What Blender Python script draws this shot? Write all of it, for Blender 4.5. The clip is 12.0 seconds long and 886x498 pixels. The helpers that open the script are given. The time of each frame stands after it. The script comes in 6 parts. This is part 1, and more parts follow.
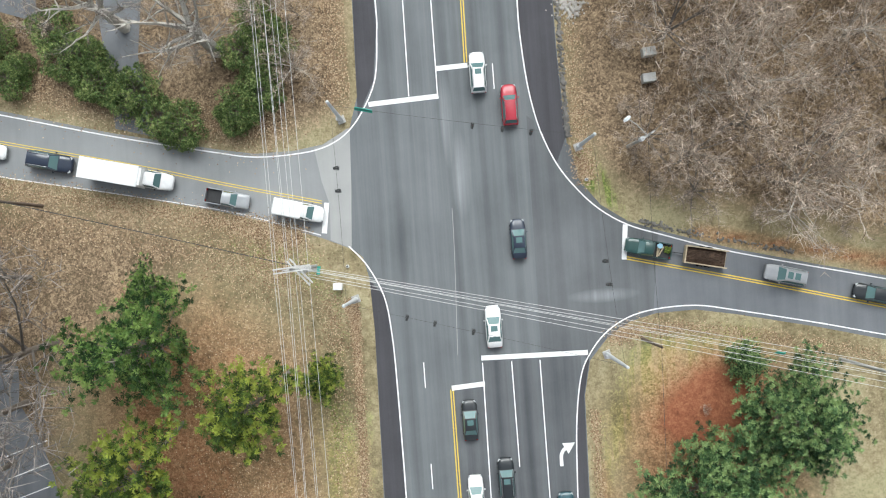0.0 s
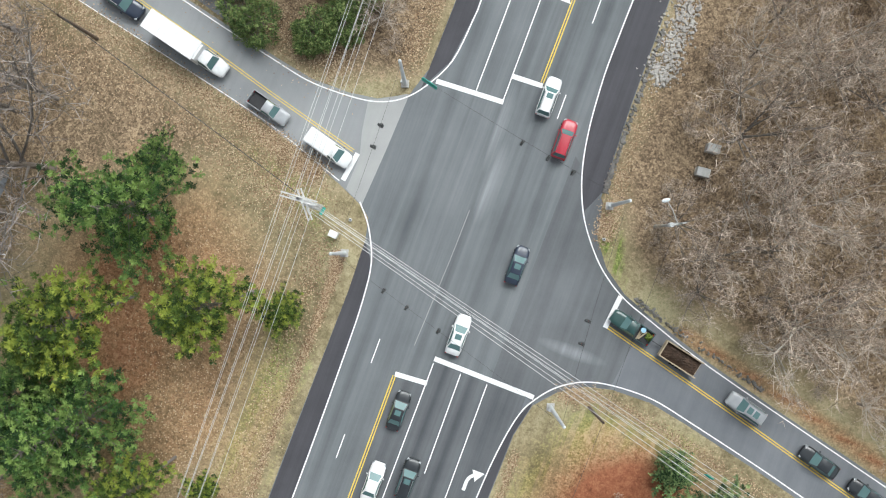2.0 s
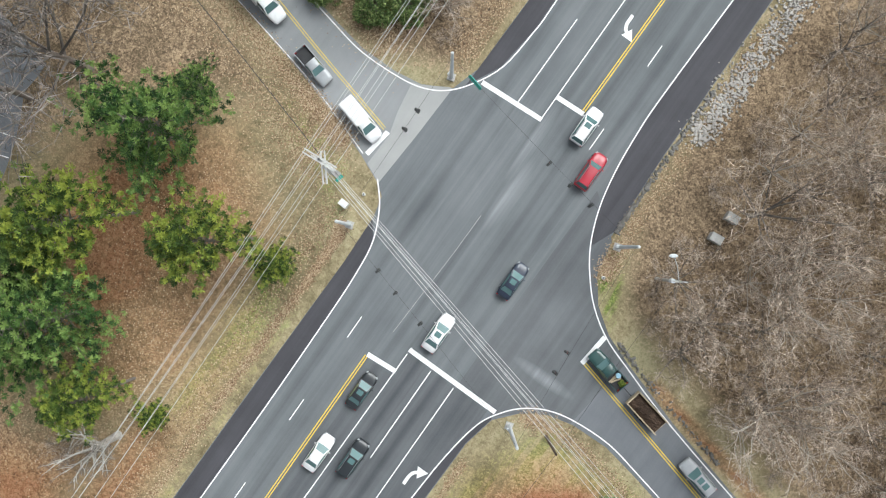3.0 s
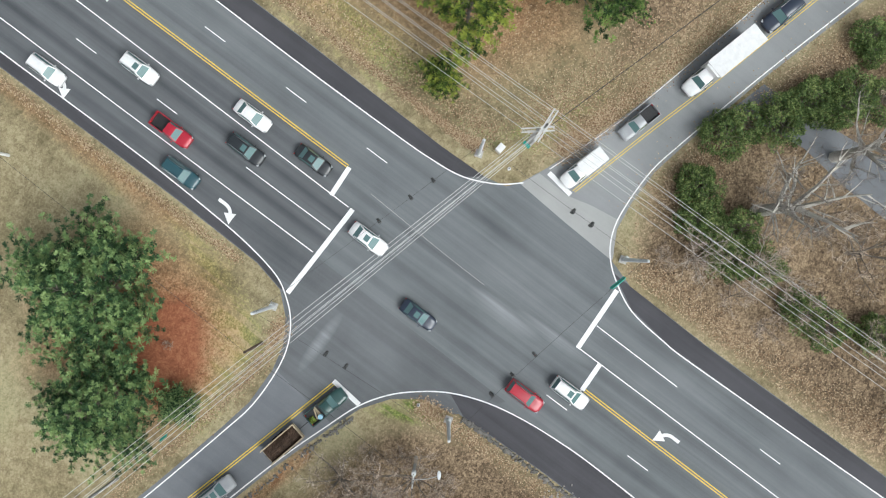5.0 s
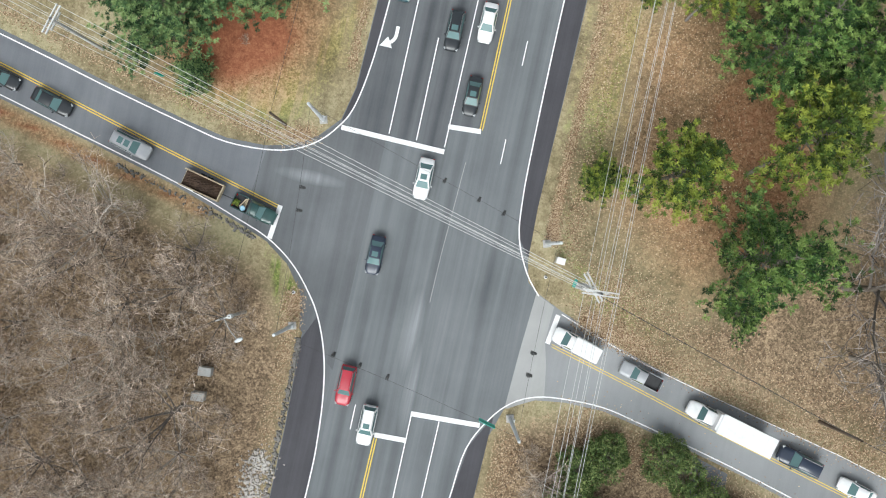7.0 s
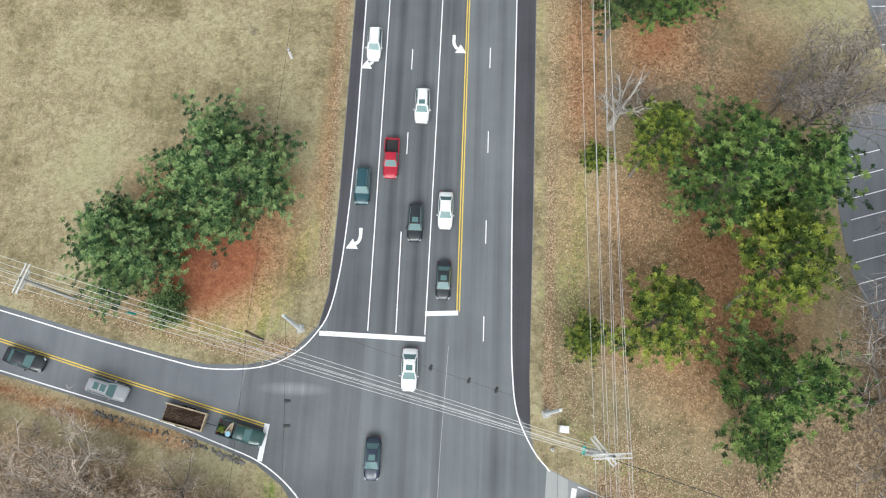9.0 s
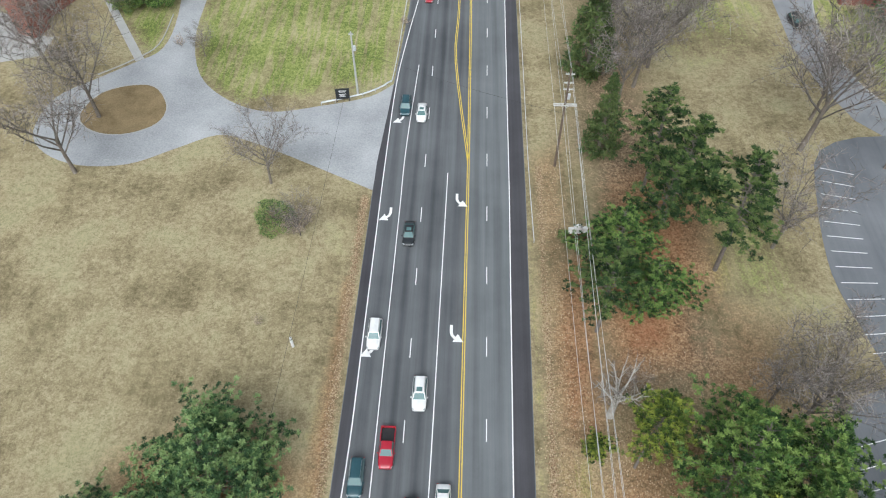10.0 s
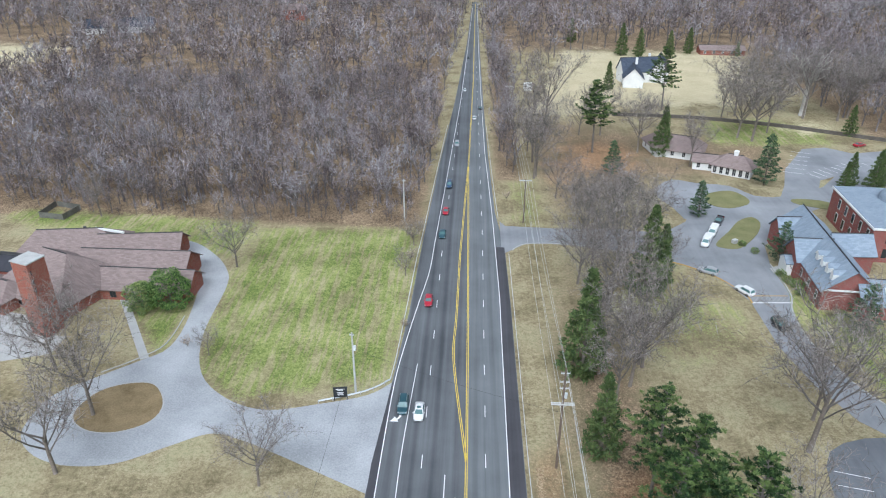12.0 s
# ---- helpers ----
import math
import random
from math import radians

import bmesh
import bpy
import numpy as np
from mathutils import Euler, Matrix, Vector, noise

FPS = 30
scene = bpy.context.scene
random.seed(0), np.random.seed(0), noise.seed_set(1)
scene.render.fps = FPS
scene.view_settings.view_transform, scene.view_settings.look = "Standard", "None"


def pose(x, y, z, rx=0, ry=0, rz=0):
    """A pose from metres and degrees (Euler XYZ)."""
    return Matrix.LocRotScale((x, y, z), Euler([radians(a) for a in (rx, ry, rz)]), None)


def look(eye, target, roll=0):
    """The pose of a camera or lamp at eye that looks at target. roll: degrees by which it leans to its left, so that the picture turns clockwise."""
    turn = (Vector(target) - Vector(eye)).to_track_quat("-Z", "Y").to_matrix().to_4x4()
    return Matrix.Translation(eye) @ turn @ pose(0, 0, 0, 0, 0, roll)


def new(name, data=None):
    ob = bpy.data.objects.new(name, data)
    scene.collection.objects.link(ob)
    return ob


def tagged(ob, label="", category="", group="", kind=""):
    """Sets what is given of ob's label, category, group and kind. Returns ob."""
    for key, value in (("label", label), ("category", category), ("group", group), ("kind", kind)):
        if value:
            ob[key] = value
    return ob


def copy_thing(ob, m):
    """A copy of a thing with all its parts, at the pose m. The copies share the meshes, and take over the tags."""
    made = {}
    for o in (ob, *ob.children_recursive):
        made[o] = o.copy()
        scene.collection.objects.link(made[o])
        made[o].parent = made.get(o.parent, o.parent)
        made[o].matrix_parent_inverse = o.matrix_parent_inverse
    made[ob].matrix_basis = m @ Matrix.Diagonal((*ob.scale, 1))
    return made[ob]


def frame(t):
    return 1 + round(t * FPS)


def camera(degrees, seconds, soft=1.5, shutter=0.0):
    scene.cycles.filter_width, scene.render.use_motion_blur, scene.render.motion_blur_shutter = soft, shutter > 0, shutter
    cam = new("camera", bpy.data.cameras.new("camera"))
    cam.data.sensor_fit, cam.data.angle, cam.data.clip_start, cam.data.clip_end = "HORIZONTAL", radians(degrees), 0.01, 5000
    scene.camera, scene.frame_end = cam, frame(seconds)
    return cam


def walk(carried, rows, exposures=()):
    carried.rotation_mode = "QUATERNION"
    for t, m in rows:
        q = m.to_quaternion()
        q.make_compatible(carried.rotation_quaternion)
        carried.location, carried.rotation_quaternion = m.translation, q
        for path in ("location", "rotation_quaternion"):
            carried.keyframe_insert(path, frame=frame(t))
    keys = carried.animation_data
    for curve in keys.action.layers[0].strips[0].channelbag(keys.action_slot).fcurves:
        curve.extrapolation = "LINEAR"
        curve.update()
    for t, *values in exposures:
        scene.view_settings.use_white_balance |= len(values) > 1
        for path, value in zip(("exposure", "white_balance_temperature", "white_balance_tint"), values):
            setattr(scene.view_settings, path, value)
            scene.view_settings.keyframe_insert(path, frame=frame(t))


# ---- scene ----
cam = camera(64.61, 12.0, 1.1)
PATH = [
    (0, -0.16, 3.30, 84.17, 0.03, 0.00, 175.82),
    (0.5, -0.16, 3.41, 84.15, 0.02, 0.01, 179.32),
    (1, -0.17, 3.60, 84.12, -0.00, 0.01, -172.98),
    (1.5, -0.20, 3.77, 84.13, 0.00, 0.00, -165.84),
    (2, -0.24, 3.94, 84.16, -0.00, 0.01, -159.79),
    (2.5, -0.27, 4.10, 84.30, 0.03, -0.01, -153.33),
    (3, -0.29, 4.34, 84.33, -0.00, 0.10, -144.94),
    (3.2, -0.41, 4.36, 84.35, 0.01, -0.07, -140.31),
    (4.8, -0.86, 5.12, 84.44, 0.12, 0.05, -62.67),
    (5, -1.01, 5.09, 84.53, -0.06, 0.03, -53.16),
    (5.5, -1.17, 5.09, 84.76, -0.01, 0.03, -27.78),
    (6, -1.26, 5.08, 84.79, -0.01, 0.01, -3.47),
    (6.5, -1.37, 5.11, 84.81, 0.02, 0.04, 14.73),
    (8.3, -1.32, 5.08, 84.10, 0.85, -0.00, 2.45),
    (8.5, -1.31, 5.08, 84.02, 3.40, 0.04, 2.44),
    (9, -1.19, 5.06, 84.07, 15.26, 0.03, 2.25),
    (9.5, -0.98, 5.10, 84.01, 27.22, 0.04, 2.28),
    (10, -0.83, 5.13, 83.98, 38.45, 0.02, 2.31),
    (10.5, -0.66, 5.26, 83.96, 45.68, -0.02, 2.37),
    (11, -0.52, 5.37, 83.95, 45.94, 0.01, 2.43),
    (11.5, -0.38, 5.49, 83.93, 54.83, -0.03, 2.47),
    (12, -0.24, 5.25, 83.80, 62.55, -0.09, 2.49),
]
walk(cam, [(t, pose(x, y, z, rx, ry, rz)) for t, x, y, z, rx, ry, rz in PATH],
     [(0, 0.34, 6180, 5), (3.0, 0.32, 6150, 5), (5.0, 0.15, 6150, 5), (6.0, 0.27, 6150, 5), (8.5, 0.29, 6130, 5), (9.6, 0.25, 6080, 5), (10.3, 0.05, 5980, 6), (11.2, 0.07, 5850, 6), (12, 0.2, 5560, 7)])

# ---- world, sun, exposure ----
world = bpy.data.worlds.new("overcast_sky")
scene.world = world
world.use_nodes = True
wn = world.node_tree.nodes
sky = wn.new("ShaderNodeTexSky")
sky.sky_type = "NISHITA"
sky.sun_disc = False
sky.sun_elevation = radians(48)
sky.sun_rotation = radians(200)
sky.dust_density = 6.0
soften = wn.new("ShaderNodeHueSaturation")
soften.inputs["Saturation"].default_value = 0.22
world.node_tree.links.new(sky.outputs[0], soften.inputs["Color"])
world.node_tree.links.new(soften.outputs[0], wn["Background"].inputs["Color"])
wn["Background"].inputs["Strength"].default_value = 0.15

sun_lamp = bpy.data.lights.new("sun", "SUN")
sun_lamp.energy = 1.1
sun_lamp.angle = radians(25)
sun_lamp.color = (1.0, 0.985, 0.95)
sun = new("sun", sun_lamp)
sun.matrix_world = look((20, -55, 80), (0, 0, 0))

# ---- materials ----


def ramp(nt, src, stops):
    r = nt.nodes.new("ShaderNodeValToRGB")
    e = r.color_ramp.elements
    while len(e) < len(stops):
        e.new(0.5)
    for i, (p, c) in enumerate(stops):
        e[i].position = p
        e[i].color = (*c, 1) if len(c) == 3 else c
    nt.links.new(src, r.inputs[0])
    return r.outputs[0]


def noise_tex(nt, co, scale, detail=5.0, rough=0.6):
    n = nt.nodes.new("ShaderNodeTexNoise")
    n.inputs["Scale"].default_value = scale
    n.inputs["Detail"].default_value = detail
    n.inputs["Roughness"].default_value = rough
    nt.links.new(co, n.inputs["Vector"])
    return n.outputs["Fac"]


def mixc(nt, fac, a, b, mode="MIX"):
    m = nt.nodes.new("ShaderNodeMix")
    m.data_type, m.blend_type = "RGBA", mode
    for sock, val in ((m.inputs["Factor"], fac), (m.inputs["A"], a), (m.inputs["B"], b)):
        if isinstance(val, (int, float)):
            sock.default_value = val
        elif isinstance(val, tuple):
            sock.default_value = (*val, 1)
        else:
            nt.links.new(val, sock)
    return m.outputs["Result"]


def maths(nt, op, a, b=0.0, clamp=False):
    m = nt.nodes.new("ShaderNodeMath")
    m.operation, m.use_clamp = op, clamp
    for sock, val in ((m.inputs[0], a), (m.inputs[1], b)):
        if isinstance(val, (int, float)):
            sock.default_value = val
        else:
            nt.links.new(val, sock)
    return m.outputs[0]


def base_material(name, rough=0.8, metal=0.0):
    m = bpy.data.materials.new(name)
    m.use_nodes = True
    nt = m.node_tree
    b = nt.nodes["Principled BSDF"]
    b.inputs["Roughness"].default_value = rough
    b.inputs["Metallic"].default_value = metal
    if rough >= 0.6:
        b.inputs["Specular IOR Level"].default_value = 0.2
    co = nt.nodes.new("ShaderNodeTexCoord")
    return m, nt, b, co.outputs["Object"]


def bumped(nt, b, height, strength=0.3, dist=0.02):
    bp = nt.nodes.new("ShaderNodeBump")
    bp.inputs["Strength"].default_value = strength
    bp.inputs["Distance"].default_value = dist
    nt.links.new(height, bp.inputs["Height"])
    nt.links.new(bp.outputs[0], b.inputs["Normal"])


def grain_material(name, dark, light, scale=3.0, big=0.15, rough=0.85, metal=0.0, bump=0.2, spread=0.35, random_tint=0.0):
    """Two colours mixed by a fine and a broad noise, with a little relief."""
    m, nt, b, co = base_material(name, rough, metal)
    fine = noise_tex(nt, co, scale, 6, 0.7)
    broad = noise_tex(nt, co, big, 4, 0.6)
    mix = maths(nt, "ADD", maths(nt, "MULTIPLY", fine, 0.5), maths(nt, "MULTIPLY", broad, 0.5))
    col = ramp(nt, mix, [(0.5 - spread / 2, dark), (0.5 + spread / 2, light)])
    if random_tint:
        info = nt.nodes.new("ShaderNodeObjectInfo")
        hs = nt.nodes.new("ShaderNodeHueSaturation")
        nt.links.new(maths(nt, "ADD", maths(nt, "MULTIPLY", info.outputs["Random"], random_tint), 1 - random_tint / 2), hs.inputs["Value"])
        nt.links.new(col, hs.inputs["Color"])
        col = hs.outputs[0]
    nt.links.new(col, b.inputs["Base Color"])
    if bump:
        bumped(nt, b, fine, bump)
    return m


def asphalt_material(name, dark, light, streak=0.5, lanes=(), stains=()):
    """Worn asphalt: fine stone, broad patches, long streaks along the road, and darker oil bands along the lane middles."""
    m, nt, b, co = base_material(name, 0.85)
    fine = noise_tex(nt, co, 9.0, 6, 0.8)
    broad = noise_tex(nt, co, 0.07, 5, 0.6)
    mp = nt.nodes.new("ShaderNodeMapping")
    mp.inputs["Scale"].default_value = (0.9, 0.018, 1)
    nt.links.new(co, mp.inputs["Vector"])
    long = noise_tex(nt, mp.outputs[0], 1.0, 6, 0.65)
    s = maths(nt, "ADD", maths(nt, "MULTIPLY", fine, 0.18), maths(nt, "MULTIPLY", broad, 0.82 - streak))
    s = maths(nt, "ADD", s, maths(nt, "MULTIPLY", long, streak))
    if lanes:
        sx = nt.nodes.new("ShaderNodeSeparateXYZ")
        nt.links.new(co, sx.inputs[0])
        for x0 in lanes:
            d = maths(nt, "ABSOLUTE", maths(nt, "SUBTRACT", sx.outputs[0], x0))
            w = maths(nt, "SUBTRACT", 1.0, maths(nt, "DIVIDE", d, 0.75), clamp=True)
            s = maths(nt, "SUBTRACT", s, maths(nt, "MULTIPLY", maths(nt, "MULTIPLY", w, long), 0.16))
    for x0, y0, rx, ry, amount in stains:
        sx = nt.nodes.new("ShaderNodeSeparateXYZ")
        nt.links.new(co, sx.inputs[0])
        u = maths(nt, "DIVIDE", maths(nt, "SUBTRACT", sx.outputs[0], x0), rx)
        v = maths(nt, "DIVIDE", maths(nt, "SUBTRACT", sx.outputs[1], y0), ry)
        d = maths(nt, "ADD", maths(nt, "MULTIPLY", u, u), maths(nt, "MULTIPLY", v, v))
        w = maths(nt, "SUBTRACT", 1.0, d, clamp=True)
        s = maths(nt, "ADD", s, maths(nt, "MULTIPLY", maths(nt, "MULTIPLY", w, long), amount))
    col = ramp(nt, s, [(0.3, dark), (0.68, light), (1.0, tuple(min(0.42, c * 1.7) for c in light))])
    nt.links.new(col, b.inputs["Base Color"])
    bumped(nt, b, fine, 0.25)
    return m


ASPHALT = asphalt_material("worn_asphalt", (0.088, 0.096, 0.102), (0.215, 0.227, 0.235), 0.45, (-12.4, -9.0, -5.6, -1.9, 1.6, 4.8), ((-1.7, -12.5, 0.8, 6.5, 0.55), (-2.9, -5.5, 1.3, 5.5, 0.35), (-6.5, 2, 2.5, 8, -0.12), (4.6, 1, 1.2, 6, -0.15), (1.5, 5, 3, 12, 0.12)))
ASPHALT_DARK = asphalt_material("newer_dark_asphalt", (0.038, 0.037, 0.042), (0.10, 0.098, 0.108), 0.35)
ASPHALT_NORTH = asphalt_material("dark_worn_approach_asphalt", (0.062, 0.066, 0.072), (0.178, 0.186, 0.196), 0.45, (-12.4, -9.0, -8.8, -5.6, -5.4, -1.9, 1.6, 4.8))
ASPHALT_PATCH = asphalt_material("mid_grey_patch_asphalt", (0.07, 0.074, 0.08), (0.178, 0.186, 0.194), 0.35, (), ((-19, 10.2, 4.5, 0.9, 0.5), (-16, 4, 3, 4, 0.1)))
ASPHALT_DRIVE = asphalt_material("light_grey_drive_asphalt", (0.16, 0.166, 0.178), (0.335, 0.342, 0.36), 0.15)
ASPHALT_SIDE = asphalt_material("grey_side_road_asphalt", (0.18, 0.186, 0.193), (0.32, 0.327, 0.333), 0.2)
APRON = asphalt_material("pale_worn_apron", (0.27, 0.272, 0.268), (0.42, 0.42, 0.41), 0.2)
ASPHALT_LOT = asphalt_material("parking_asphalt", (0.10, 0.106, 0.118), (0.225, 0.235, 0.25), 0.25)
CONCRETE = grain_material("pale_concrete", (0.33, 0.325, 0.315), (0.47, 0.465, 0.45), 4, 0.2)
DRIVE = grain_material("light_grey_drive", (0.25, 0.258, 0.268), (0.46, 0.468, 0.48), 3, 0.09, spread=0.3)
def worn_paint(name, color):
    m, nt, b, co = base_material(name, 0.7)
    n = noise_tex(nt, co, 6.0, 6, 0.75)
    col = ramp(nt, n, [(0.28, tuple(c * 0.45 for c in color)), (0.42, color)])
    nt.links.new(col, b.inputs["Base Color"])
    return m


WHITE_PAINT = worn_paint("white_road_paint", (0.80, 0.80, 0.80))
YELLOW_PAINT = worn_paint("yellow_road_paint", (0.74, 0.55, 0.09))

# ---- mesh helpers ----


class Shape:
    """Collects faces for one mesh, with material slots."""

    def __init__(self):
        self.v, self.f, self.m = [], [], []

    def poly(self, pts, mat=0):
        n = len(self.v)
        self.v.extend(tuple(p) for p in pts)
        self.f.append(tuple(range(n, n + len(pts))))
        self.m.append(mat)

    def grid(self, rows, mat=0, closed=False):
        """Faces between rows of equal length."""
        n, k = len(self.v), len(rows[0])
        for r in rows:
            self.v.extend(tuple(p) for p in r)
        for i in range(len(rows) - 1):
            for j in range(k if closed else k - 1):
                a, b = n + i * k + j, n + i * k + (j + 1) % k
                self.f.append((a, b, b + k, a + k))
                self.m.append(mat)

    def box(self, c, s, mat=0, rz=0.0, taper=1.0):
        x, y, z = s[0] / 2, s[1] / 2, s[2] / 2
        ca, sa = math.cos(rz), math.sin(rz)
        n = len(self.v)
        for dz, k in ((-z, 1.0), (z, taper)):
            for dx, dy in ((-x, -y), (x, -y), (x, y), (-x, y)):
                px, py = dx * k, dy * k
                self.v.append((c[0] + px * ca - py * sa, c[1] + px * sa + py * ca, c[2] + dz))
        for q in ((3, 2, 1, 0), (4, 5, 6, 7), (0, 1, 5, 4), (1, 2, 6, 5), (2, 3, 7, 6), (3, 0, 4, 7)):
            self.f.append(tuple(n + i for i in q))
            self.m.append(mat)

    def tube(self, a, b, r0, r1=None, sides=8, mat=0, caps=True):
        a, b = Vector(a), Vector(b)
        r1 = r0 if r1 is None else r1
        d = (b - a).normalized()
        u = d.orthogonal().normalized()
        w = d.cross(u)
        ra, rb = [], []
        for i in range(sides):
            t = 2 * math.pi * i / sides
            o = u * math.cos(t) + w * math.sin(t)
            ra.append(a + o * r0)
            rb.append(b + o * r1)
        self.grid([ra, rb], mat, True)
        if caps:
            self.poly(ra[::-1], mat)
            self.poly(rb, mat)

    def path(self, pts, radii, sides=6, mat=0):
        pts = [Vector(p) for p in pts]
        rows = []
        for i, p in enumerate(pts):
            d = (pts[min(i + 1, len(pts) - 1)] - pts[max(i - 1, 0)]).normalized()
            u = d.cross(Vector((0.13, 0.21, 0.97))).normalized() if abs(d.z) < 0.95 else d.cross(Vector((1, 0, 0))).normalized()
            w = d.cross(u)
            r = radii[i] if isinstance(radii, (list, tuple)) else radii
            rows.append([p + (u * math.cos(2 * math.pi * k / sides) + w * math.sin(2 * math.pi * k / sides)) * r for k in range(sides)])
        self.grid(rows, mat, True)

    def mesh(self, name, mats, smooth=False):
        me = bpy.data.meshes.new(name)
        me.from_pydata([tuple(p) for p in self.v], [], self.f)
        for m in mats if isinstance(mats, (list, tuple)) else [mats]:
            me.materials.append(m)
        if any(self.m):
            me.polygons.foreach_set("material_index", self.m)
        if smooth:
            me.polygons.foreach_set("use_smooth", [True] * len(me.polygons))
        me.update()
        return me


def part(name, shape, material, parent=None, label="", smooth=False):
    """Links a shape as one mesh object, under a thing or a part."""
    ob = new(name, shape.mesh(name, material, smooth) if isinstance(shape, Shape) else shape)
    if parent is not None:
        ob.parent = parent
    if label:
        ob["label"] = label
    return ob


def thing(name, label, category, group="", m=None, kind=""):
    ob = new(name)
    ob.empty_display_size = 0.3
    if m is not None:
        ob.matrix_basis = m
    return tagged(ob, label, category, group, kind)


def spline(pts, per=6, closed=False):
    """A smooth line through a few points."""
    pts = [Vector((*p, 0)) if len(p) == 2 else Vector(p) for p in pts]
    n, out = len(pts), []
    for i in range(n if closed else n - 1):
        if closed:
            p0, p1, p2, p3 = pts[i - 1], pts[i], pts[(i + 1) % n], pts[(i + 2) % n]
        else:
            p0, p1, p2, p3 = pts[max(i - 1, 0)], pts[i], pts[i + 1], pts[min(i + 2, n - 1)]
        for k in range(per):
            t = k / per
            out.append(0.5 * (2 * p1 + (p2 - p0) * t + (2 * p0 - 5 * p1 + 4 * p2 - p3) * t * t + (3 * p1 - p0 - 3 * p2 + p3) * t ** 3))
    if not closed:
        out.append(pts[-1])
    return out


def offset_line(pts, d):
    out = []
    for i, p in enumerate(pts):
        t = (pts[min(i + 1, len(pts) - 1)] - pts[max(i - 1, 0)]).normalized()
        out.append(p + Vector((-t.y, t.x, 0)) * d)
    return out


def stripe(sh, pts, width, z, mat=0):
    a, b = offset_line(pts, width / 2), offset_line(pts, -width / 2)
    sh.grid([[(p.x, p.y, z) for p in b], [(p.x, p.y, z) for p in a]], mat)


def slab(outline, z, depth, mat_index=0):
    """A flat plate with a closed outline and a skirt."""
    from mathutils.geometry import tessellate_polygon
    sh = Shape()
    pts = [Vector((p[0], p[1], z)) for p in outline]
    sh.v = [tuple(p) for p in pts]
    for tri in tessellate_polygon([pts]):
        a, b, c = (pts[i] for i in tri)
        sh.f.append(tri if (b - a).cross(c - a).z > 0 else tri[::-1])
        sh.m.append(mat_index)
    low = [(p.x, p.y, z - depth) for p in pts]
    sh.grid([low, [tuple(p) for p in pts]], mat_index, True)
    return sh

# ---- ground: one sheet, with the kinds of cover as weights ----


def inside(px, py, poly):
    """How far points lie inside an outline (metres, negative outside)."""
    n = len(poly)
    odd = np.zeros(px.shape, bool)
    dist = np.full(px.shape, 1e9)
    for i in range(n):
        (x0, y0), (x1, y1) = poly[i], poly[(i + 1) % n]
        if y0 != y1:
            cross = ((y0 > py) != (y1 > py)) & (px < (x1 - x0) * (py - y0) / (y1 - y0) + x0)
            odd ^= cross
        ex, ey = x1 - x0, y1 - y0
        t = np.clip(((px - x0) * ex + (py - y0) * ey) / (ex * ex + ey * ey), 0, 1)
        dist = np.minimum(dist, np.hypot(px - x0 - t * ex, py - y0 - t * ey))
    return np.where(odd, dist, -dist)


def axis(fine0, fine1, step, far0, far1):
    a = list(np.arange(fine0, fine1 + step / 2, step))
    s, v = step, fine1
    while v < far1:
        s *= 1.25
        v += s
        a.append(v)
    s, v = step, fine0
    while v > far0:
        s *= 1.25
        v -= s
        a.insert(0, v)
    return np.array(a)


gx, gy = axis(-100, 84, 1.1, -3000, 3000), axis(-66, 200, 1.1, -2500, 3500)
GX, GY = np.meshgrid(gx, gy)
bx, by = GX.ravel(), GY.ravel()

STRAW = [  # orange pine straw and bare red soil
    ([(-40, 18), (-26, 17), (-19, 24), (-20, 36), (-32, 43), (-42, 36)], 4.0, 0.8),
    ([(-38, 20.5), (-31, 17.8), (-24.5, 22), (-22.5, 27), (-26, 31), (-38, 31)], 3.0, 1.3),
    ([(16, 14), (28, 5), (44, 12), (45, 36), (38, 44), (22, 46), (15, 36)], 5.0, 0.66),
    ([(26, 14), (38, 6), (42, 30), (30, 40), (24, 30)], 3.0, 0.85),
    ([(20, 50), (31, 54), (34, 80), (27, 86), (19, 72)], 4.0, 0.9),
    ([(14.5, 40), (18.5, 40), (19.5, 62), (15.5, 62)], 2.5, 0.85),
    ([(30, 44), (46, 44), (46, 60), (36, 66)], 6.0, 0.52),
    ([(-75, 15.5), (-45, 7.4), (-30, 4), (-30, 2.6), (-45, 5.8), (-75, 13.5)], 0.8),
    ([(11, 26), (15, 28), (17, 60), (16, 96), (11, 92)], 3.5, 0.56),
    ([(-18.8, 34), (-17.0, 30), (-16.7, 64), (-17.8, 66)], 1.4, 0.85),
    ([(12.5, 42), (15, 40), (19, 52), (19, 74), (14, 70), (12, 56)], 2.0, 0.8),
    ([(24, 60), (36, 62), (40, 84), (30, 92), (22, 84)], 5.0, 0.8),
    ([(28, 214), (56, 226), (60, 250), (40, 256), (26, 240)], 8.0, 0.62),
    ([(58, 176), (66, 184), (70, 196), (62, 192)], 3.0, 0.6),
]
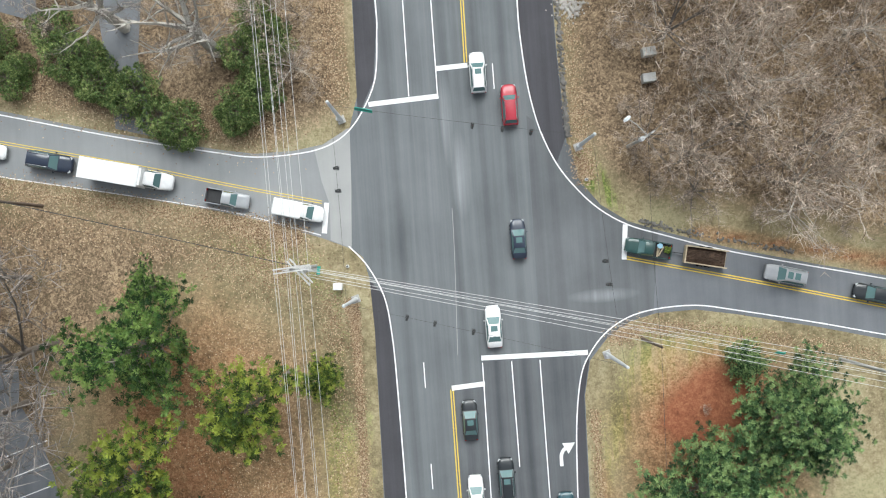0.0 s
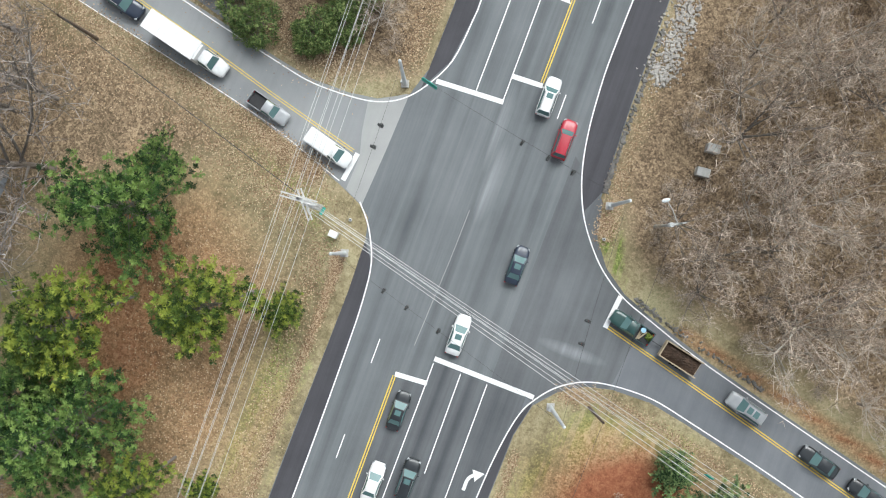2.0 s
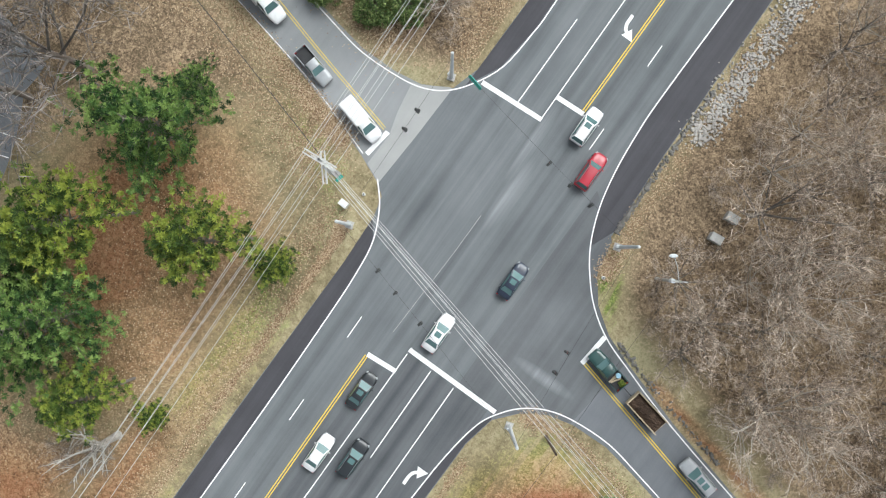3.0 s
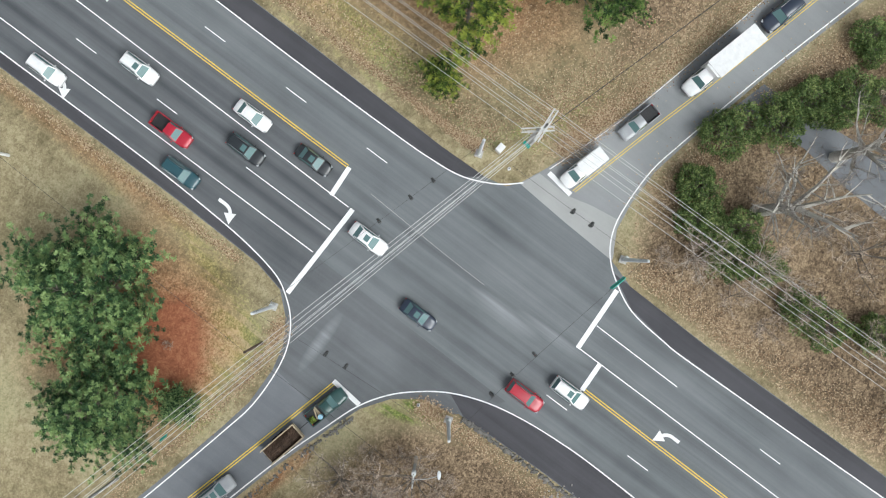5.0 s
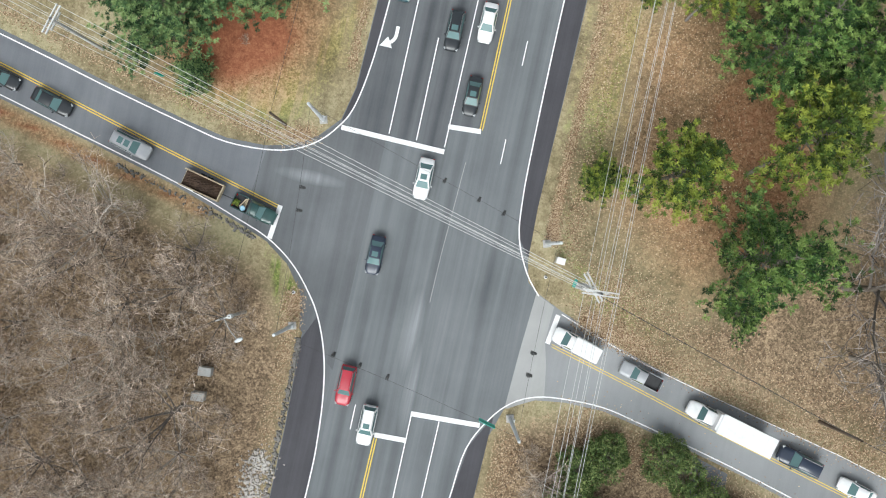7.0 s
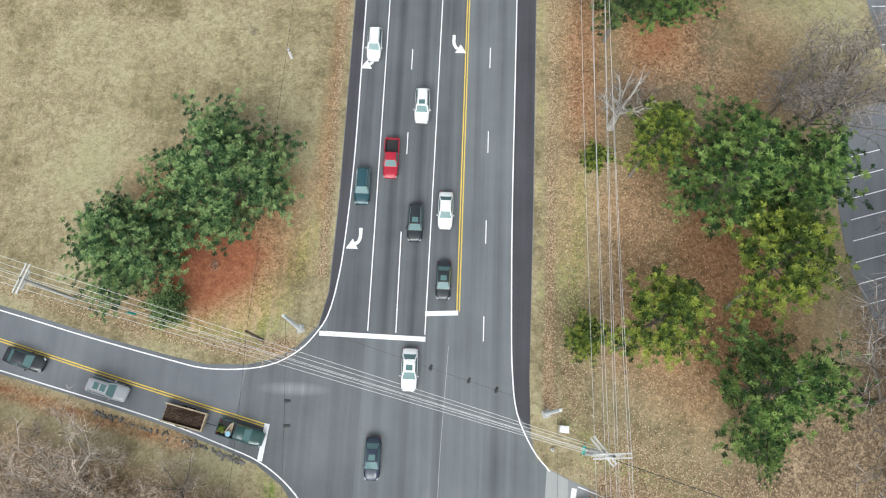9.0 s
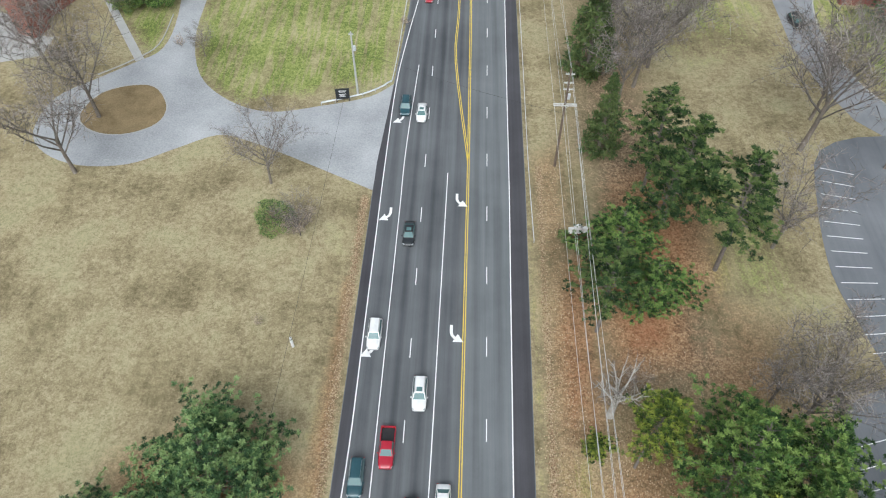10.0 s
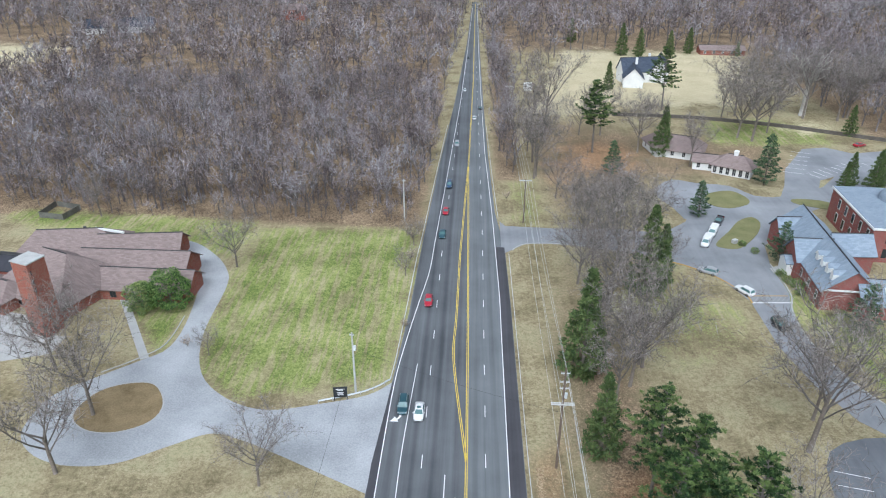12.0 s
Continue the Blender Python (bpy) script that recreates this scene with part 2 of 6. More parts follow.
LITTER = [  # brown leaf litter
    ([(-200, -300), (-17, -300), (-17, -12), (-22, -3), (-70, 9), (-200, 44)], 4.0),
    ([(10, -300), (10, -15), (22, -11), (200, -58), (200, -300)], 4.0),
    ([(-400, 186), (-100, 182), (-14, 178), (-14, 900), (-400, 900)], 4.0),
    ([(11, 3), (22, -1), (60, -12), (200, -48), (200, 0), (70, 10), (48, 40), (44, 16), (26, 3)], 6.0, 0.72),
    ([(8, 215), (16, 215), (20, 900), (8, 900)], 4.0),
    ([(24, 186), (60, 214), (110, 224), (112, 262), (20, 284), (17, 230)], 8.0, 0.62),
    ([(148, 262), (260, 230), (400, 300), (400, 900), (16, 900), (14, 430), (150, 408)], 5.0),
    ([(18, 46), (40, 46), (38, 100), (24, 160), (16, 120)], 9.0, 0.72),
]
GREEN = [  # lawn still green
    ([(11, 40), (11, 12), (20, 6), (34, -1), (24, -1), (14, 3), (12, 10), (18, 16), (17, 40)], 3.0, 0.6),
    ([(-18, 24), (-17.5, 34), (-24, 24), (-40, 19), (-36, 16), (-24, 14.5)], 4.0, 0.85),
    ([(-17, 90), (-16, 40), (-21, 40), (-22, 90)], 4.0, 0.42),
    ([(9.5, 20), (10.6, 20), (11, 90), (9.6, 90)], 1.5, 0.6),
    ([(-53, 112), (-42, 105), (-16, 112), (-14, 150), (-15, 178), (-56, 176), (-57, 150)], 5.0),
    ([(-130, 178), (-60, 160), (-60, 180), (-130, 186)], 6.0),
    ([(26, 150), (50, 158), (62, 142), (62, 122), (40, 120)], 14.0, 0.62),
    ([(-23, 2), (-17.5, -3), (-17, -8), (-20, -5)], 1.0),
    ([(10, 172), (22, 182), (22, 215), (10, 215)], 7.0, 0.6),
    ([(34, 62), (52, 62), (52, 84), (40, 100), (34, 90)], 5.0, 0.5),
    ([(-62, 118), (-80, 140), (-66, 150), (-62, 130)], 4.0),
    ([(70, 148), (80, 150), (120, 80), (80, 100)], 6.0),
    ([(84, 250), (126, 254), (150, 262), (118, 292), (90, 284)], 6.0, 0.75),
]
PALE = [  # bleached winter fields
    ([(20, 288), (58, 297), (95, 300), (118, 315), (145, 398), (114, 412), (76, 424), (50, 418), (31, 320)], 6.0),
    ([(118, 268), (152, 260), (156, 268), (122, 279)], 4.0),
    ([(-330, 350), (-226, 338), (-232, 424), (-340, 440)], 8.0),
]


def weight(zones):
    w = np.zeros(bx.shape)
    for poly, soft, *rest in zones:
        top = rest[0] if rest else 1.0
        w = np.maximum(w, np.clip(0.5 + inside(bx, by, poly) / (2 * soft), 0, 1) * top)
    return w


cover = np.stack([weight(STRAW), weight(GREEN), weight(LITTER), weight(PALE)], 1)
nx, ny = len(gx), len(gy)
bz = np.zeros(bx.shape)
idx = np.arange(nx * ny).reshape(ny, nx)
quads = np.stack([idx[:-1, :-1], idx[:-1, 1:], idx[1:, 1:], idx[1:, :-1]], -1).reshape(-1, 4)
gm = bpy.data.meshes.new("ground")
gm.from_pydata(np.stack([bx, by, bz], 1).tolist(), [], quads.tolist())
attr = gm.color_attributes.new("cover", "FLOAT_COLOR", "POINT")
attr.data.foreach_set("color", cover.astype(np.float32).ravel())


def ground_material():
    m, nt, b, co = base_material("ground_cover", 0.95)
    att = nt.nodes.new("ShaderNodeVertexColor")
    att.layer_name = "cover"
    sep = nt.nodes.new("ShaderNodeSeparateColor")
    nt.links.new(att.outputs["Color"], sep.inputs[0])
    grainy = noise_tex(nt, co, 4.0, 8, 0.85)
    leafy = []
    for sc in (3.2, 7.5):
        vor = nt.nodes.new("ShaderNodeTexVoronoi")
        vor.inputs["Scale"].default_value = sc
        nt.links.new(co, vor.inputs["Vector"])
        sc_ = nt.nodes.new("ShaderNodeSeparateColor")
        nt.links.new(vor.outputs["Color"], sc_.inputs[0])
        leafy.append(sc_.outputs[0])
    leaf = maths(nt, "ADD", maths(nt, "MULTIPLY", leafy[0], 0.5), maths(nt, "MULTIPLY", leafy[1], 0.5))
    fine = maths(nt, "ADD", maths(nt, "MULTIPLY", grainy, 0.7), maths(nt, "MULTIPLY", leaf, 0.3))
    mid = noise_tex(nt, co, 0.9, 6, 0.75)
    broad = noise_tex(nt, co, 0.09, 5, 0.6)
    rot = nt.nodes.new("ShaderNodeMapping")
    rot.inputs["Rotation"].default_value = (0, 0, radians(-6))
    rot.inputs["Scale"].default_value = (1.0, 0.09, 1.0)
    nt.links.new(co, rot.inputs["Vector"])
    streak = noise_tex(nt, rot.outputs[0], 0.75, 4, 0.7)

    def tone(stops, wa=0.55, wb=0.22):
        s = maths(nt, "ADD", maths(nt, "MULTIPLY", fine, wa), maths(nt, "ADD", maths(nt, "MULTIPLY", mid, wb), maths(nt, "MULTIPLY", broad, 1 - wa - wb)))
        return ramp(nt, s, stops)

    def edge(w, gain=5.0):
        j = maths(nt, "ADD", maths(nt, "MULTIPLY", maths(nt, "SUBTRACT", mid, 0.5), 0.9), maths(nt, "MULTIPLY", maths(nt, "SUBTRACT", broad, 0.5), 0.9))
        j = maths(nt, "ADD", j, maths(nt, "MULTIPLY", maths(nt, "SUBTRACT", fine, 0.5), 0.6))
        return maths(nt, "ADD", maths(nt, "MULTIPLY", maths(nt, "ADD", maths(nt, "SUBTRACT", w, 0.5), j), gain), 0.5, clamp=True)

    tan = tone([(0.42, (0.148, 0.12, 0.067)), (0.5, (0.29, 0.241, 0.144)), (0.585, (0.46, 0.396, 0.258))], 0.3, 0.28)
    tan = mixc(nt, maths(nt, "MULTIPLY", ramp(nt, streak, [(0.42, (0, 0, 0)), (0.62, (1, 1, 1))]), 0.22), tan, (0.40, 0.35, 0.20))
    olive = tone([(0.42, (0.115, 0.125, 0.055)), (0.585, (0.30, 0.29, 0.155))])
    base = mixc(nt, ramp(nt, broad, [(0.52, (0, 0, 0)), (0.80, (1, 1, 1))]), tan, olive)
    green = tone([(0.42, (0.08, 0.13, 0.026)), (0.5, (0.185, 0.25, 0.055)), (0.585, (0.35, 0.37, 0.115))])
    green = mixc(nt, maths(nt, "ADD", 0.2, maths(nt, "MULTIPLY", ramp(nt, streak, [(0.47, (0, 0, 0)), (0.57, (1, 1, 1))]), 0.6)), green, tan)
    litter = tone([(0.41, (0.062, 0.044, 0.03)), (0.5, (0.205, 0.148, 0.095)), (0.59, (0.44, 0.33, 0.215))])
    straw = tone([(0.40, (0.11, 0.05, 0.026)), (0.5, (0.285, 0.155, 0.08)), (0.60, (0.50, 0.34, 0.20))])
    pale = tone([(0.42, (0.40, 0.34, 0.21)), (0.585, (0.58, 0.51, 0.34))])
    c = mixc(nt, edge(sep.outputs[2], 3.0), base, litter)
    c = mixc(nt, edge(sep.outputs[1], 3.0), c, green)
    c = mixc(nt, edge(sep.outputs[0], 1.5), c, straw)
    soil = tone([(0.40, (0.13, 0.047, 0.026)), (0.5, (0.25, 0.094, 0.05)), (0.60, (0.36, 0.165, 0.09))], 0.4, 0.3)
    c = mixc(nt, edge(maths(nt, "SUBTRACT", sep.outputs[0], 0.5), 2.5), c, soil)
    c = mixc(nt, edge(att.outputs["Alpha"], 3.0), c, pale)
    nt.links.new(c, b.inputs["Base Color"])
    b.inputs["Specular IOR Level"].default_value = 0.1
    bumped(nt, b, fine, 0.4, 0.1)
    return m


gm.materials.append(ground_material())
tagged(new("ground", gm), "winter grass, leaf litter and red pine straw", "ground", kind="structure")

# ---- roads ----
main = [(-15.4, -400), (-15.4, -60), (-15.5, -20), (-15.9, -9), (-15.9, 22), (-15.6, 34), (-15.6, 90), (-14.4, 111), (-13.3, 135), (-12.6, 173), (-10.9, 232), (-8, 306), (-4.5, 430), (-2.2, 600),
        (2.0, 600), (3.2, 412), (4.2, 316), (5.4, 241), (6.8, 190), (8.9, 168), (9.3, 140), (9.5, 84), (9.1, 33), (8.7, 12), (8.9, -12), (8.6, -27), (9.0, -60), (9.0, -400)]
tagged(part("road", slab(main, 0.03, 0.15), ASPHALT), "worn grey asphalt main road with several lanes", "road", kind="structure")

north = [(-15.7, 17.0), (-15.7, 22), (-15.4, 34), (-15.4, 90), (-14.2, 111), (-13.1, 135), (-12.4, 173), (-10.7, 232), (-7.8, 306), (-4.4, 430), (-2.1, 598), (0.2, 598), (-0.1, 336), (-1.0, 226), (-0.7, 180), (-0.2, 126), (0.0, 90.8), (0.0, 20.1), (-3.9, 20.0), (-3.95, 17.0)]
tagged(part("road", slab(north, 0.0415, 0.1), ASPHALT_NORTH), "dark worn asphalt of the long straight approach", "road", kind="structure")

east = [(200, -49), (52.3, -9.3), (35.5, -5.5), (25.5, -3.0), (20.2, -1.3), (14.2, 0.9), (11.1, 2.3), (9.4, 3.6), (8.4, 7.2), (7.5, 9.0),
        (7.5, -16), (8.6, -16.5), (10.2, -12.2), (13.4, -10.3), (16.9, -9.8), (21.6, -9.8), (26.3, -10.7), (38.4, -13.5), (51.8, -17.2), (200, -56)]
tagged(part("road", slab(east[:7] + [(10.8, 2.4), (10.25, -5), (9.95, -12.1)] + east[13:], 0.042, 0.15), ASPHALT_SIDE), "pale grey side road with a straight joint", "road", kind="structure")
tagged(part("road", slab([(8.0, 8.6), (8.7, 7.0), (9.5, 3.5), (10.8, 2.4), (10.25, -5), (9.95, -12.1), (8.9, -15.5), (8.0, -17)], 0.036, 0.15), ASPHALT), "worn asphalt corner of the crossing", "road", kind="structure")
west = [(-200, 46.3), (-53, 10.3), (-45.1, 8.4), (-35.1, 5.8), (-26.4, 3.0), (-22.5, 1.5), (-19.4, -0.7), (-17.2, -3.6), (-16.3, -8), (-14, -9),
        (-13, 24), (-15.9, 22), (-16.8, 17.9), (-19.0, 15.4), (-21.8, 13.6), (-25.1, 12.8), (-29.9, 12.7), (-34.6, 13.6), (-44.6, 15.9), (-52.5, 18.0), (-200, 54)]
tagged(part("road", slab(west, 0.038, 0.15), ASPHALT_LOT), "grey side road with double yellow line", "road", kind="structure")
dark_west = [(-26.1, 2.9), (-22.5, 1.5), (-19.4, -0.7), (-17.2, -3.6), (-16.3, -8), (-11.3, -12), (-11.0, 16.6), (-15.9, 16.9), (-16.6, 17.6), (-19.0, 15.4), (-21.8, 13.6), (-24.8, 12.8)]
tagged(part("road", slab(dark_west, 0.046, 0.1), ASPHALT_PATCH), "darker newer asphalt at the crossing", "road", kind="structure")
for outline in ([(6.7, -400), (6.7, -60), (5.9, -24), (6.7, -17.5), (8.7, -13.6), (8.9, -13), (8.5, -27), (8.9, -60), (8.9, -400)],
                [(6.6, 12.5), (6.5, 33), (6.8, 84), (6.85, 140), (6.5, 168), (8.8, 168), (9.2, 140), (9.4, 84), (9.0, 33), (8.7, 12.6), (8.9, 6.3), (7.3, 8.4)],
                [(-15.3, -400), (-15.3, -60), (-15.4, -20), (-15.8, -9), (-14.5, -6), (-12.8, -10.2), (-11.8, -15), (-11.3, -20.5), (-11.2, -26), (-12, -60), (-12, -400)],
                [(-15.8, 22), (-15.5, 34), (-15.5, 90), (-14.3, 111), (-14.0, 111), (-14.05, 90), (-14, 34), (-14.6, 25), (-15.5, 20), (-16.5, 17.3), (-16.7, 17.9)]):
    tagged(part("road_shoulder", slab(outline, 0.05, 0.1), ASPHALT_DARK), "dark smooth newer asphalt strip", "road", kind="structure")

tagged(part("road", slab([(10.75, 2.35), (12.4, 1.6), (13.2, 1.2), (13.0, -3), (13.8, -6), (14.4, -9.9), (13.4, -10.2), (10.3, -12.0), (9.98, -12.0), (10.28, -5)], 0.05, 0.1), APRON), "pale worn apron between stop line and crossing", "road", kind="structure")
seam = Shape()
stripe(seam, spline([(-1.6, -1.5), (-1.5, 4), (-1.25, 10), (-1.0, 16)], 6), 0.07, 0.034)
tagged(part("pavement_seam", seam, APRON), "pale sealed seam along the asphalt", "road", kind="structure")

# ---- road markings ----
Z = 0.058


def even(ln):
    """Splits long straight stretches, so that the curve through the points stays true."""
    out = [ln[0]]
    for (x0, y0), (x1, y1) in zip(ln[:-1], ln[1:]):
        n = max(1, int(math.hypot(x1 - x0, y1 - y0) / 14))
        out += [(x0 + (x1 - x0) * k / n, y0 + (y1 - y0) * k / n) for k in range(1, n + 1)]
    return out


def marking(name, lines, mat, label, width=0.14):
    sh = Shape()
    for ln in lines:
        ln = even(ln)
        pts = spline(ln, 4) if len(ln) > 2 else [Vector((*p, 0)) for p in ln]
        stripe(sh, pts, width, Z)
    return tagged(part(name, sh, mat), label, "road marking", kind="structure")


marking("edge_line", [[(6.8, -400), (6.8, -60), (5.8, -27), (5.9, -23), (6.5, -17.7), (8.4, -13.8), (10.6, -11.3), (13.4, -9.9), (16.9, -9.4), (21.6, -9.4), (26.3, -10.3), (38.4, -13.1), (51.8, -16.7), (200, -55.5)]], WHITE_PAINT, "white painted edge line round the corner", 0.16)
marking("edge_line", [[(11.1, 2.1), (9.1, 4.5), (7.3, 8.4), (6.7, 12.9), (6.5, 19), (6.4, 32.8), (6.8, 84), (6.85, 144), (6.0, 188), (4.4, 241), (3.4, 316), (2.5, 412), (1.6, 590)]], WHITE_PAINT, "white painted edge line", 0.16)
marking("edge_line", [[(-12, -400), (-12, -60), (-11.2, -26), (-11.3, -20.5), (-11.8, -15), (-12.8, -10.2), (-14.5, -6), (-16.7, -2.8), (-19.2, -0.2), (-22.4, 1.9), (-26.4, 3.4), (-35.1, 6.2), (-53, 10.7), (-200, 47)]], WHITE_PAINT, "white painted edge line round the corner", 0.16)
marking("edge_line", [[(-200, 53.5), (-52.5, 17.4), (-44.6, 15.4), (-34.6, 13.1), (-29.9, 12.2), (-25.1, 12.3), (-21.6, 13.1), (-18.8, 14.8), (-16.9, 17), (-15.7, 19.3), (-14.9, 23.3), (-14.4, 28.8), (-14.0, 40), (-14.1, 90), (-13.9, 111), (-12.9, 125), (-11.5, 139), (-9.9, 154), (-8.1, 213), (-5.5, 306), (-4, 397), (-1.6, 590)]], WHITE_PAINT, "white painted edge line round the corner", 0.16)
marking("edge_line", [[(50.9, -8.95), (35.3, -5.5), (25.3, -3.15), (20.1, -1.5), (14.3, 0.55)], [(200, -48), (50.9, -8.95)]], WHITE_PAINT, "thin worn white edge line", 0.12)
marking("lane_line", [[(-10.8, 17.4), (-10.8, 94), (-10.0, 117)], [(-3.9, 17.2), (-3.7, 40), (-3.4, 88)], [(-7.4, 17.3), (-7.45, 30)],
                      [(2.6, -15.3), (2.5, -27.5)], [(-0.85, -15), (-0.9, -46)]], WHITE_PAINT, "solid white lane line")
for x, y0, y1, off in ((3.15, 16.7, 400, 0), (-7.3, 40.5, 400, 0), (-7.7, -18.5, -200, 0), (2.5, -43, -200, 0), (-3.9, 96, 400, 4)):
    sh = Shape()
    n = int(abs(y1 - y0) / 12.19)
    for i in range(n):
        a = y0 + (i * 12.19 + off) * (1 if y1 > y0 else -1)
        squeeze = 1.0 if a < 170 else max(0.35, 1.0 - (a - 170) / 400)
        xx = (x + 0.5) * squeeze - 0.5
        sh.box((xx, a + 1.5, Z - 0.002), (0.13 * max(squeeze, 0.6), 3.05, 0.008))
    if x > -3.8 or x < -4:
        tagged(part("dashed_line", sh, WHITE_PAINT), "dashed white lane line", "road marking", kind="structure")
for a in (-0.15, 0.15):
    marking("center_line", [[(a, 20.2), (a, 90.8), (a - 0.2, 126), (a - 0.7, 180), (a - 1.2, 226), (a * 0.8 - 0.2, 336), (a * 0.7 + 0.2, 590)]], YELLOW_PAINT, "double yellow centre line", 0.13)
    marking("center_line", [[(a, 90.8), (a - 2.9, 118.2), (a - 2.6, 163.8), (a - 1.3, 226)]], YELLOW_PAINT, "yellow median taper line", 0.13)
    marking("center_line", [[(-4.5 + a, -18.9), (-4.6 + a, -27), (-4.9 + a, -60), (-4.9 + a, -400)]], YELLOW_PAINT, "double yellow centre line", 0.13)
    marking("center_line", [[(-22.0, 5.9 + a), (-38.2, 10.1 + a), (-52.7, 14 + a), (-200, 52.5 + a)]], YELLOW_PAINT, "double yellow centre line", 0.13)
    marking("center_line", [[(13.9, -3.4 + a), (25.3, -6.4 + a), (35.3, -9.2 + a), (52, -13.4 + a), (200, -52 + a)]], YELLOW_PAINT, "faded double yellow centre line", 0.09)


def bar(a, b, width, label):
    sh = Shape()
    stripe(sh, [Vector((*a, 0)), Vector((*b, 0))], width, Z + 0.004)
    return tagged(part("stop_line", sh, WHITE_PAINT), label, "road marking", kind="structure")


bar((0.0, 20), (-4.0, 19.75), 0.6, "wide white stop line")
bar((-3.8, 16.65), (-16.6, 16.9), 0.6, "wide white stop line")
bar((-0.8, -18.4), (-4.7, -18.55), 0.6, "wide white stop line")
bar((7.5, -14.7), (-0.95, -15.1), 0.6, "wide white stop line")
bar((-22.2, 1.9), (-21.75, 6.1), 0.6, "wide white stop line")
bar((13.35, -3.3), (13.9, 0.35), 0.6, "wide white stop line")


def turn_arrow(side):
    """A curved turn arrow, pointing to side (1 is towards +x)."""
    sh = Shape()
    arc = [Vector((side * (0.95 - 0.95 * math.cos(t)), -0.9 + 1.2 * math.sin(t) * 1.0, 0)) for t in np.linspace(0, 1.25, 8)]
    arc = [Vector((0, -1.9, 0))] + arc
    stripe(sh, arc, 0.42, 0)
    tip = arc[-1]
    d = (arc[-1] - arc[-2]).normalized()
    nrm = Vector((-d.y, d.x, 0))
    sh.poly([tip - d * 0.1 + nrm * 0.75, tip - d * 0.1 - nrm * 0.75, tip + d * 1.25][:: 1])
    return sh.mesh("turn_arrow", WHITE_PAINT)


for x, y, side, flip in ((-12.5, 28.4, 1, 180), (-12.4, 53.4, 1, 180), (-12.2, 78, 1, 180), (-11.9, 101, 1, 180), (-1.8, 56.2, -1, 180), (-1.7, 81.4, -1, 180),
                         (-2.7, -29.8, -1, 0), (-2.7, -52, -1, 0)):
    ob = new("turn_arrow", turn_arrow(side))
    ob.matrix_basis = pose(x, y, Z + 0.004, 0, 0, flip)
    tagged(ob, "white painted turn arrow on the asphalt", "road marking", "turn arrows", "structure")

# ---- drives and lots ----
drive_w = [(-14.4, 111), (-18.6, 107.1), (-27.1, 104.2), (-36.3, 102.2), (-44.4, 105.1), (-51.6, 112.4), (-55.8, 125.7), (-57, 144.3), (-59.2, 152.3), (-65.3, 160.9), (-75.5, 168.5), (-95, 172), (-95, 165),
           (-80, 164), (-71.1, 160.7), (-65, 150), (-61.2, 132), (-61, 120.4), (-65.3, 115.4), (-70.4, 110.7), (-76.5, 104.5), (-77, 95.5), (-73, 90.2), (-66, 87.4), (-57.6, 88), (-50.7, 92), (-44.3, 95.7), (-39.1, 94.7), (-32.5, 91.9), (-24.1, 87.8), (-15.6, 83.6)]
tagged(part("driveway", slab(spline(drive_w[:-1], 4) + [Vector((-15.6, 83.6, 0))], 0.042, 0.12), DRIVE), "light grey paved driveway with a loop", "driveway", kind="structure")
isl = spline([(-55.2, 103), (-55.6, 98.2), (-60, 95.3), (-65, 95.2), (-69, 97.5), (-70.3, 101), (-68.5, 106), (-64, 108.5), (-59, 108.3)], 4, True)
GRASS_DRY = grain_material("dry_brown_grass", (0.14, 0.10, 0.05), (0.33, 0.25, 0.14), 4, 0.25)
tagged(part("island", slab(isl, 0.12, 0.12), GRASS_DRY), "oval island of dry brown grass in the drive", "island", kind="structure")
kerb = Shape()
stripe(kerb, isl + [isl[0]], 0.25, 0.13)
tagged(part("kerb", kerb, CONCRETE), "pale concrete kerb round the island", "kerb", kind="structure")
path_w = Shape()
stripe(path_w, [Vector((-80, 140.5, 0)), Vector((-64.4, 116.3, 0))], 1.7, 0.05)
tagged(part("footpath", path_w, CONCRETE), "pale concrete footpath to the brick building", "path", kind="structure")
drive_e = [(8.0, 184), (9.5, 181), (23.6, 180), (40, 180.5), (52, 178.5), (60, 186), (66, 196), (74, 200), (84, 203), (95, 206), (110, 214), (125, 232), (140, 236), (140, 222), (118, 208), (100, 196), (91, 188), (82, 178), (77, 172),
           (74.5, 161), (74, 148), (71.5, 140), (70.5, 128), (74, 112), (84, 98), (120, 70), (116, 62), (80, 92), (69, 104), (65.5, 114), (63.5, 126), (63.8, 144), (60, 154), (54, 160), (48, 163.5), (36, 168), (23.4, 170.8), (14.4, 170.4), (10.5, 166.5), (8.0, 164)]
tagged(part("driveway", slab(drive_e, 0.04, 0.12), ASPHALT_DRIVE), "light grey asphalt access drive", "driveway", kind="structure")
lot = [(60.4, 96), (56.5, 84), (54.6, 72), (54.8, 65), (56.2, 57.6), (56.6, 51.5), (51.5, 48.8), (48.6, 45), (47.6, 36), (48.4, 27), (52, 18), (58, 12), (120, 10), (120, 60), (84, 96), (72, 100)]
tagged(part("parking_lot", slab(spline(lot, 3, True), 0.044, 0.12), ASPHALT_LOT), "grey asphalt parking lot with white bays", "parking lot", kind="structure")
tagged(part("driveway", slab([(33.4, -12.7), (34.7, -22.5), (33.9, -29), (33, -60), (40, -60), (39.3, -29.6), (38.5, -21.5), (38.0, -14.0)], 0.036, 0.1), ASPHALT_LOT), "narrow grey drive between bushes", "driveway", kind="structure")
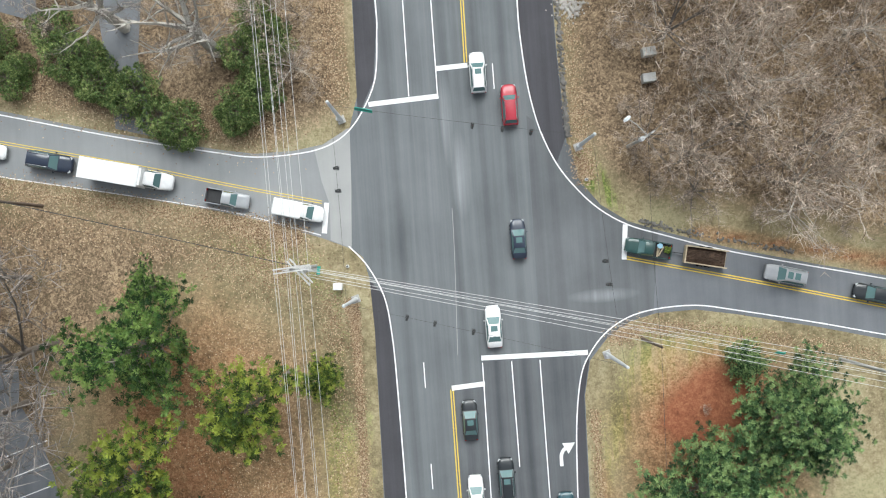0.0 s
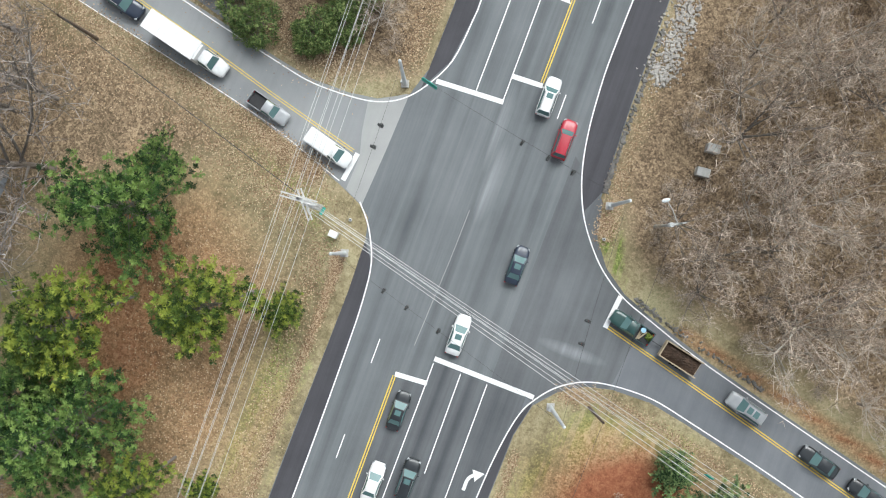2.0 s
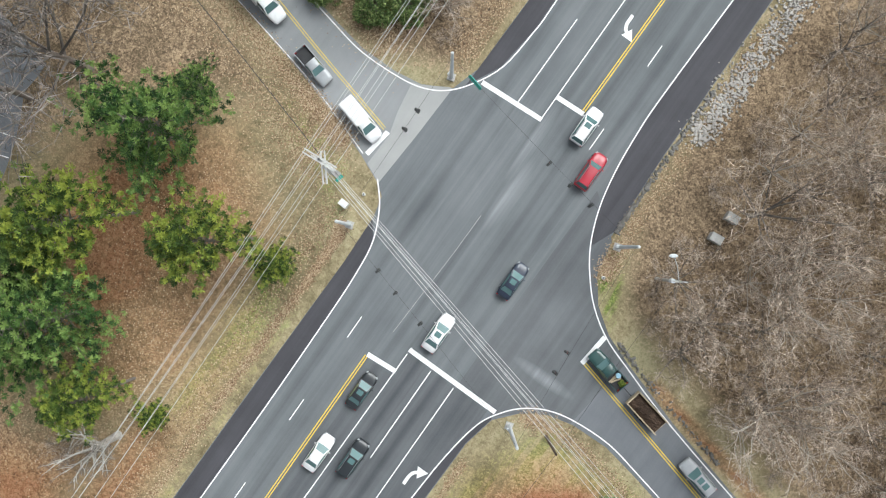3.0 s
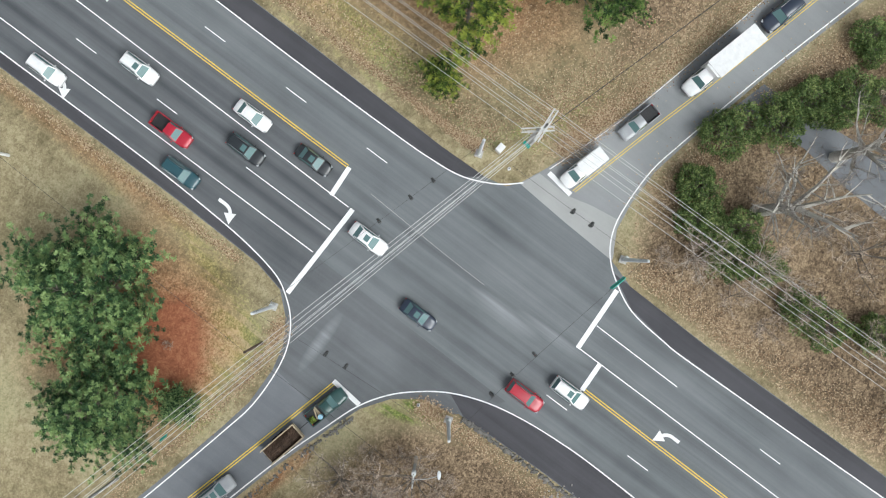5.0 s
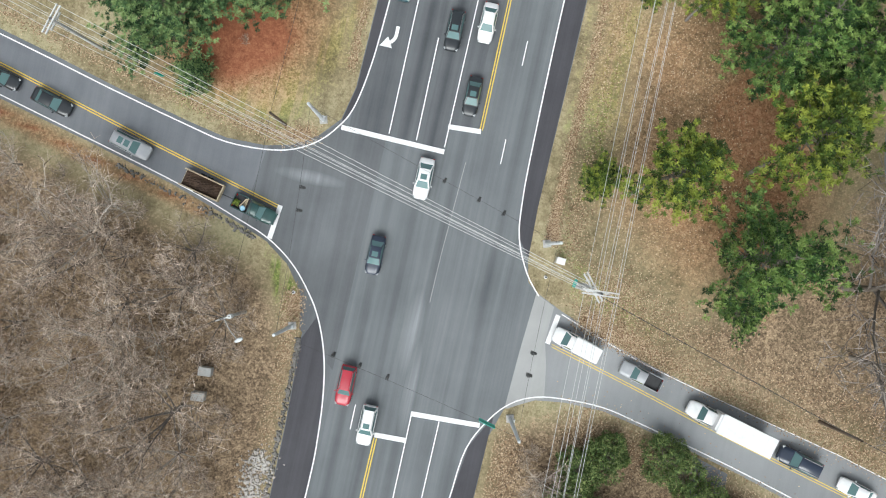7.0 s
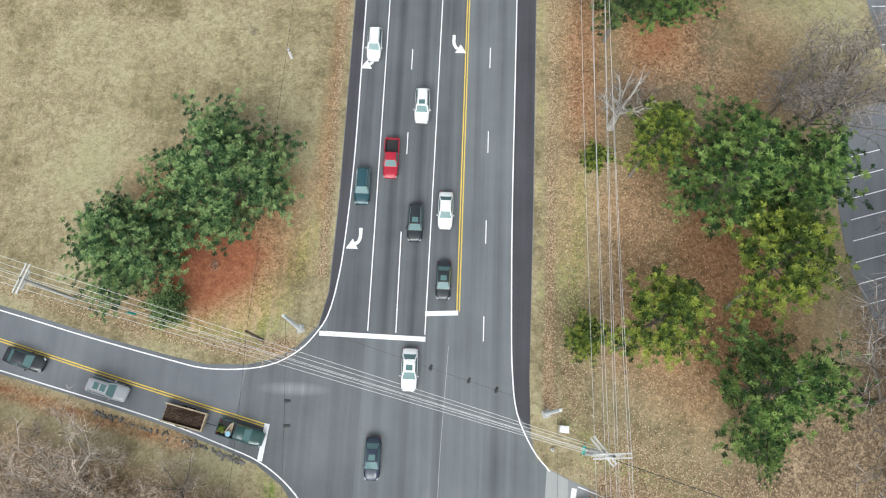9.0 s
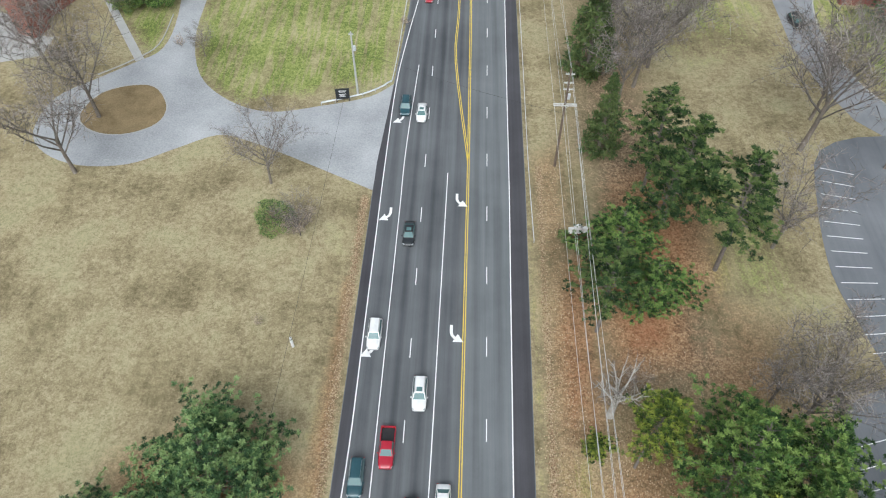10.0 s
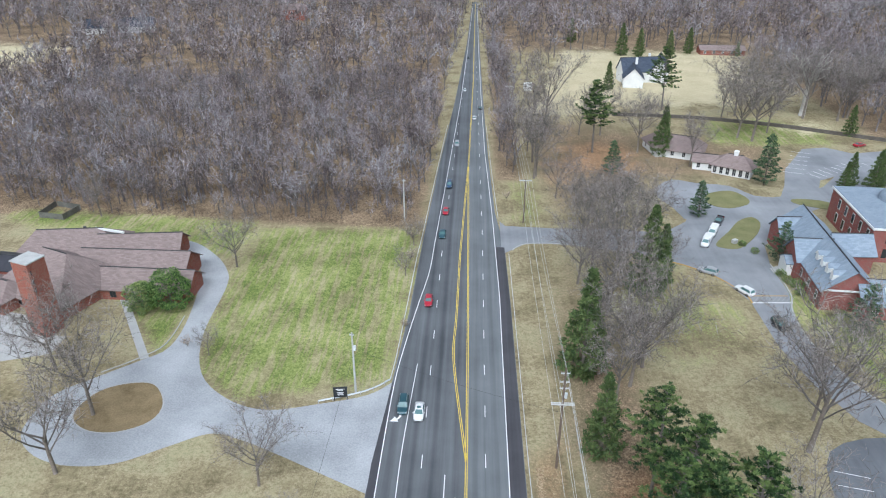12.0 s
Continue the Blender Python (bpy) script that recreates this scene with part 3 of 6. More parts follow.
tagged(part("parking_lot", slab([(46.5, -27.5), (50.8, -29), (75, -36), (75, -60), (46, -60)], 0.036, 0.1), ASPHALT_LOT), "dark grey lot behind the bushes", "parking lot", kind="structure")
lot_lines = Shape()
for i in range(13):
    y = 56 + i * 2.9
    x = 54.2 + (0.045 * (y - 66)) ** 2 * 3 + 0.4
    lot_lines.box((x + 3.4, y + 0.2, 0.05), (5.4, 0.13, 0.01), rz=0.04 - (y - 66) * 0.012)
for i in range(8):
    lot_lines.box((51.4, 23.5 + i * 2.75, 0.05), (5.2, 0.13, 0.01), rz=0.3)
tagged(part("bay_lines", lot_lines, WHITE_PAINT), "white painted parking bay lines", "road marking", kind="structure")

# windrow of dead leaves along the verge


def dead_leaf_material():
    m, nt, b, co = base_material("dead_leaves", 0.8)
    geo = nt.nodes.new("ShaderNodeNewGeometry")
    nt.links.new(ramp(nt, geo.outputs["Random Per Island"], [(0.0, (0.13, 0.075, 0.042)), (0.45, (0.33, 0.22, 0.13)), (1.0, (0.62, 0.49, 0.33))]), b.inputs["Base Color"])
    return m


LEAF_DEAD = dead_leaf_material()


def leaf_drift(name, pts, width, count, label, seed):
    rgl = random.Random(seed)
    ln = spline(pts, 6)
    sh = Shape()
    for _ in range(count):
        i = rgl.randrange(len(ln) - 1)
        p = ln[i].lerp(ln[i + 1], rgl.random())
        q = Vector((p.x + rgl.gauss(0, width), p.y + rgl.gauss(0, width), 0.03 + rgl.random() * 0.08))
        if -15.5 < q.x < 9.6:
            continue
        a, s = rgl.uniform(0, 6.28), rgl.uniform(0.05, 0.12)
        d, e = Vector((math.cos(a), math.sin(a), rgl.uniform(-0.4, 0.4))) * s, Vector((-math.sin(a), math.cos(a), rgl.uniform(-0.4, 0.4))) * s * 0.7
        sh.poly([q - d, q + e, q + d, q - e])
    return tagged(part(name, sh, LEAF_DEAD), label, "leaves", kind="stuff")


leaf_drift("leaf_drift", [(11.4, 9), (11.0, 14), (11.4, 40), (11.8, 90)], 0.34, 11000, "row of dead brown leaves along the verge", 1)
leaf_drift("leaf_drift", [(13.6, 8), (13.6, 30), (14, 90)], 1.0, 4500, "dead leaves scattered over the verge", 7)
leaf_drift("leaf_drift", [(17, 0.6), (28, -2.4), (60, -10)], 0.8, 10000, "dead leaves along the side road bank", 2)
leaf_drift("leaf_drift", [(17, 5), (28, 1.5), (56, -5)], 2.0, 8000, "dead leaves scattered on the bank", 8)
leaf_drift("leaf_drift", [(-16.9, 24), (-16.8, 60), (-16.6, 82)], 0.35, 6000, "dead leaves along the road edge", 3)
leaf_drift("leaf_drift", [(-18, -4), (-17.4, -12), (-17.2, -40)], 0.7, 5000, "dead leaves along the wood's edge", 9)
leaf_drift("leaf_drift", [(-20, 15.2), (-26, 14.6), (-40, 17), (-60, 22)], 0.6, 5000, "dead leaves along the side road", 4)
leaf_drift("leaf_drift", [(20, 10), (26, 24), (18, 40), (30, 50)], 5.0, 9000, "dead leaves scattered under the pines", 5)
leaf_drift("leaf_drift", [(11, -16), (11, -30), (13, -50)], 1.3, 6000, "dead leaves below the bare bushes", 6)
leaf_drift("leaf_drift", [(18, -12.5), (30, -14.5), (50, -20)], 1.6, 7000, "dead leaves below the green shrubs", 10)



def rubble(name, pts, width, count, label, mat, seed):
    """Loose broken stones: small faceted lumps along a line."""
    rgl = random.Random(seed)
    ln = spline(pts, 6)
    sh = Shape()
    for _ in range(count):
        i = rgl.randrange(len(ln) - 1)
        p = ln[i].lerp(ln[i + 1], rgl.random())
        k = rgl.uniform(0.12, 0.42)
        sh.box((p.x + rgl.gauss(0, width), p.y + rgl.gauss(0, width), k * 0.28), (k, k * rgl.uniform(0.6, 1.0), k * 0.6), 0, rgl.uniform(0, 3.1), rgl.uniform(0.45, 0.8))
    return tagged(part(name, sh, mat), label, "stones", kind="stuff")


RUBBLE = grain_material("broken_grey_stone", (0.08, 0.075, 0.07), (0.30, 0.285, 0.265), 1.5, 0.4)
GRAVEL = grain_material("pale_gravel", (0.28, 0.26, 0.24), (0.55, 0.52, 0.48), 1.5, 0.4)
rubble("rubble_edge", [(-16.1, -9), (-16.0, -16), (-15.9, -30)], 0.16, 450, "dark broken stones along the road shoulder", RUBBLE, 1)
rubble("gravel_patch", [(-17.6, -24), (-17.8, -34), (-18.2, -46)], 0.9, 1400, "pale gravel spread beside the road", GRAVEL, 2)
rubble("rubble_edge", [(-24, 1.6), (-30, 3.5), (-42, 6.6)], 0.18, 160, "dark stones along the side road ditch", RUBBLE, 3)

# ---- trees ----
BARK = grain_material("grey_bark", (0.11, 0.09, 0.075), (0.27, 0.235, 0.20), 6, 0.5, random_tint=0.3)
BARK_FAR = grain_material("far_dark_bark", (0.075, 0.064, 0.062), (0.22, 0.195, 0.19), 0.3, 0.05, bump=0)
PALE_BARK = grain_material("white_sycamore_bark", (0.30, 0.28, 0.25), (0.58, 0.55, 0.50), 4, 0.5)
PINE_BARK = grain_material("pine_bark", (0.10, 0.085, 0.075), (0.26, 0.23, 0.21), 7, 0.6)


def leaf_material(name, dark, mid, light, broad_scale=0.5, island=0.35):
    m, nt, b, co = base_material(name, 0.65)
    geo = nt.nodes.new("ShaderNodeNewGeometry")
    broad = noise_tex(nt, co, broad_scale, 3, 0.6)
    s = maths(nt, "ADD", maths(nt, "MULTIPLY", geo.outputs["Random Per Island"], island), maths(nt, "MULTIPLY", broad, 1 - island))
    nt.links.new(ramp(nt, s, [(0.33, dark), (0.5, mid), (0.66, light)]), b.inputs["Base Color"])
    b.inputs["Specular IOR Level"].default_value = 0.25
    return m


TWIG = leaf_material("brown_twigs", (0.16, 0.12, 0.09), (0.41, 0.325, 0.255), (0.68, 0.57, 0.465), 0.3)
LIMB_PALE = grain_material("pale_grey_limbs", (0.30, 0.275, 0.24), (0.60, 0.56, 0.50), 3, 0.3, bump=0)
LIMB_GREY = grain_material("grey_limbs", (0.095, 0.082, 0.072), (0.235, 0.21, 0.19), 3, 0.3, bump=0)
TWIG_DARK = leaf_material("grey_twigs", (0.075, 0.065, 0.058), (0.19, 0.165, 0.148), (0.38, 0.34, 0.31))
# grey and pale far twigs: distance haze is put in as extra blue
TWIG_FAR = leaf_material("far_hazed_grey_twigs", (0.085, 0.07, 0.072), (0.235, 0.2, 0.203), (0.46, 0.42, 0.43), 0.09)
TWIG_FAR_DARK = leaf_material("far_brown_twigs", (0.055, 0.043, 0.042), (0.15, 0.12, 0.117), (0.31, 0.265, 0.26), 0.09)
TWIG_FAR_PALE = leaf_material("far_hazed_pale_twigs", (0.11, 0.10, 0.104), (0.255, 0.237, 0.245), (0.45, 0.43, 0.445), 0.09)
PINE_GREEN = leaf_material("pine_needles", (0.022, 0.055, 0.016), (0.085, 0.165, 0.04), (0.22, 0.32, 0.085), 0.55, 0.5)
PINE_DARK = leaf_material("dark_pine_needles", (0.018, 0.042, 0.014), (0.053, 0.10, 0.03), (0.14, 0.195, 0.06), 0.55, 0.5)
PINE_YELLOW = leaf_material("yellowish_needles", (0.035, 0.065, 0.014), (0.125, 0.19, 0.034), (0.31, 0.36, 0.06), 0.55, 0.5)
BROAD_GREEN = leaf_material("broad_evergreen_leaves", (0.03, 0.07, 0.029), (0.118, 0.21, 0.08), (0.28, 0.39, 0.155), 0.55, 0.5)
SPRUCE_GREEN = leaf_material("spruce_needles", (0.03, 0.062, 0.034), (0.07, 0.125, 0.06), (0.15, 0.215, 0.105))
CEDAR_GREEN = leaf_material("cedar_foliage", (0.045, 0.075, 0.025), (0.085, 0.13, 0.04), (0.15, 0.19, 0.065))
SHRUB_GREEN = leaf_material("shrub_leaves", (0.06, 0.105, 0.034), (0.15, 0.22, 0.07), (0.31, 0.37, 0.13))


def rnd_dir(rg):
    v = Vector((rg.gauss(0, 1), rg.gauss(0, 1), rg.gauss(0, 1)))
    return v.normalized() if v.length > 1e-6 else Vector((0, 0, 1))


def ribbon(sh, p, tip, w, rg):
    d = tip - p
    n = d.cross(rnd_dir(rg))
    n = n.normalized() * w if n.length > 1e-6 else Vector((w, 0, 0))
    k = len(sh.v)
    sh.v.extend((tuple(p - n), tuple(p + n), tuple(tip)))
    sh.f.append((k, k + 1, k + 2))
    sh.m.append(0)


def limb(rg, p, d, length, bend, up, n=3):
    pts, q, e = [p.copy()], p.copy(), d.copy()
    for _ in range(n):
        e = (e + rnd_dir(rg) * bend + Vector((0, 0, up))).normalized()
        q = q + e * (length / n)
        pts.append(q.copy())
    return pts


def along(pts, t):
    s = t * (len(pts) - 1)
    i = min(int(s), len(pts) - 2)
    return pts[i].lerp(pts[i + 1], s - i), (pts[i + 1] - pts[i]).normalized()


def bare_tree_shapes(seed, h, limbs=6, fork=0.3, flare=0.75, subs=6, twigs=7, tips=4, tw=0.022, cheap=False, thick=1.0):
    """Trunk and bare crown of a winter tree: limbs, branches, twigs and fine tips."""
    rg = random.Random(seed)
    trunk, crown = Shape(), Shape()
    r = h * 0.017 * thick
    stem = limb(rg, Vector((0, 0, -0.1)), Vector((0, 0, 1)), h * fork * 1.6, 0.06, 0.1, 4)
    trunk.path([Vector((0, 0, -0.15))] + stem, [r * 1.6, r * 1.15, r, r * 0.9, r * 0.75, r * 0.55], 7)
    for i in range(limbs):
        t = 0.55 + 0.45 * i / max(limbs - 1, 1)
        p, e = along(stem, t)
        a = i * 2.4 + rg.uniform(-0.4, 0.4)
        out = flare * rg.uniform(0.6, 1.15) * (1.15 - 0.5 * (t - 0.5))
        d = Vector((math.cos(a) * out, math.sin(a) * out, 1)).normalized()
        ln = h * (1 - fork * t * 1.5) * rg.uniform(0.62, 0.82)
        lp = limb(rg, p, d, ln, 0.16, 0.10, 2 if cheap else 4)
        if cheap:
            trunk.path(lp, [r * 0.5, r * 0.3, r * 0.08], 3)
        else:
            crown.path(lp, [r * 0.5, r * 0.38, r * 0.27, r * 0.17, r * 0.07], 4, 1)
        for j in range(subs):
            p2, e2 = along(lp, 0.22 + 0.78 * (j + rg.random()) / subs)
            d2 = (e2 * 0.7 + rnd_dir(rg) * 0.85 + Vector((0, 0, 0.25))).normalized()
            bp = limb(rg, p2, d2, ln * rg.uniform(0.28, 0.48), 0.22, 0.08, 3)
            if cheap:
                ribbon(crown, bp[0], bp[-1], tw * 1.6, rg)
            else:
                crown.path(bp, [r * 0.16, r * 0.12, r * 0.08, r * 0.035], 3, 1)
            for k in range(twigs):
                p3, e3 = along(bp, 0.15 + 0.85 * (k + rg.random()) / twigs)
                d3 = (e3 * 0.6 + rnd_dir(rg) * 0.9 + Vector((0, 0, 0.2))).normalized()
                l3 = ln * rg.uniform(0.12, 0.22)
                tp = p3 + d3 * l3
                ribbon(crown, p3, tp, tw * 1.6, rg)
                for _ in range(tips):
                    p4 = p3.lerp(tp, rg.uniform(0.2, 1))
                    ribbon(crown, p4, p4 + (d3 * 0.6 + rnd_dir(rg)).normalized() * l3 * rg.uniform(0.35, 0.8), tw, rg)
    return trunk, crown


def tuft(sh, c, out, size, n, rg, wide=0.3, spread=None):
    """A spray of needles or leaves round a point."""
    for _ in range(n):
        d = (out * 0.55 + rnd_dir(rg)).normalized()
        o = c + rnd_dir(rg) * (spread or size * 0.9) * rg.random() ** 0.5
        ribbon(sh, o, o + d * size * rg.uniform(0.6, 1.2), size * wide, rg)


def spray(sh, c, w, size, n, out, rg):
    """One needle clump: pointed blades that all spring from its middle."""
    k = len(sh.v)
    sh.v.append(tuple(c))
    for _ in range(n):
        o = rnd_dir(rg)
        o = (Vector((o.x, o.y, abs(o.z) * 0.7 + o.z * 0.2)) + out * 0.2).normalized()
        side = o.cross(rnd_dir(rg)).normalized() * size * rg.uniform(0.3, 0.5)
        p = c + o * w * rg.uniform(0.55, 1.1)
        j = len(sh.v)
        sh.v.extend((tuple(p - side), tuple(p + o * size * rg.uniform(0.2, 0.8))))
        sh.f.append((k, j, j + 1))
        sh.m.append(0)


def pine_shapes(seed, h, r, base=0.35, lean=0.03, branches=54, sprays=4, needles=13, size=0.42, lumpy=0.5, pad=0.6):
    """Pine: leaning stem, uneven limbs that fork into flat sprays, each a row of small upturned needle tufts with gaps between."""
    rg = random.Random(seed)
    trunk, crown = Shape(), Shape()
    tr = h * 0.013 + 0.06
    stem = limb(rg, Vector((0, 0, -0.1)), Vector((lean, 0, 1)).normalized(), h, 0.03, 0.02, 7)
    trunk.path(stem, [tr * (1 - 0.12 * i) for i in range(8)], 7)
    side = [rg.uniform(1 - lumpy, 1.12) for _ in range(9)]
    for i in range(branches):
        f = base + (0.985 - base) * (i + rg.random()) / branches
        p, e = along(stem, f)
        a = i * 2.399 + rg.uniform(-0.4, 0.4)
        g = (f - base) / (1 - base)
        prof = (1 - g) ** 0.7 * min(1, 0.5 + 2.2 * g)
        ln = r * max(0.16, prof) * side[int((a % 6.283) / 6.284 * 9)] * rg.uniform(0.7, 1.15)
        d = Vector((math.cos(a), math.sin(a), 0.02 + 0.5 * g)).normalized()
        bp = limb(rg, p, d, ln, 0.12, 0.05, 3)
        trunk.path(bp, [tr * 0.3, tr * 0.22, tr * 0.14, tr * 0.05], 3)
        n = max(2, int(round(sprays * (0.5 + ln / r))))
        for k in range(n):
            t0 = 0.28 + 0.72 * (k + rg.random()) / n
            q, e2 = along(bp, t0)
            turn = (-1 if k % 2 else 1) * rg.uniform(0.3, 1.1)
            d2 = Vector((e2.x * math.cos(turn) - e2.y * math.sin(turn), e2.x * math.sin(turn) + e2.y * math.cos(turn), e2.z + 0.15)).normalized()
            l2 = (0.16 + 0.32 * (1.15 - t0)) * ln + 0.3
            for j in range(max(1, int(l2 / pad + 0.4))):
                c = q + d2 * (j * pad + 0.15) + Vector((rg.uniform(-1, 1), rg.uniform(-1, 1), rg.uniform(-0.5, 0.7))) * pad * 0.24
                w = pad * rg.uniform(0.36, 0.6)
                spray(crown, c, w, size, needles, d2, rg)
    return trunk, crown


def broad_shapes(seed, h, r, lobes=64, leaves=110, size=0.34, floor=0.12, wide=0.4):
    """Dense rounded evergreen: many leafy clumps over a lumpy crown, with gaps between them."""
    rg = random.Random(seed)
    trunk, crown = Shape(), Shape()
    trunk.path([(0, 0, -0.1), (0.05, 0, h * 0.3), (0, 0.1, h * 0.75)], [h * 0.022, h * 0.018, h * 0.006], 7)
    for i in range(lobes):
        z = -0.75 + 1.72 * (i + 0.5) / lobes
        a = i * 2.399 + rg.uniform(-0.35, 0.35)
        k = math.sqrt(max(0.02, 1 - min(1, abs(z)) ** 2.2))
        n = rg.uniform(0.5, 1.22) if i % 3 else rg.uniform(0.85, 1.1)
        c = Vector((math.cos(a) * k * r * n, math.sin(a) * k * r * n, h * (floor + (1 - floor) * (0.45 + 0.5 * z * rg.uniform(0.85, 1.05)))))
        trunk.path([(0, 0, max(0.3, c.z - r * 0.5)), tuple(c)], [0.05, 0.015], 3)
        out = Vector((c.x, c.y, (c.z - h * 0.45))).normalized()
        cr = r * rg.uniform(0.15, 0.33)
        for _ in range(leaves):
            o = rnd_dir(rg)
            if o.dot(out) < -0.35:
                continue
            q = c + Vector((o.x, o.y, o.z * 0.75)) * cr * rg.uniform(0.65, 1.05)
            d = (o + rnd_dir(rg) * 0.9).normalized()
            ribbon(crown, q, q + d * size * rg.uniform(0.7, 1.3), size * wide, rg)
    return trunk, crown


def cedar_shapes(seed, h, r, rows=46, leaves=80, size=0.4):
    """Columnar conifer with a ragged pointed crown."""
    rg = random.Random(seed)
    trunk, crown = Shape(), Shape()
    trunk.path([(0, 0, -0.1), (0, 0, h * 0.5), (0, 0, h * 0.97)], [h * 0.02, h * 0.012, 0.02], 6)
    for i in range(rows):
        g = (i + rg.random()) / rows
        rad = r * (1 - g) ** 0.8 * min(1, 0.55 + 3 * g)
        for j in range(3):
            a = i * 2.399 + j * 2.09
            k = rg.uniform(0.4, 1.25)
            c = Vector((math.cos(a) * rad * k, math.sin(a) * rad * k, 0.3 + (h - 0.5) * g))
            trunk.path([(0, 0, c.z - 0.2), tuple(c)], [0.04, 0.012], 3)
            tuft(crown, c, Vector((math.cos(a) * 0.6, math.sin(a) * 0.6, 0.8)), size * (1.25 - 0.5 * g), leaves // 3, rg, 0.2)
    return trunk, crown


def grow(name, shapes, bark, leaf, label, category, m, group="", crown_name="crown"):
    t = thing(name, label, category, group, m)
    part("trunk", shapes[0], bark, t, smooth=True)
    part(crown_name, shapes[1], leaf, t)
    return t


def at(x, y, rz=0.0, s=1.0, z=0.03):
    return pose(x, y, z, 0, 0, rz) @ Matrix.Scale(s, 4)


rg = random.Random(11)
# pines on the orange straw beside the road
LBL = "green pine with bare lower trunk standing on orange straw"
p_yel = grow("pine_tree", pine_shapes(3, 14.5, 7.4, 0.48, 0.34, 78, 5, 30, 0.27, 0.5, 0.8), PINE_BARK, PINE_YELLOW, "yellow-green pine with leaning grey trunk on orange straw", "tree", at(19.2, 16.5, 38), "roadside pines")
p_a = grow("pine_tree", pine_shapes(5, 17, 11.0, 0.22, 0.08, 96, 5, 30, 0.28, 0.5, 0.85), PINE_BARK, PINE_GREEN, LBL, "tree", at(31.9, 11.6, 20), "roadside pines")
p_b = grow("pine_tree", pine_shapes(8, 18, 10.8, 0.20, 0.06, 98, 5, 30, 0.28, 0.4, 0.85), PINE_BARK, PINE_GREEN, LBL, "tree", at(30.2, 34.6, 40), "roadside pines")
p_c = grow("pine_tree", pine_shapes(13, 23.5, 8.6, 0.38, 0.04, 60, 5, 28, 0.36, 0.65, 1.0), PINE_BARK, PINE_DARK, "tall dark pine with long bare trunk on brown straw", "tree", at(37.2, 69.4, 80), "roadside pines")
copy_thing(p_yel, at(16.6, 17.2, 190, 0.55))
copy_thing(p_yel, at(32.5, 21.8, 60, 1.16))
copy_thing(p_a, at(33.5, 5.0, 60, 0.45))
copy_thing(p_b, at(38.8, 36.4, 200, 0.95))
copy_thing(p_yel, at(21.3, 38.5, 52, 0.82))
copy_thing(p_yel, at(17.6, 39.6, 190, 0.4))
copy_thing(p_c, at(18.5, 57.9, 30, 0.8))
copy_thing(p_a, at(24.6, 60.5, 20, 0.72))
copy_thing(p_b, at(22.0, 67.0, 120, 0.8))
copy_thing(p_c, at(31.0, 78.6, 200, 0.95))
copy_thing(p_c, at(28.5, 85.3, 10, 0.86))
copy_thing(p_c, at(27, 72.5, 300, 0.85))

# two broad evergreens on red soil by the crossing
ever = grow("evergreen_tree", pine_shapes(4, 14.0, 11.8, 0.07, 0.0, 130, 6, 30, 0.27, 0.3, 0.8), BARK, BROAD_GREEN, "broad dense evergreen tree over red bare soil", "tree", at(-28.2, 33.5, 0), "corner evergreens")
copy_thing(ever, at(-38.2, 26.0, 140, 0.82))
copy_thing(ever, at(-34.5, 18.9, 60, 0.3))
mag = grow("magnolia_tree", broad_shapes(9, 9.2, 3.9, 80, 170, 0.36, 0.04, 0.3), BARK, PINE_GREEN, "dense dark green magnolia in front of the brick building", "tree", at(-66.2, 135.2), "")
mag2 = grow("holly_tree", broad_shapes(10, 7.2, 3.0, 64, 150, 0.36, 0.04, 0.3), BARK, SHRUB_GREEN, "olive green rounded holly beside the footpath", "tree", at(-72, 133.8), "")

# cedars
ced = grow("cedar_tree", cedar_shapes(2, 15.5, 3.3, 62, 84, 0.6), BARK, CEDAR_GREEN, "pointed green cedar beside the power lines", "tree", at(22.1, 93.8, 0, 1.08), "cedars")
for x, y, s in ((21.9, 115, 1.4), (40.3, 146.2, 1.35), (43.9, 148.6, 1.0), (25.2, 131, 0.8), (122.8, 210, 0.8), (118, 215, 0.7), (128, 216, 0.85), (141.7, 266, 0.75), (81.3, 404, 1.0), (90.7, 402, 0.9), (108, 406, 0.85), (120, 411, 0.9), (145, 405, 0.5), (61.7, 329, 0.8), (58, 440, 0.85), (65.7, 241, 1.05), (115, 212, 0.55)):
    copy_thing(ced, at(x, y, rg.uniform(0, 360), s * rg.uniform(0.94, 1.05)))
for x, y, s in ((42.3, 243, 1.1), (79, 297, 1.1)):
    copy_thing(p_c, at(x, y, rg.uniform(0, 360), s))

spruce = grow("spruce_tree", pine_shapes(17, 11.5, 4.6, 0.05, 0.0, 80, 3, 20, 0.30, 0.25, 0.8), BARK, SPRUCE_GREEN, "blue-green spruce with branches down to the lawn", "tree", at(45.6, 221.3), "spruces")
for x, y, s in ((92, 214.8, 1.4), (64.5, 189.3, 0.95), (77.5, 163, 0.95), (82.8, 132, 1.0)):
    copy_thing(spruce, at(x, y, rg.uniform(0, 360), s))

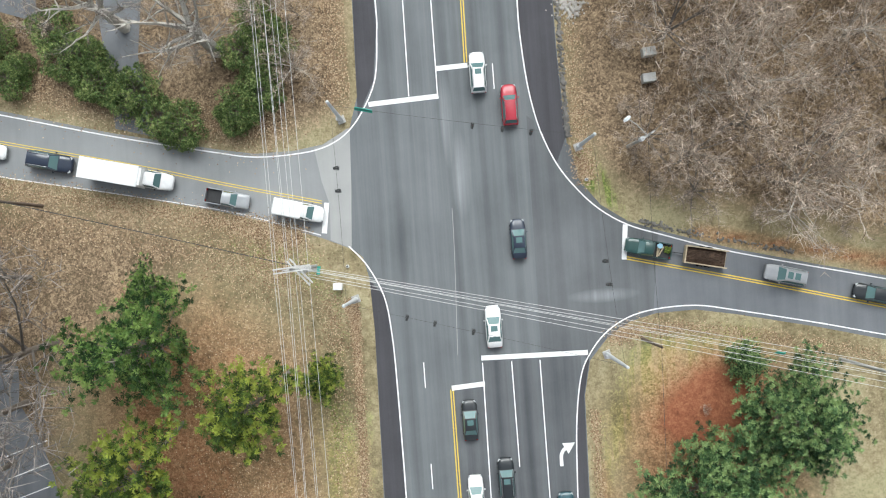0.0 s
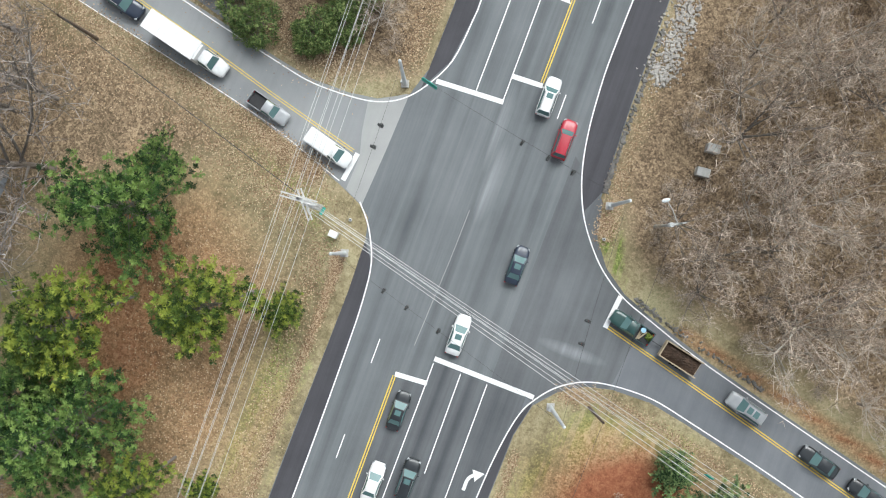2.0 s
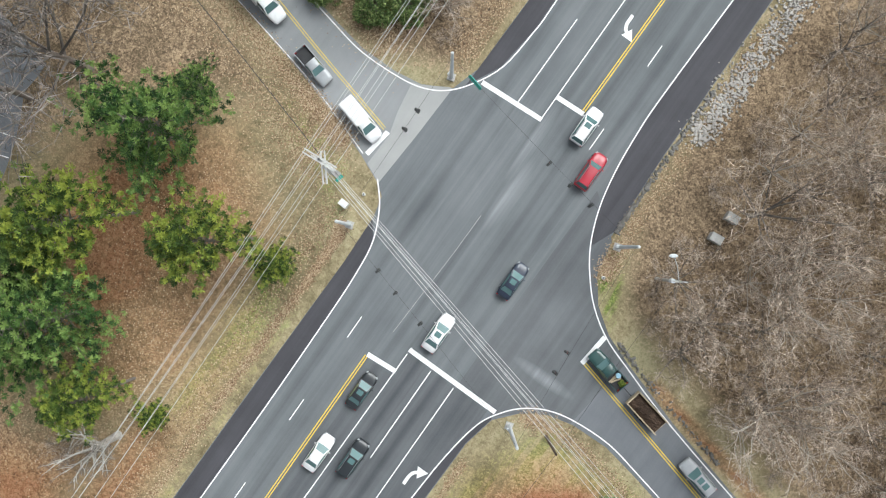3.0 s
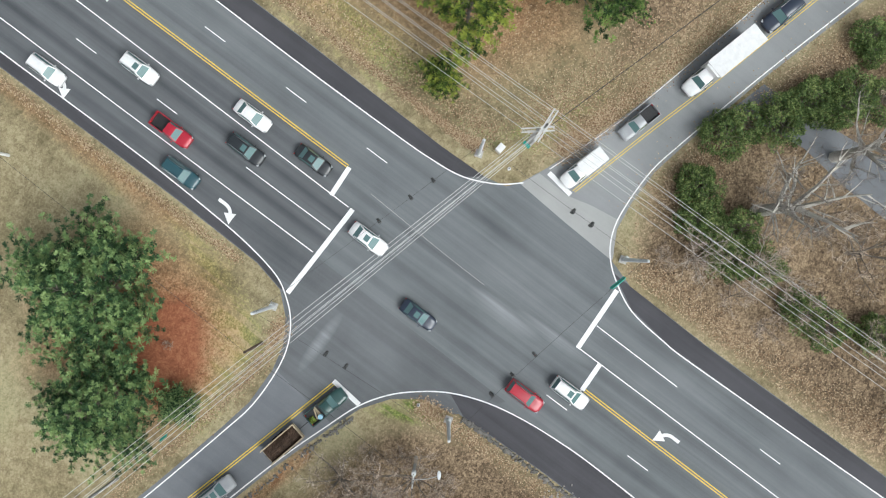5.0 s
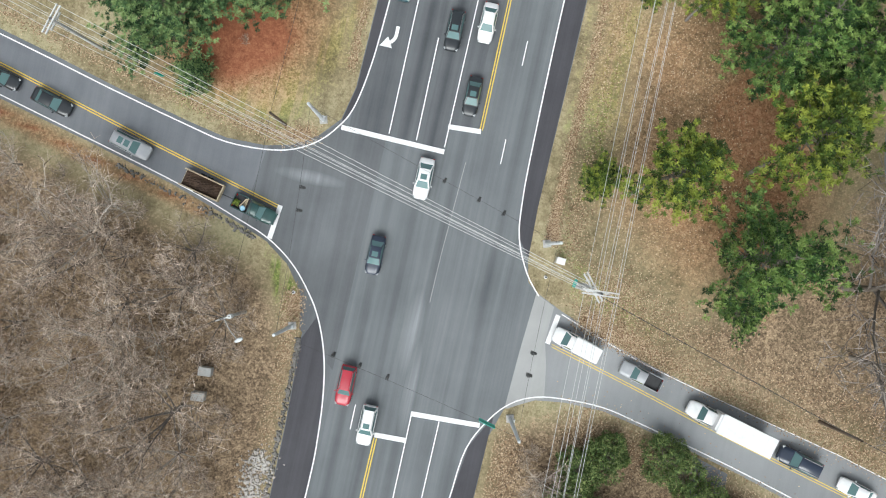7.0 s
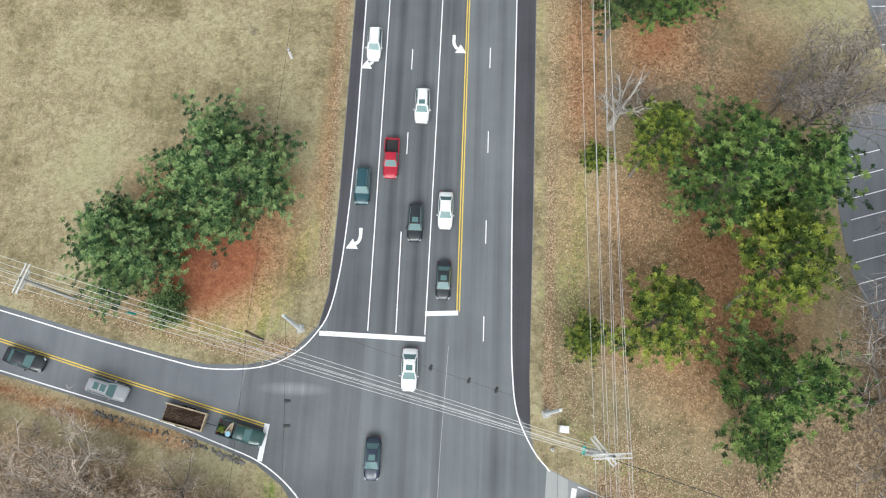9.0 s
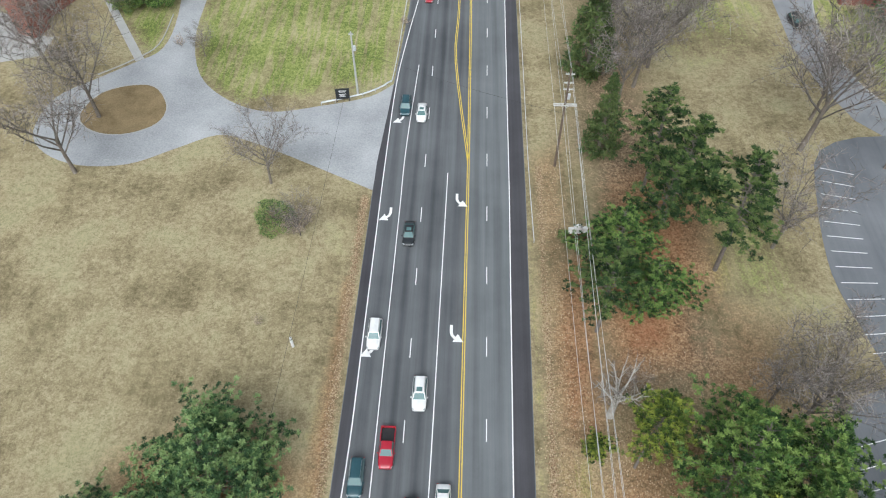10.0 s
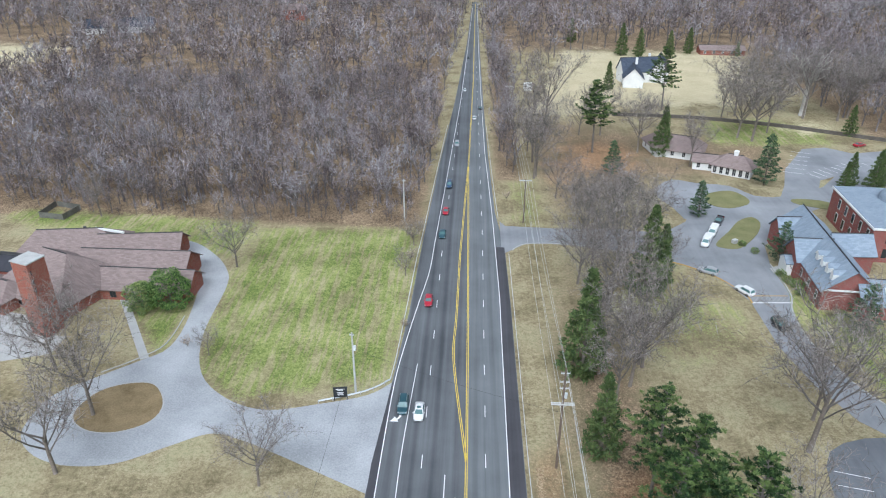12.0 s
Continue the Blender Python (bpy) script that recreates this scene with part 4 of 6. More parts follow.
# bare trees that stand singly
bt = [grow("bare_tree", bare_tree_shapes(20 + i, 17, 8, 0.2 + 0.04 * (i % 3), (0.95, 1.15, 0.8)[i % 3], 9, 9, 4, 0.022, False, 0.8), BARK, (TWIG_DARK, LIMB_GREY), "leafless grey winter tree on brown grass", "tree", at(x, y, 40 * i, s), "single bare trees")
      for i, (x, y, s) in enumerate(((-65.8, 85.6, 1.45), (-66.5, 99.5, 1.4), (26.8, 106, 1.1)))]
for k, x, y, s in ((2, 27, 127, 1.1), (2, 32.3, 182, 0.9), (0, 40, 186, 0.8), (1, 42.2, 169, 0.95), (1, 57, 96, 1.35), (0, -57.5, 154.5, 0.72), (1, -32.5, 84.5, 0.66), (2, -105, 182, 0.7),
                   (1, 46.8, 74, 0.8), (1, 42.3, 44.6, 0.85), (0, 45, 47, 0.8), (2, 39.5, 47.5, 0.7), (1, 61, 104, 0.9), (0, 47, 11, 1.2), (1, 51, 18, 1.15), (2, 54, 6, 1.1), (1, 57, -3, 0.8), (2, 30, 158, 0.9), (1, 30.5, 112, 1.05), (0, 33.5, 119, 0.9), (0, 29, 172, 0.95), (1, 34, 174, 0.95), (2, 20.7, 219, 1.25), (1, 25.3, 201, 0.7), (0, 28.9, 279, 1.3), (1, 107, 290, 1.3), (2, 112, 268, 1.2), (0, 118, 300, 1.2), (2, 100, 285, 1.1), (1, 48, 262, 0.9), (2, 64, 265, 0.9), (0, 146, 285, 1.3), (0, 33, 148, 0.9), (2, 49.5, 3, 1.0), (1, 53, 25, 1.0), (0, 60, 12, 0.8), (1, 66, 2, 0.8),
                   (1, 48, 158, 0.5), (0, 86, 118, 0.5), (2, 70, 92, 0.85), (0, 88, 104, 0.7), (2, 20, 217, 1.3), (1, 20.5, 232, 1.1), (2, 22, 262, 1.1), (0, 40, 262, 0.8), (1, 58.3, 243.7, 1.0), (2, 73, 230.4, 1.05), (1, 103, 258, 1.4), (0, 99, 262, 1.2), (0, 36.2, 159.6, 1.1), (2, 48, 183, 0.8), (1, 30.5, 138, 1.0), (1, 25.5, 150, 0.9), (0, 34, 118, 0.95), (1, 75, 122, 0.55),
                   (2, 133.5, 288, 1.6), (0, 152, 290, 1.2), (1, 160, 250, 1.0), (1, 128, 300, 1.0), (2, 170, 310, 1.2), (1, -14.8, 168, 0.4), (0, -15.5, 152, 0.35), (1, -52, 118, 0.3), (1, -80, 112, 0.9)):
    copy_thing(bt[k], at(x, y, rg.uniform(0, 360), s))
syc = grow("bare_tree", bare_tree_shapes(41, 18, 8, 0.34, 1.1, 7, 7, 4, 0.02, False, 2.4), PALE_BARK, (LIMB_GREY, PALE_BARK), "white-barked leafless sycamore beside the power lines", "tree", at(25.2, -22.4, 20), "sycamores")
copy_thing(syc, at(19.0, 45.2, 60, 0.62))
copy_thing(syc, at(36, -26, 150, 0.85))
copy_thing(syc, at(134.7, 292, 150, 1.6))
copy_thing(bt[1], at(-25.8, 73.6, 10, 0.36))

# woods at the crossing, tree by tree
wood_trees = [grow("wood_tree", bare_tree_shapes(60 + i, 12.5 + i, 9, 0.16, 1.15, 7, 6, 4, 0.027, False, 1.1), BARK, (TWIG, LIMB_PALE if i % 3 else LIMB_GREY), "leafless brown-grey tree in the dense winter wood", "tree", at(x, y, 70 * i), "wood at the crossing")
              for i, (x, y) in enumerate(((-30, -6), (-36, -14), (-42, -2), (-28, -20)))]
n = 0
for gx0 in np.arange(-80, -21, 5.4):
    for gy0 in np.arange(-56, 22, 5.4):
        x, y = gx0 + rg.uniform(-2, 2), gy0 + rg.uniform(-2, 2)
        if x > -24.5 or y > -0.27 * (x + 22) - 3.2 or (x > -27.5 and y > -8):
            continue
        copy_thing(wood_trees[n % 4], at(x, y, rg.uniform(0, 360), rg.uniform(0.55, 0.9)))
        n += 1
for gx0 in np.arange(18, 92, 7.5):
    for gy0 in np.arange(-66, -16, 7.5):
        x, y = gx0 + rg.uniform(-3, 3), gy0 + rg.uniform(-3, 3)
        if y > -0.262 * (x - 14) - 13 or (30 < x < 52 and y > -35 and rg.random() < 0.8):
            continue
        copy_thing(wood_trees[n % 4], at(x, y, rg.uniform(0, 360), rg.uniform(0.45, 0.8)))
        n += 1

# shrubs
shrub = grow("evergreen_shrub", broad_shapes(31, 3.6, 2.3, 44, 95, 0.26, 0.0, 0.3), BARK, SHRUB_GREEN, "loose green evergreen shrub among brown leaves", "shrub", at(22.6, -15.2), "shrubs")
rs = random.Random(21)
spots = [(-29.8, 75.6, 1.2), (71, 172, 0.4), (73, 168, 0.4), (76.6, 150.5, 0.6), (75, 156, 0.45), (75.4, 153, 0.45), (76, 147.5, 0.4), (81, 138, 0.5), (15.1, 74.6, 0.42)]
for x0, y0, x1, y1, n in ((22.6, -14.2, 18.4, -27, 14), (30.5, -13.6, 32.4, -15, 3), (35, -17.0, 39.4, -22, 7), (41.5, -20.5, 44, -25.5, 5), (47.0, -20.5, 53, -25, 8), (19, -28, 21, -44, 6)):
    for k in range(n):
        f = (k + rs.random()) / n
        spots.append((x0 + (x1 - x0) * f + rs.uniform(-1.9, 1.9), y0 + (y1 - y0) * f + rs.uniform(-1.3, 1.3), rs.uniform(0.55, 1.1)))
for x, y, s in spots:
    copy_thing(shrub, at(x, y, rg.uniform(0, 360), s))
dead = grow("brush_pile", bare_tree_shapes(77, 4.5, 10, 0.1, 1.2, 6, 7, 4, 0.014), BARK, (TWIG, LIMB_GREY), "tangled brown leafless brush on the lawn", "shrub", at(-26.8, 73.8), "brush")
for x, y, s in ((-25.4, 75, 1.1), (16.5, -19.5, 1.0), (14, -16.5, 0.7), (15.2, -26, 1.1), (14.5, -31, 1.0), (-30, 24.6, 0.3), (-22.5, 41.5, 0.35), (-29, 57.2, 0.4), (-24, -6, 0.9), (-23.5, -12, 0.9), (-22.5, -20, 1.0), (-23.5, -28, 1.1), (82, 142, 0.9), (79, 138, 0.8), (-13.6, 130, 0.5),
                (-15, 160, 0.9), (-15.5, 172, 1.0), (10.5, 200, 0.6), (-57.5, 121, 0.6), (-30, -1.2, 0.7), (-38, 1.6, 0.7), (-48, 4.0, 0.7), (-26, -2.5, 0.7), (20, 47, 1.1), (23, 50, 0.9)):
    copy_thing(dead, at(x, y, rg.uniform(0, 360), s))

# far woods: one joined mass of bare trees


def far_woods(name, zones, label, mats):
    rg2 = np.random.RandomState(5)
    temps = {}
    for dense in (0, 1):
        temps[dense] = []
        for i in range(5):
            t, c = bare_tree_shapes(100 + i + 10 * dense, 15, 6, 0.24, 0.75, 4, 5 if dense else 4, 3 if dense else 1, 0.055 if dense else 0.12, True)
            V, F, M = [], [], []
            for mi, sh in enumerate((t, c)):
                k = len(V)
                V += [tuple(p) for p in sh.v]
                for f in sh.f:
                    F += [(f[0] + k, f[1] + k, f[2] + k)] if len(f) == 3 else [(f[0] + k, f[1] + k, f[2] + k), (f[0] + k, f[2] + k, f[3] + k)]
                M += [mi] * (len(F) - len(M))
            temps[dense].append((np.array(V), np.array(F), np.array(M)))
    VV, FF, MM, k = [], [], [], 0
    for poly, step, dense, s0, s1 in zones:
        xs = [p[0] for p in poly]
        ys = [p[1] for p in poly]
        X, Y = np.meshgrid(np.arange(min(xs), max(xs), step), np.arange(min(ys), max(ys), step))
        X = X.ravel() + rg2.uniform(-0.5, 0.5, X.size) * step
        Y = Y.ravel() + rg2.uniform(-0.5, 0.5, Y.size) * step
        keep = inside(X, Y, poly) > 0
        for x, y in zip(X[keep], Y[keep]):
            V, F, M = temps[dense][rg2.randint(5)]
            a, s = rg2.uniform(0, 6.28), rg2.uniform(s0, s1)
            W = np.empty_like(V)
            W[:, 0] = (V[:, 0] * np.cos(a) - V[:, 1] * np.sin(a)) * s + x
            W[:, 1] = (V[:, 0] * np.sin(a) + V[:, 1] * np.cos(a)) * s + y
            W[:, 2] = V[:, 2] * s * rg2.uniform(0.9, 1.15)
            VV.append(W)
            FF.append(F + k)
            MM.append(np.where(M == 1, (1, 1, 2, 2, 3)[rg2.randint(5)], 0))
            k += len(V)
    V, F = np.concatenate(VV), np.concatenate(FF)
    me = bpy.data.meshes.new(name)
    me.vertices.add(len(V))
    me.vertices.foreach_set("co", V.astype(np.float32).ravel())
    me.loops.add(F.size)
    me.loops.foreach_set("vertex_index", F.astype(np.int32).ravel())
    me.polygons.add(len(F))
    me.polygons.foreach_set("loop_start", np.arange(0, F.size, 3, dtype=np.int32))
    me.materials.append(BARK_FAR)
    for m in mats:
        me.materials.append(m)
    me.polygons.foreach_set("material_index", np.concatenate(MM).astype(np.int32))
    me.update()
    return tagged(new(name, me), label, "woods", kind="stuff")


far_woods("far_woods", [
    ([(-150, 190), (-100, 183), (-60, 181), (-18, 183), (-14, 200), (-60, 202), (-150, 208)], 3.8, 1, 0.22, 0.55),
    ([(-150, 192), (-100, 186), (-60, 184), (-18, 186), (-14, 215), (-12, 330), (-170, 320)], 6.4, 1, 0.75, 1.12),
    ([(-240, 200), (-150, 192), (-170, 330), (-226, 330)], 8.5, 0, 0.8, 1.15),
    ([(-226, 334), (-170, 330), (-10, 330), (-6, 480), (-5, 650), (-400, 650), (-360, 446), (-232, 430)], 11.5, 0, 0.85, 1.3),
    ([(8, 225), (13, 225), (19, 330), (16, 420), (7, 420)], 5.0, 1, 0.5, 0.95),
    ([(13, 216), (18, 216), (30, 300), (48, 420), (18, 420)], 17.0, 1, 0.6, 1.2),
    ([(5, 418), (150, 420), (150, 402), (330, 330), (400, 650), (5, 650)], 12.0, 0, 0.95, 1.4),
    ([(150, 268), (260, 235), (330, 330), (150, 400), (142, 340)], 8.5, 1, 0.9, 1.5),
], "grey-brown leafless woods covering the far land", (TWIG_FAR, TWIG_FAR_DARK, TWIG_FAR_PALE))

# ---- vehicles ----


def paint(name, color, rough=0.3):
    m, nt, b, co = base_material(name, rough)
    n = noise_tex(nt, co, 1.5, 4, 0.6)
    nt.links.new(ramp(nt, n, [(0.3, tuple(c * 0.86 for c in color)), (0.7, color)]), b.inputs["Base Color"])
    b.inputs["Coat Weight"].default_value = 0.6
    b.inputs["Coat Roughness"].default_value = 0.08
    return m


PAINTS = {k: paint(k + "_car_paint", c) for k, c in dict(white=(0.80, 0.80, 0.80), black=(0.018, 0.022, 0.026), navy=(0.02, 0.03, 0.055), silver=(0.36, 0.37, 0.385), red=(0.40, 0.012, 0.032), green=(0.02, 0.065, 0.06),
                                                       grey=(0.22, 0.25, 0.27), teal=(0.022, 0.075, 0.095), blue=(0.03, 0.07, 0.14)).items()}
# car glass: light teal base colour stands in for the reflected sky
GLASS = base_material("sky_tinted_window_glass", 0.04)[0]
GLASS.node_tree.nodes["Principled BSDF"].inputs["Base Color"].default_value = (0.13, 0.23, 0.23, 1)
GLASS.node_tree.nodes["Principled BSDF"].inputs["Transmission Weight"].default_value = 0.25
RUBBER = grain_material("tyre_rubber", (0.012, 0.012, 0.012), (0.03, 0.03, 0.03), 8, 1)
TRIM = grain_material("black_plastic_trim", (0.012, 0.012, 0.013), (0.03, 0.03, 0.032), 8, 1, 0.5)
RIM = grain_material("alloy_rim", (0.35, 0.35, 0.36), (0.5, 0.5, 0.5), 8, 1, 0.35, 0.9)
LAMP_RED = grain_material("red_lamp_lens", (0.35, 0.01, 0.01), (0.5, 0.02, 0.02), 8, 1, 0.2)
LAMP_CLEAR = grain_material("clear_lamp_lens", (0.3, 0.32, 0.33), (0.5, 0.52, 0.53), 8, 1, 0.15)


def loft(sh, stations, k=0.18):
    """A rounded shell from stations (x, half width, bottom, top)."""
    rows = []
    for x, w, lo, hi in stations:
        s = min(w * 0.3, k)
        rows.append([(x, -w * 0.94, lo), (x, -w, lo + s), (x, -w, hi - s), (x, -w + s, hi - 0.02), (x, -w * 0.4, hi), (x, w * 0.4, hi), (x, w - s, hi - 0.02), (x, w, hi - s), (x, w, lo + s), (x, w * 0.94, lo)])
    sh.grid(rows, 0, True)
    sh.poly(rows[0][::-1])
    sh.poly(rows[-1])


def wheel(t, x, y, r=0.33):
    sh = Shape()
    s = 1 if y > 0 else -1
    for a, b, ra, rb in ((y - 0.11, y - 0.09, r * 0.86, r), (y - 0.09, y + 0.09, r, r), (y + 0.09, y + 0.11, r, r * 0.86)):
        sh.tube((x, a, r), (x, b, r), ra, rb, 14, 0, True)
    w = part("wheel", sh, RUBBER, t)
    rim = Shape()
    rim.tube((x, y + s * 0.09, r), (x, y + s * 0.118, r), r * 0.62, r * 0.55, 10)
    part("rim", rim, RIM, w)


def cabin(t, x0, x1, w, belt, top, f=0.75, rr=0.45, mat=None, sunroof=False, rails=False):
    """Greenhouse: glass all round, pillars and a rounded roof. x1 is the front."""
    xf, xb, wt = x1 - f, x0 + rr, w * 0.79
    b = [(x0, -w, belt), (x1, -w, belt), (x1, w, belt), (x0, w, belt)]
    u = [(xb, -wt, top), (xf, -wt, top), (xf, wt, top), (xb, wt, top)]

    def pane(name, a, bq, c, d):
        sh = Shape()
        A, Bq, Cq, D = (Vector(v) for v in (a, bq, c, d))
        n = (Bq - A).cross(D - A).normalized() * 0.012
        sh.poly([A + n, Bq + n, Cq + n, D + n])
        for p, q in ((A, Bq), (Bq, Cq), (Cq, D), (D, A)):
            sh.poly([p - n, q - n, q + n, p + n])
        part(name, sh, GLASS, t)

    def ins(a, c, k):
        return tuple(a[i] + (c[i] - a[i]) * k for i in range(3))

    quads = (("windshield", b[1], b[2], u[2], u[1]), ("rear_window", b[3], b[0], u[0], u[3]), ("side_window", b[0], b[1], u[1], u[0]), ("side_window", b[2], b[3], u[3], u[2]))
    for name, a, bb, c, d in quads:
        k = 0.07
        pane(name, ins(a, c, k), ins(bb, d, k), ins(c, a, k), ins(d, bb, k))
    sh = Shape()
    sh.grid([b, u], 0, True)
    part("cabin_frame", sh, mat or TRIM, t)
    roof = Shape()
    m = 0.04
    rows = []
    for i in range(7):
        s = i / 6
        x = xb - m + (xf - xb + 2 * m) * s
        e = math.sin(math.pi * s) * 0.05
        ww = wt * (0.93 + 0.07 * math.sin(math.pi * s))
        rows.append([(x, -ww, top - 0.01), (x, -ww * 0.8, top + 0.035 + e), (x, 0, top + 0.05 + e), (x, ww * 0.8, top + 0.035 + e), (x, ww, top - 0.01)])
    roof.grid(rows)
    r = part("roof", roof, mat, t, smooth=True)
    if sunroof:
        for k in range(sunroof):
            g = Shape()
            g.box((xf - 0.45 - 0.85 * k, 0, top + 0.1), (0.62, wt * 1.1, 0.02))
            part("sunroof", g, GLASS, r)
    if rails:
        for s in (-1, 1):
            g = Shape()
            g.path([(xb + 0.1, s * wt * 0.92, top + 0.03), (xb + 0.3, s * wt * 0.92, top + 0.13), (xf - 0.3, s * wt * 0.92, top + 0.13), (xf - 0.1, s * wt * 0.92, top + 0.03)], 0.03, 5)
            part("roof_rail", g, RIM, r)


def lights_mirrors(t, L, w, z, mx, mz, mat):
    for s in (-1, 1):
        for name, x, m, dx in (("headlight", L / 2 - 0.13, LAMP_CLEAR, 0.3), ("taillight", -L / 2 + 0.07, LAMP_RED, 0.18)):
            sh = Shape()
            sh.box((x - (0.1 if dx > 0.2 else 0), s * (w - 0.27), z - (0.03 if dx > 0.2 else -0.03)), (dx, 0.3, 0.12), 0, s * (-0.4 if dx > 0.2 else 0.2))
            part(name, sh, m, t)
        sh = Shape()
        sh.box((mx, s * (w + 0.10), mz), (0.14, 0.2, 0.14), 0, 0, 0.85)
        part("mirror", sh, mat, t)


def car(kind, color, x, y, rz, label, group="cars on the road", sunroof=0, scale=1.0):
    t = thing("car" if kind == "sedan" else kind, label, "car" if kind in ("sedan", "suv") else kind.replace("_", " "), group, pose(x, y, 0.05, 0, 0, rz) @ Matrix.Scale(scale, 4))
    m = PAINTS[color]
    sh = Shape()
    if kind == "sedan":
        L, w = 4.75, 0.91
        loft(sh, [(-2.37, 0.70, 0.42, 0.78), (-2.28, 0.83, 0.3, 0.96), (-1.5, 0.9, 0.22, 1.0), (-0.6, w, 0.2, 0.97), (0.7, w, 0.2, 0.95), (1.5, 0.89, 0.22, 0.88), (2.05, 0.84, 0.27, 0.78), (2.3, 0.72, 0.33, 0.68), (2.38, 0.55, 0.4, 0.6)])
        cabin(t, -1.75, 1.15, 0.84, 0.93, 1.42, 0.85, 0.72, m, sunroof)
        lights_mirrors(t, L, w, 0.66, 0.75, 0.98, m)
        wheels = (-1.4, 1.42, 0.81, 0.32)
    elif kind == "suv":
        L, w = 4.85, 0.96
        loft(sh, [(-2.42, 0.78, 0.5, 1.0), (-2.36, 0.9, 0.4, 1.08), (-1.5, 0.95, 0.3, 1.1), (0.7, w, 0.3, 1.08), (1.5, 0.94, 0.3, 1.03), (2.1, 0.89, 0.33, 0.95), (2.36, 0.78, 0.4, 0.82), (2.43, 0.6, 0.45, 0.72)])
        cabin(t, -2.3, 1.1, 0.88, 1.05, 1.68, 0.75, 0.35, m, sunroof, True)
        lights_mirrors(t, L, w, 0.82, 0.75, 1.12, m)
        wheels = (-1.42, 1.45, 0.85, 0.36)
    elif kind == "pickup_truck":
        L, w = 5.7, 1.0
        loft(sh, [(-0.7, 0.95, 0.4, 1.15), (0.2, w, 0.38, 1.15), (1.5, 0.98, 0.38, 1.12), (2.2, 0.95, 0.4, 1.06), (2.7, 0.88, 0.45, 0.98), (2.83, 0.75, 0.5, 0.85)])
        cabin(t, -0.65, 1.35, 0.9, 1.1, 1.78, 0.75, 0.2, m)
        for s in (-1, 1):
            bed = Shape()
            bed.box((-1.75, s * 0.93, 0.85), (2.1, 0.1, 0.62))
            bed.box((-1.75, s * 0.98, 0.75), (1.9, 0.06, 0.4))
            part("bed_side", bed, m, t)
        gate = Shape()
        gate.box((-2.8, 0, 0.85), (0.08, 1.9, 0.62))
        part("tailgate", gate, m, t)
        tray = Shape()
        tray.box((-1.75, 0, 0.62), (2.1, 1.8, 0.06))
        part("bed_floor", tray, m, t)
        liner = Shape()
        liner.box((-1.75, 0, 0.67), (2.0, 1.74, 0.03))
        part("bed_liner", liner, TRIM, t, "black bed liner")
        bump = Shape()
        bump.box((-2.9, 0, 0.6), (0.14, 1.8, 0.2))
        part("bumper", bump, RIM, t)
        lights_mirrors(t, L, w, 0.85, 0.95, 1.25, m)
        wheels = (-1.75, 1.8, 0.86, 0.4)
    elif kind == "van":
        L, w = 6.0, 1.02
        loft(sh, [(-2.95, 0.95, 0.45, 1.2), (-0.5, w, 0.4, 1.2), (1.4, w, 0.4, 1.2), (2.3, 0.97, 0.42, 1.12), (2.8, 0.88, 0.45, 1.0), (2.95, 0.72, 0.5, 0.85)])
        cabin(t, 0.2, 1.85, 0.93, 1.15, 1.9, 0.75, 0.05, m)
        box = Shape()
        loft(box, [(-2.95, 0.94, 1.0, 1.95), (-2.85, 0.99, 0.95, 2.08), (0.25, 1.0, 0.95, 2.1), (0.5, 0.96, 1.0, 2.05)], 0.12)
        part("cargo_body", box, m, t)
        lights_mirrors(t, L, w, 0.85, 1.5, 1.3, TRIM)
        wheels = (-1.8, 1.9, 0.88, 0.38)
    else:
        L, w = 10.3, 1.15
        loft(sh, [(1.9, 1.02, 0.5, 1.5), (3.2, 1.05, 0.5, 1.5), (4.2, 1.02, 0.55, 1.4), (4.95, 0.9, 0.6, 1.2), (5.15, 0.7, 0.65, 1.0)])
        cabin(t, 2.0, 3.85, 0.98, 1.45, 2.35, 0.55, 0.05, m)
        box = Shape()
        box.box((-1.65, 0, 2.05), (7.0, 2.45, 2.5))
        fair = Shape()
        fair.box((1.98, 0, 2.45), (0.3, 2.2, 1.5), 0, 0, 0.9)
        part("wind_fairing", fair, m, t)
        cb = part("cargo_box", box, m, t)
        for k in range(8):
            rib = Shape()
            rib.box((-5.0 + k * 0.95, 0, 3.312), (0.06, 2.4, 0.02))
            part("roof_rib", rib, m, cb)
        fr = Shape()
        fr.box((-1.5, 0, 0.65), (7.2, 0.9, 0.25))
        part("chassis", fr, TRIM, t)
        lights_mirrors(t, L, 1.05, 1.0, 3.4, 1.7, TRIM)
        wheels = (-3.6, 4.0, 0.95, 0.48)
    part("body", sh, m, t, smooth=True)
    xb, xf, yw, r = wheels
    for wx in (xb, xf):
        for s in (-1, 1):
            wheel(t, wx, s * yw, r)
    return t


# queue on the pale side road
car("van", "white", 16.6, -2.55, 165, "plain white work van waiting at the stop line", "waiting queue")
gp = car("pickup_truck", "silver", 25.0, -4.6, 165.5, "silver pickup truck with black open bed waiting", "waiting queue", scale=0.93)
car("box_truck", "white", 36.2, -8.1, 166, "large white box truck waiting in the queue", "waiting queue")
car("suv", "navy", 45.7, -10.5, 166, "dark blue crew vehicle with roof bars in the queue", "waiting queue", scale=1.12)
car("sedan", "white", 53.2, -12.5, 166, "white car at the tail of the queue", "waiting queue")
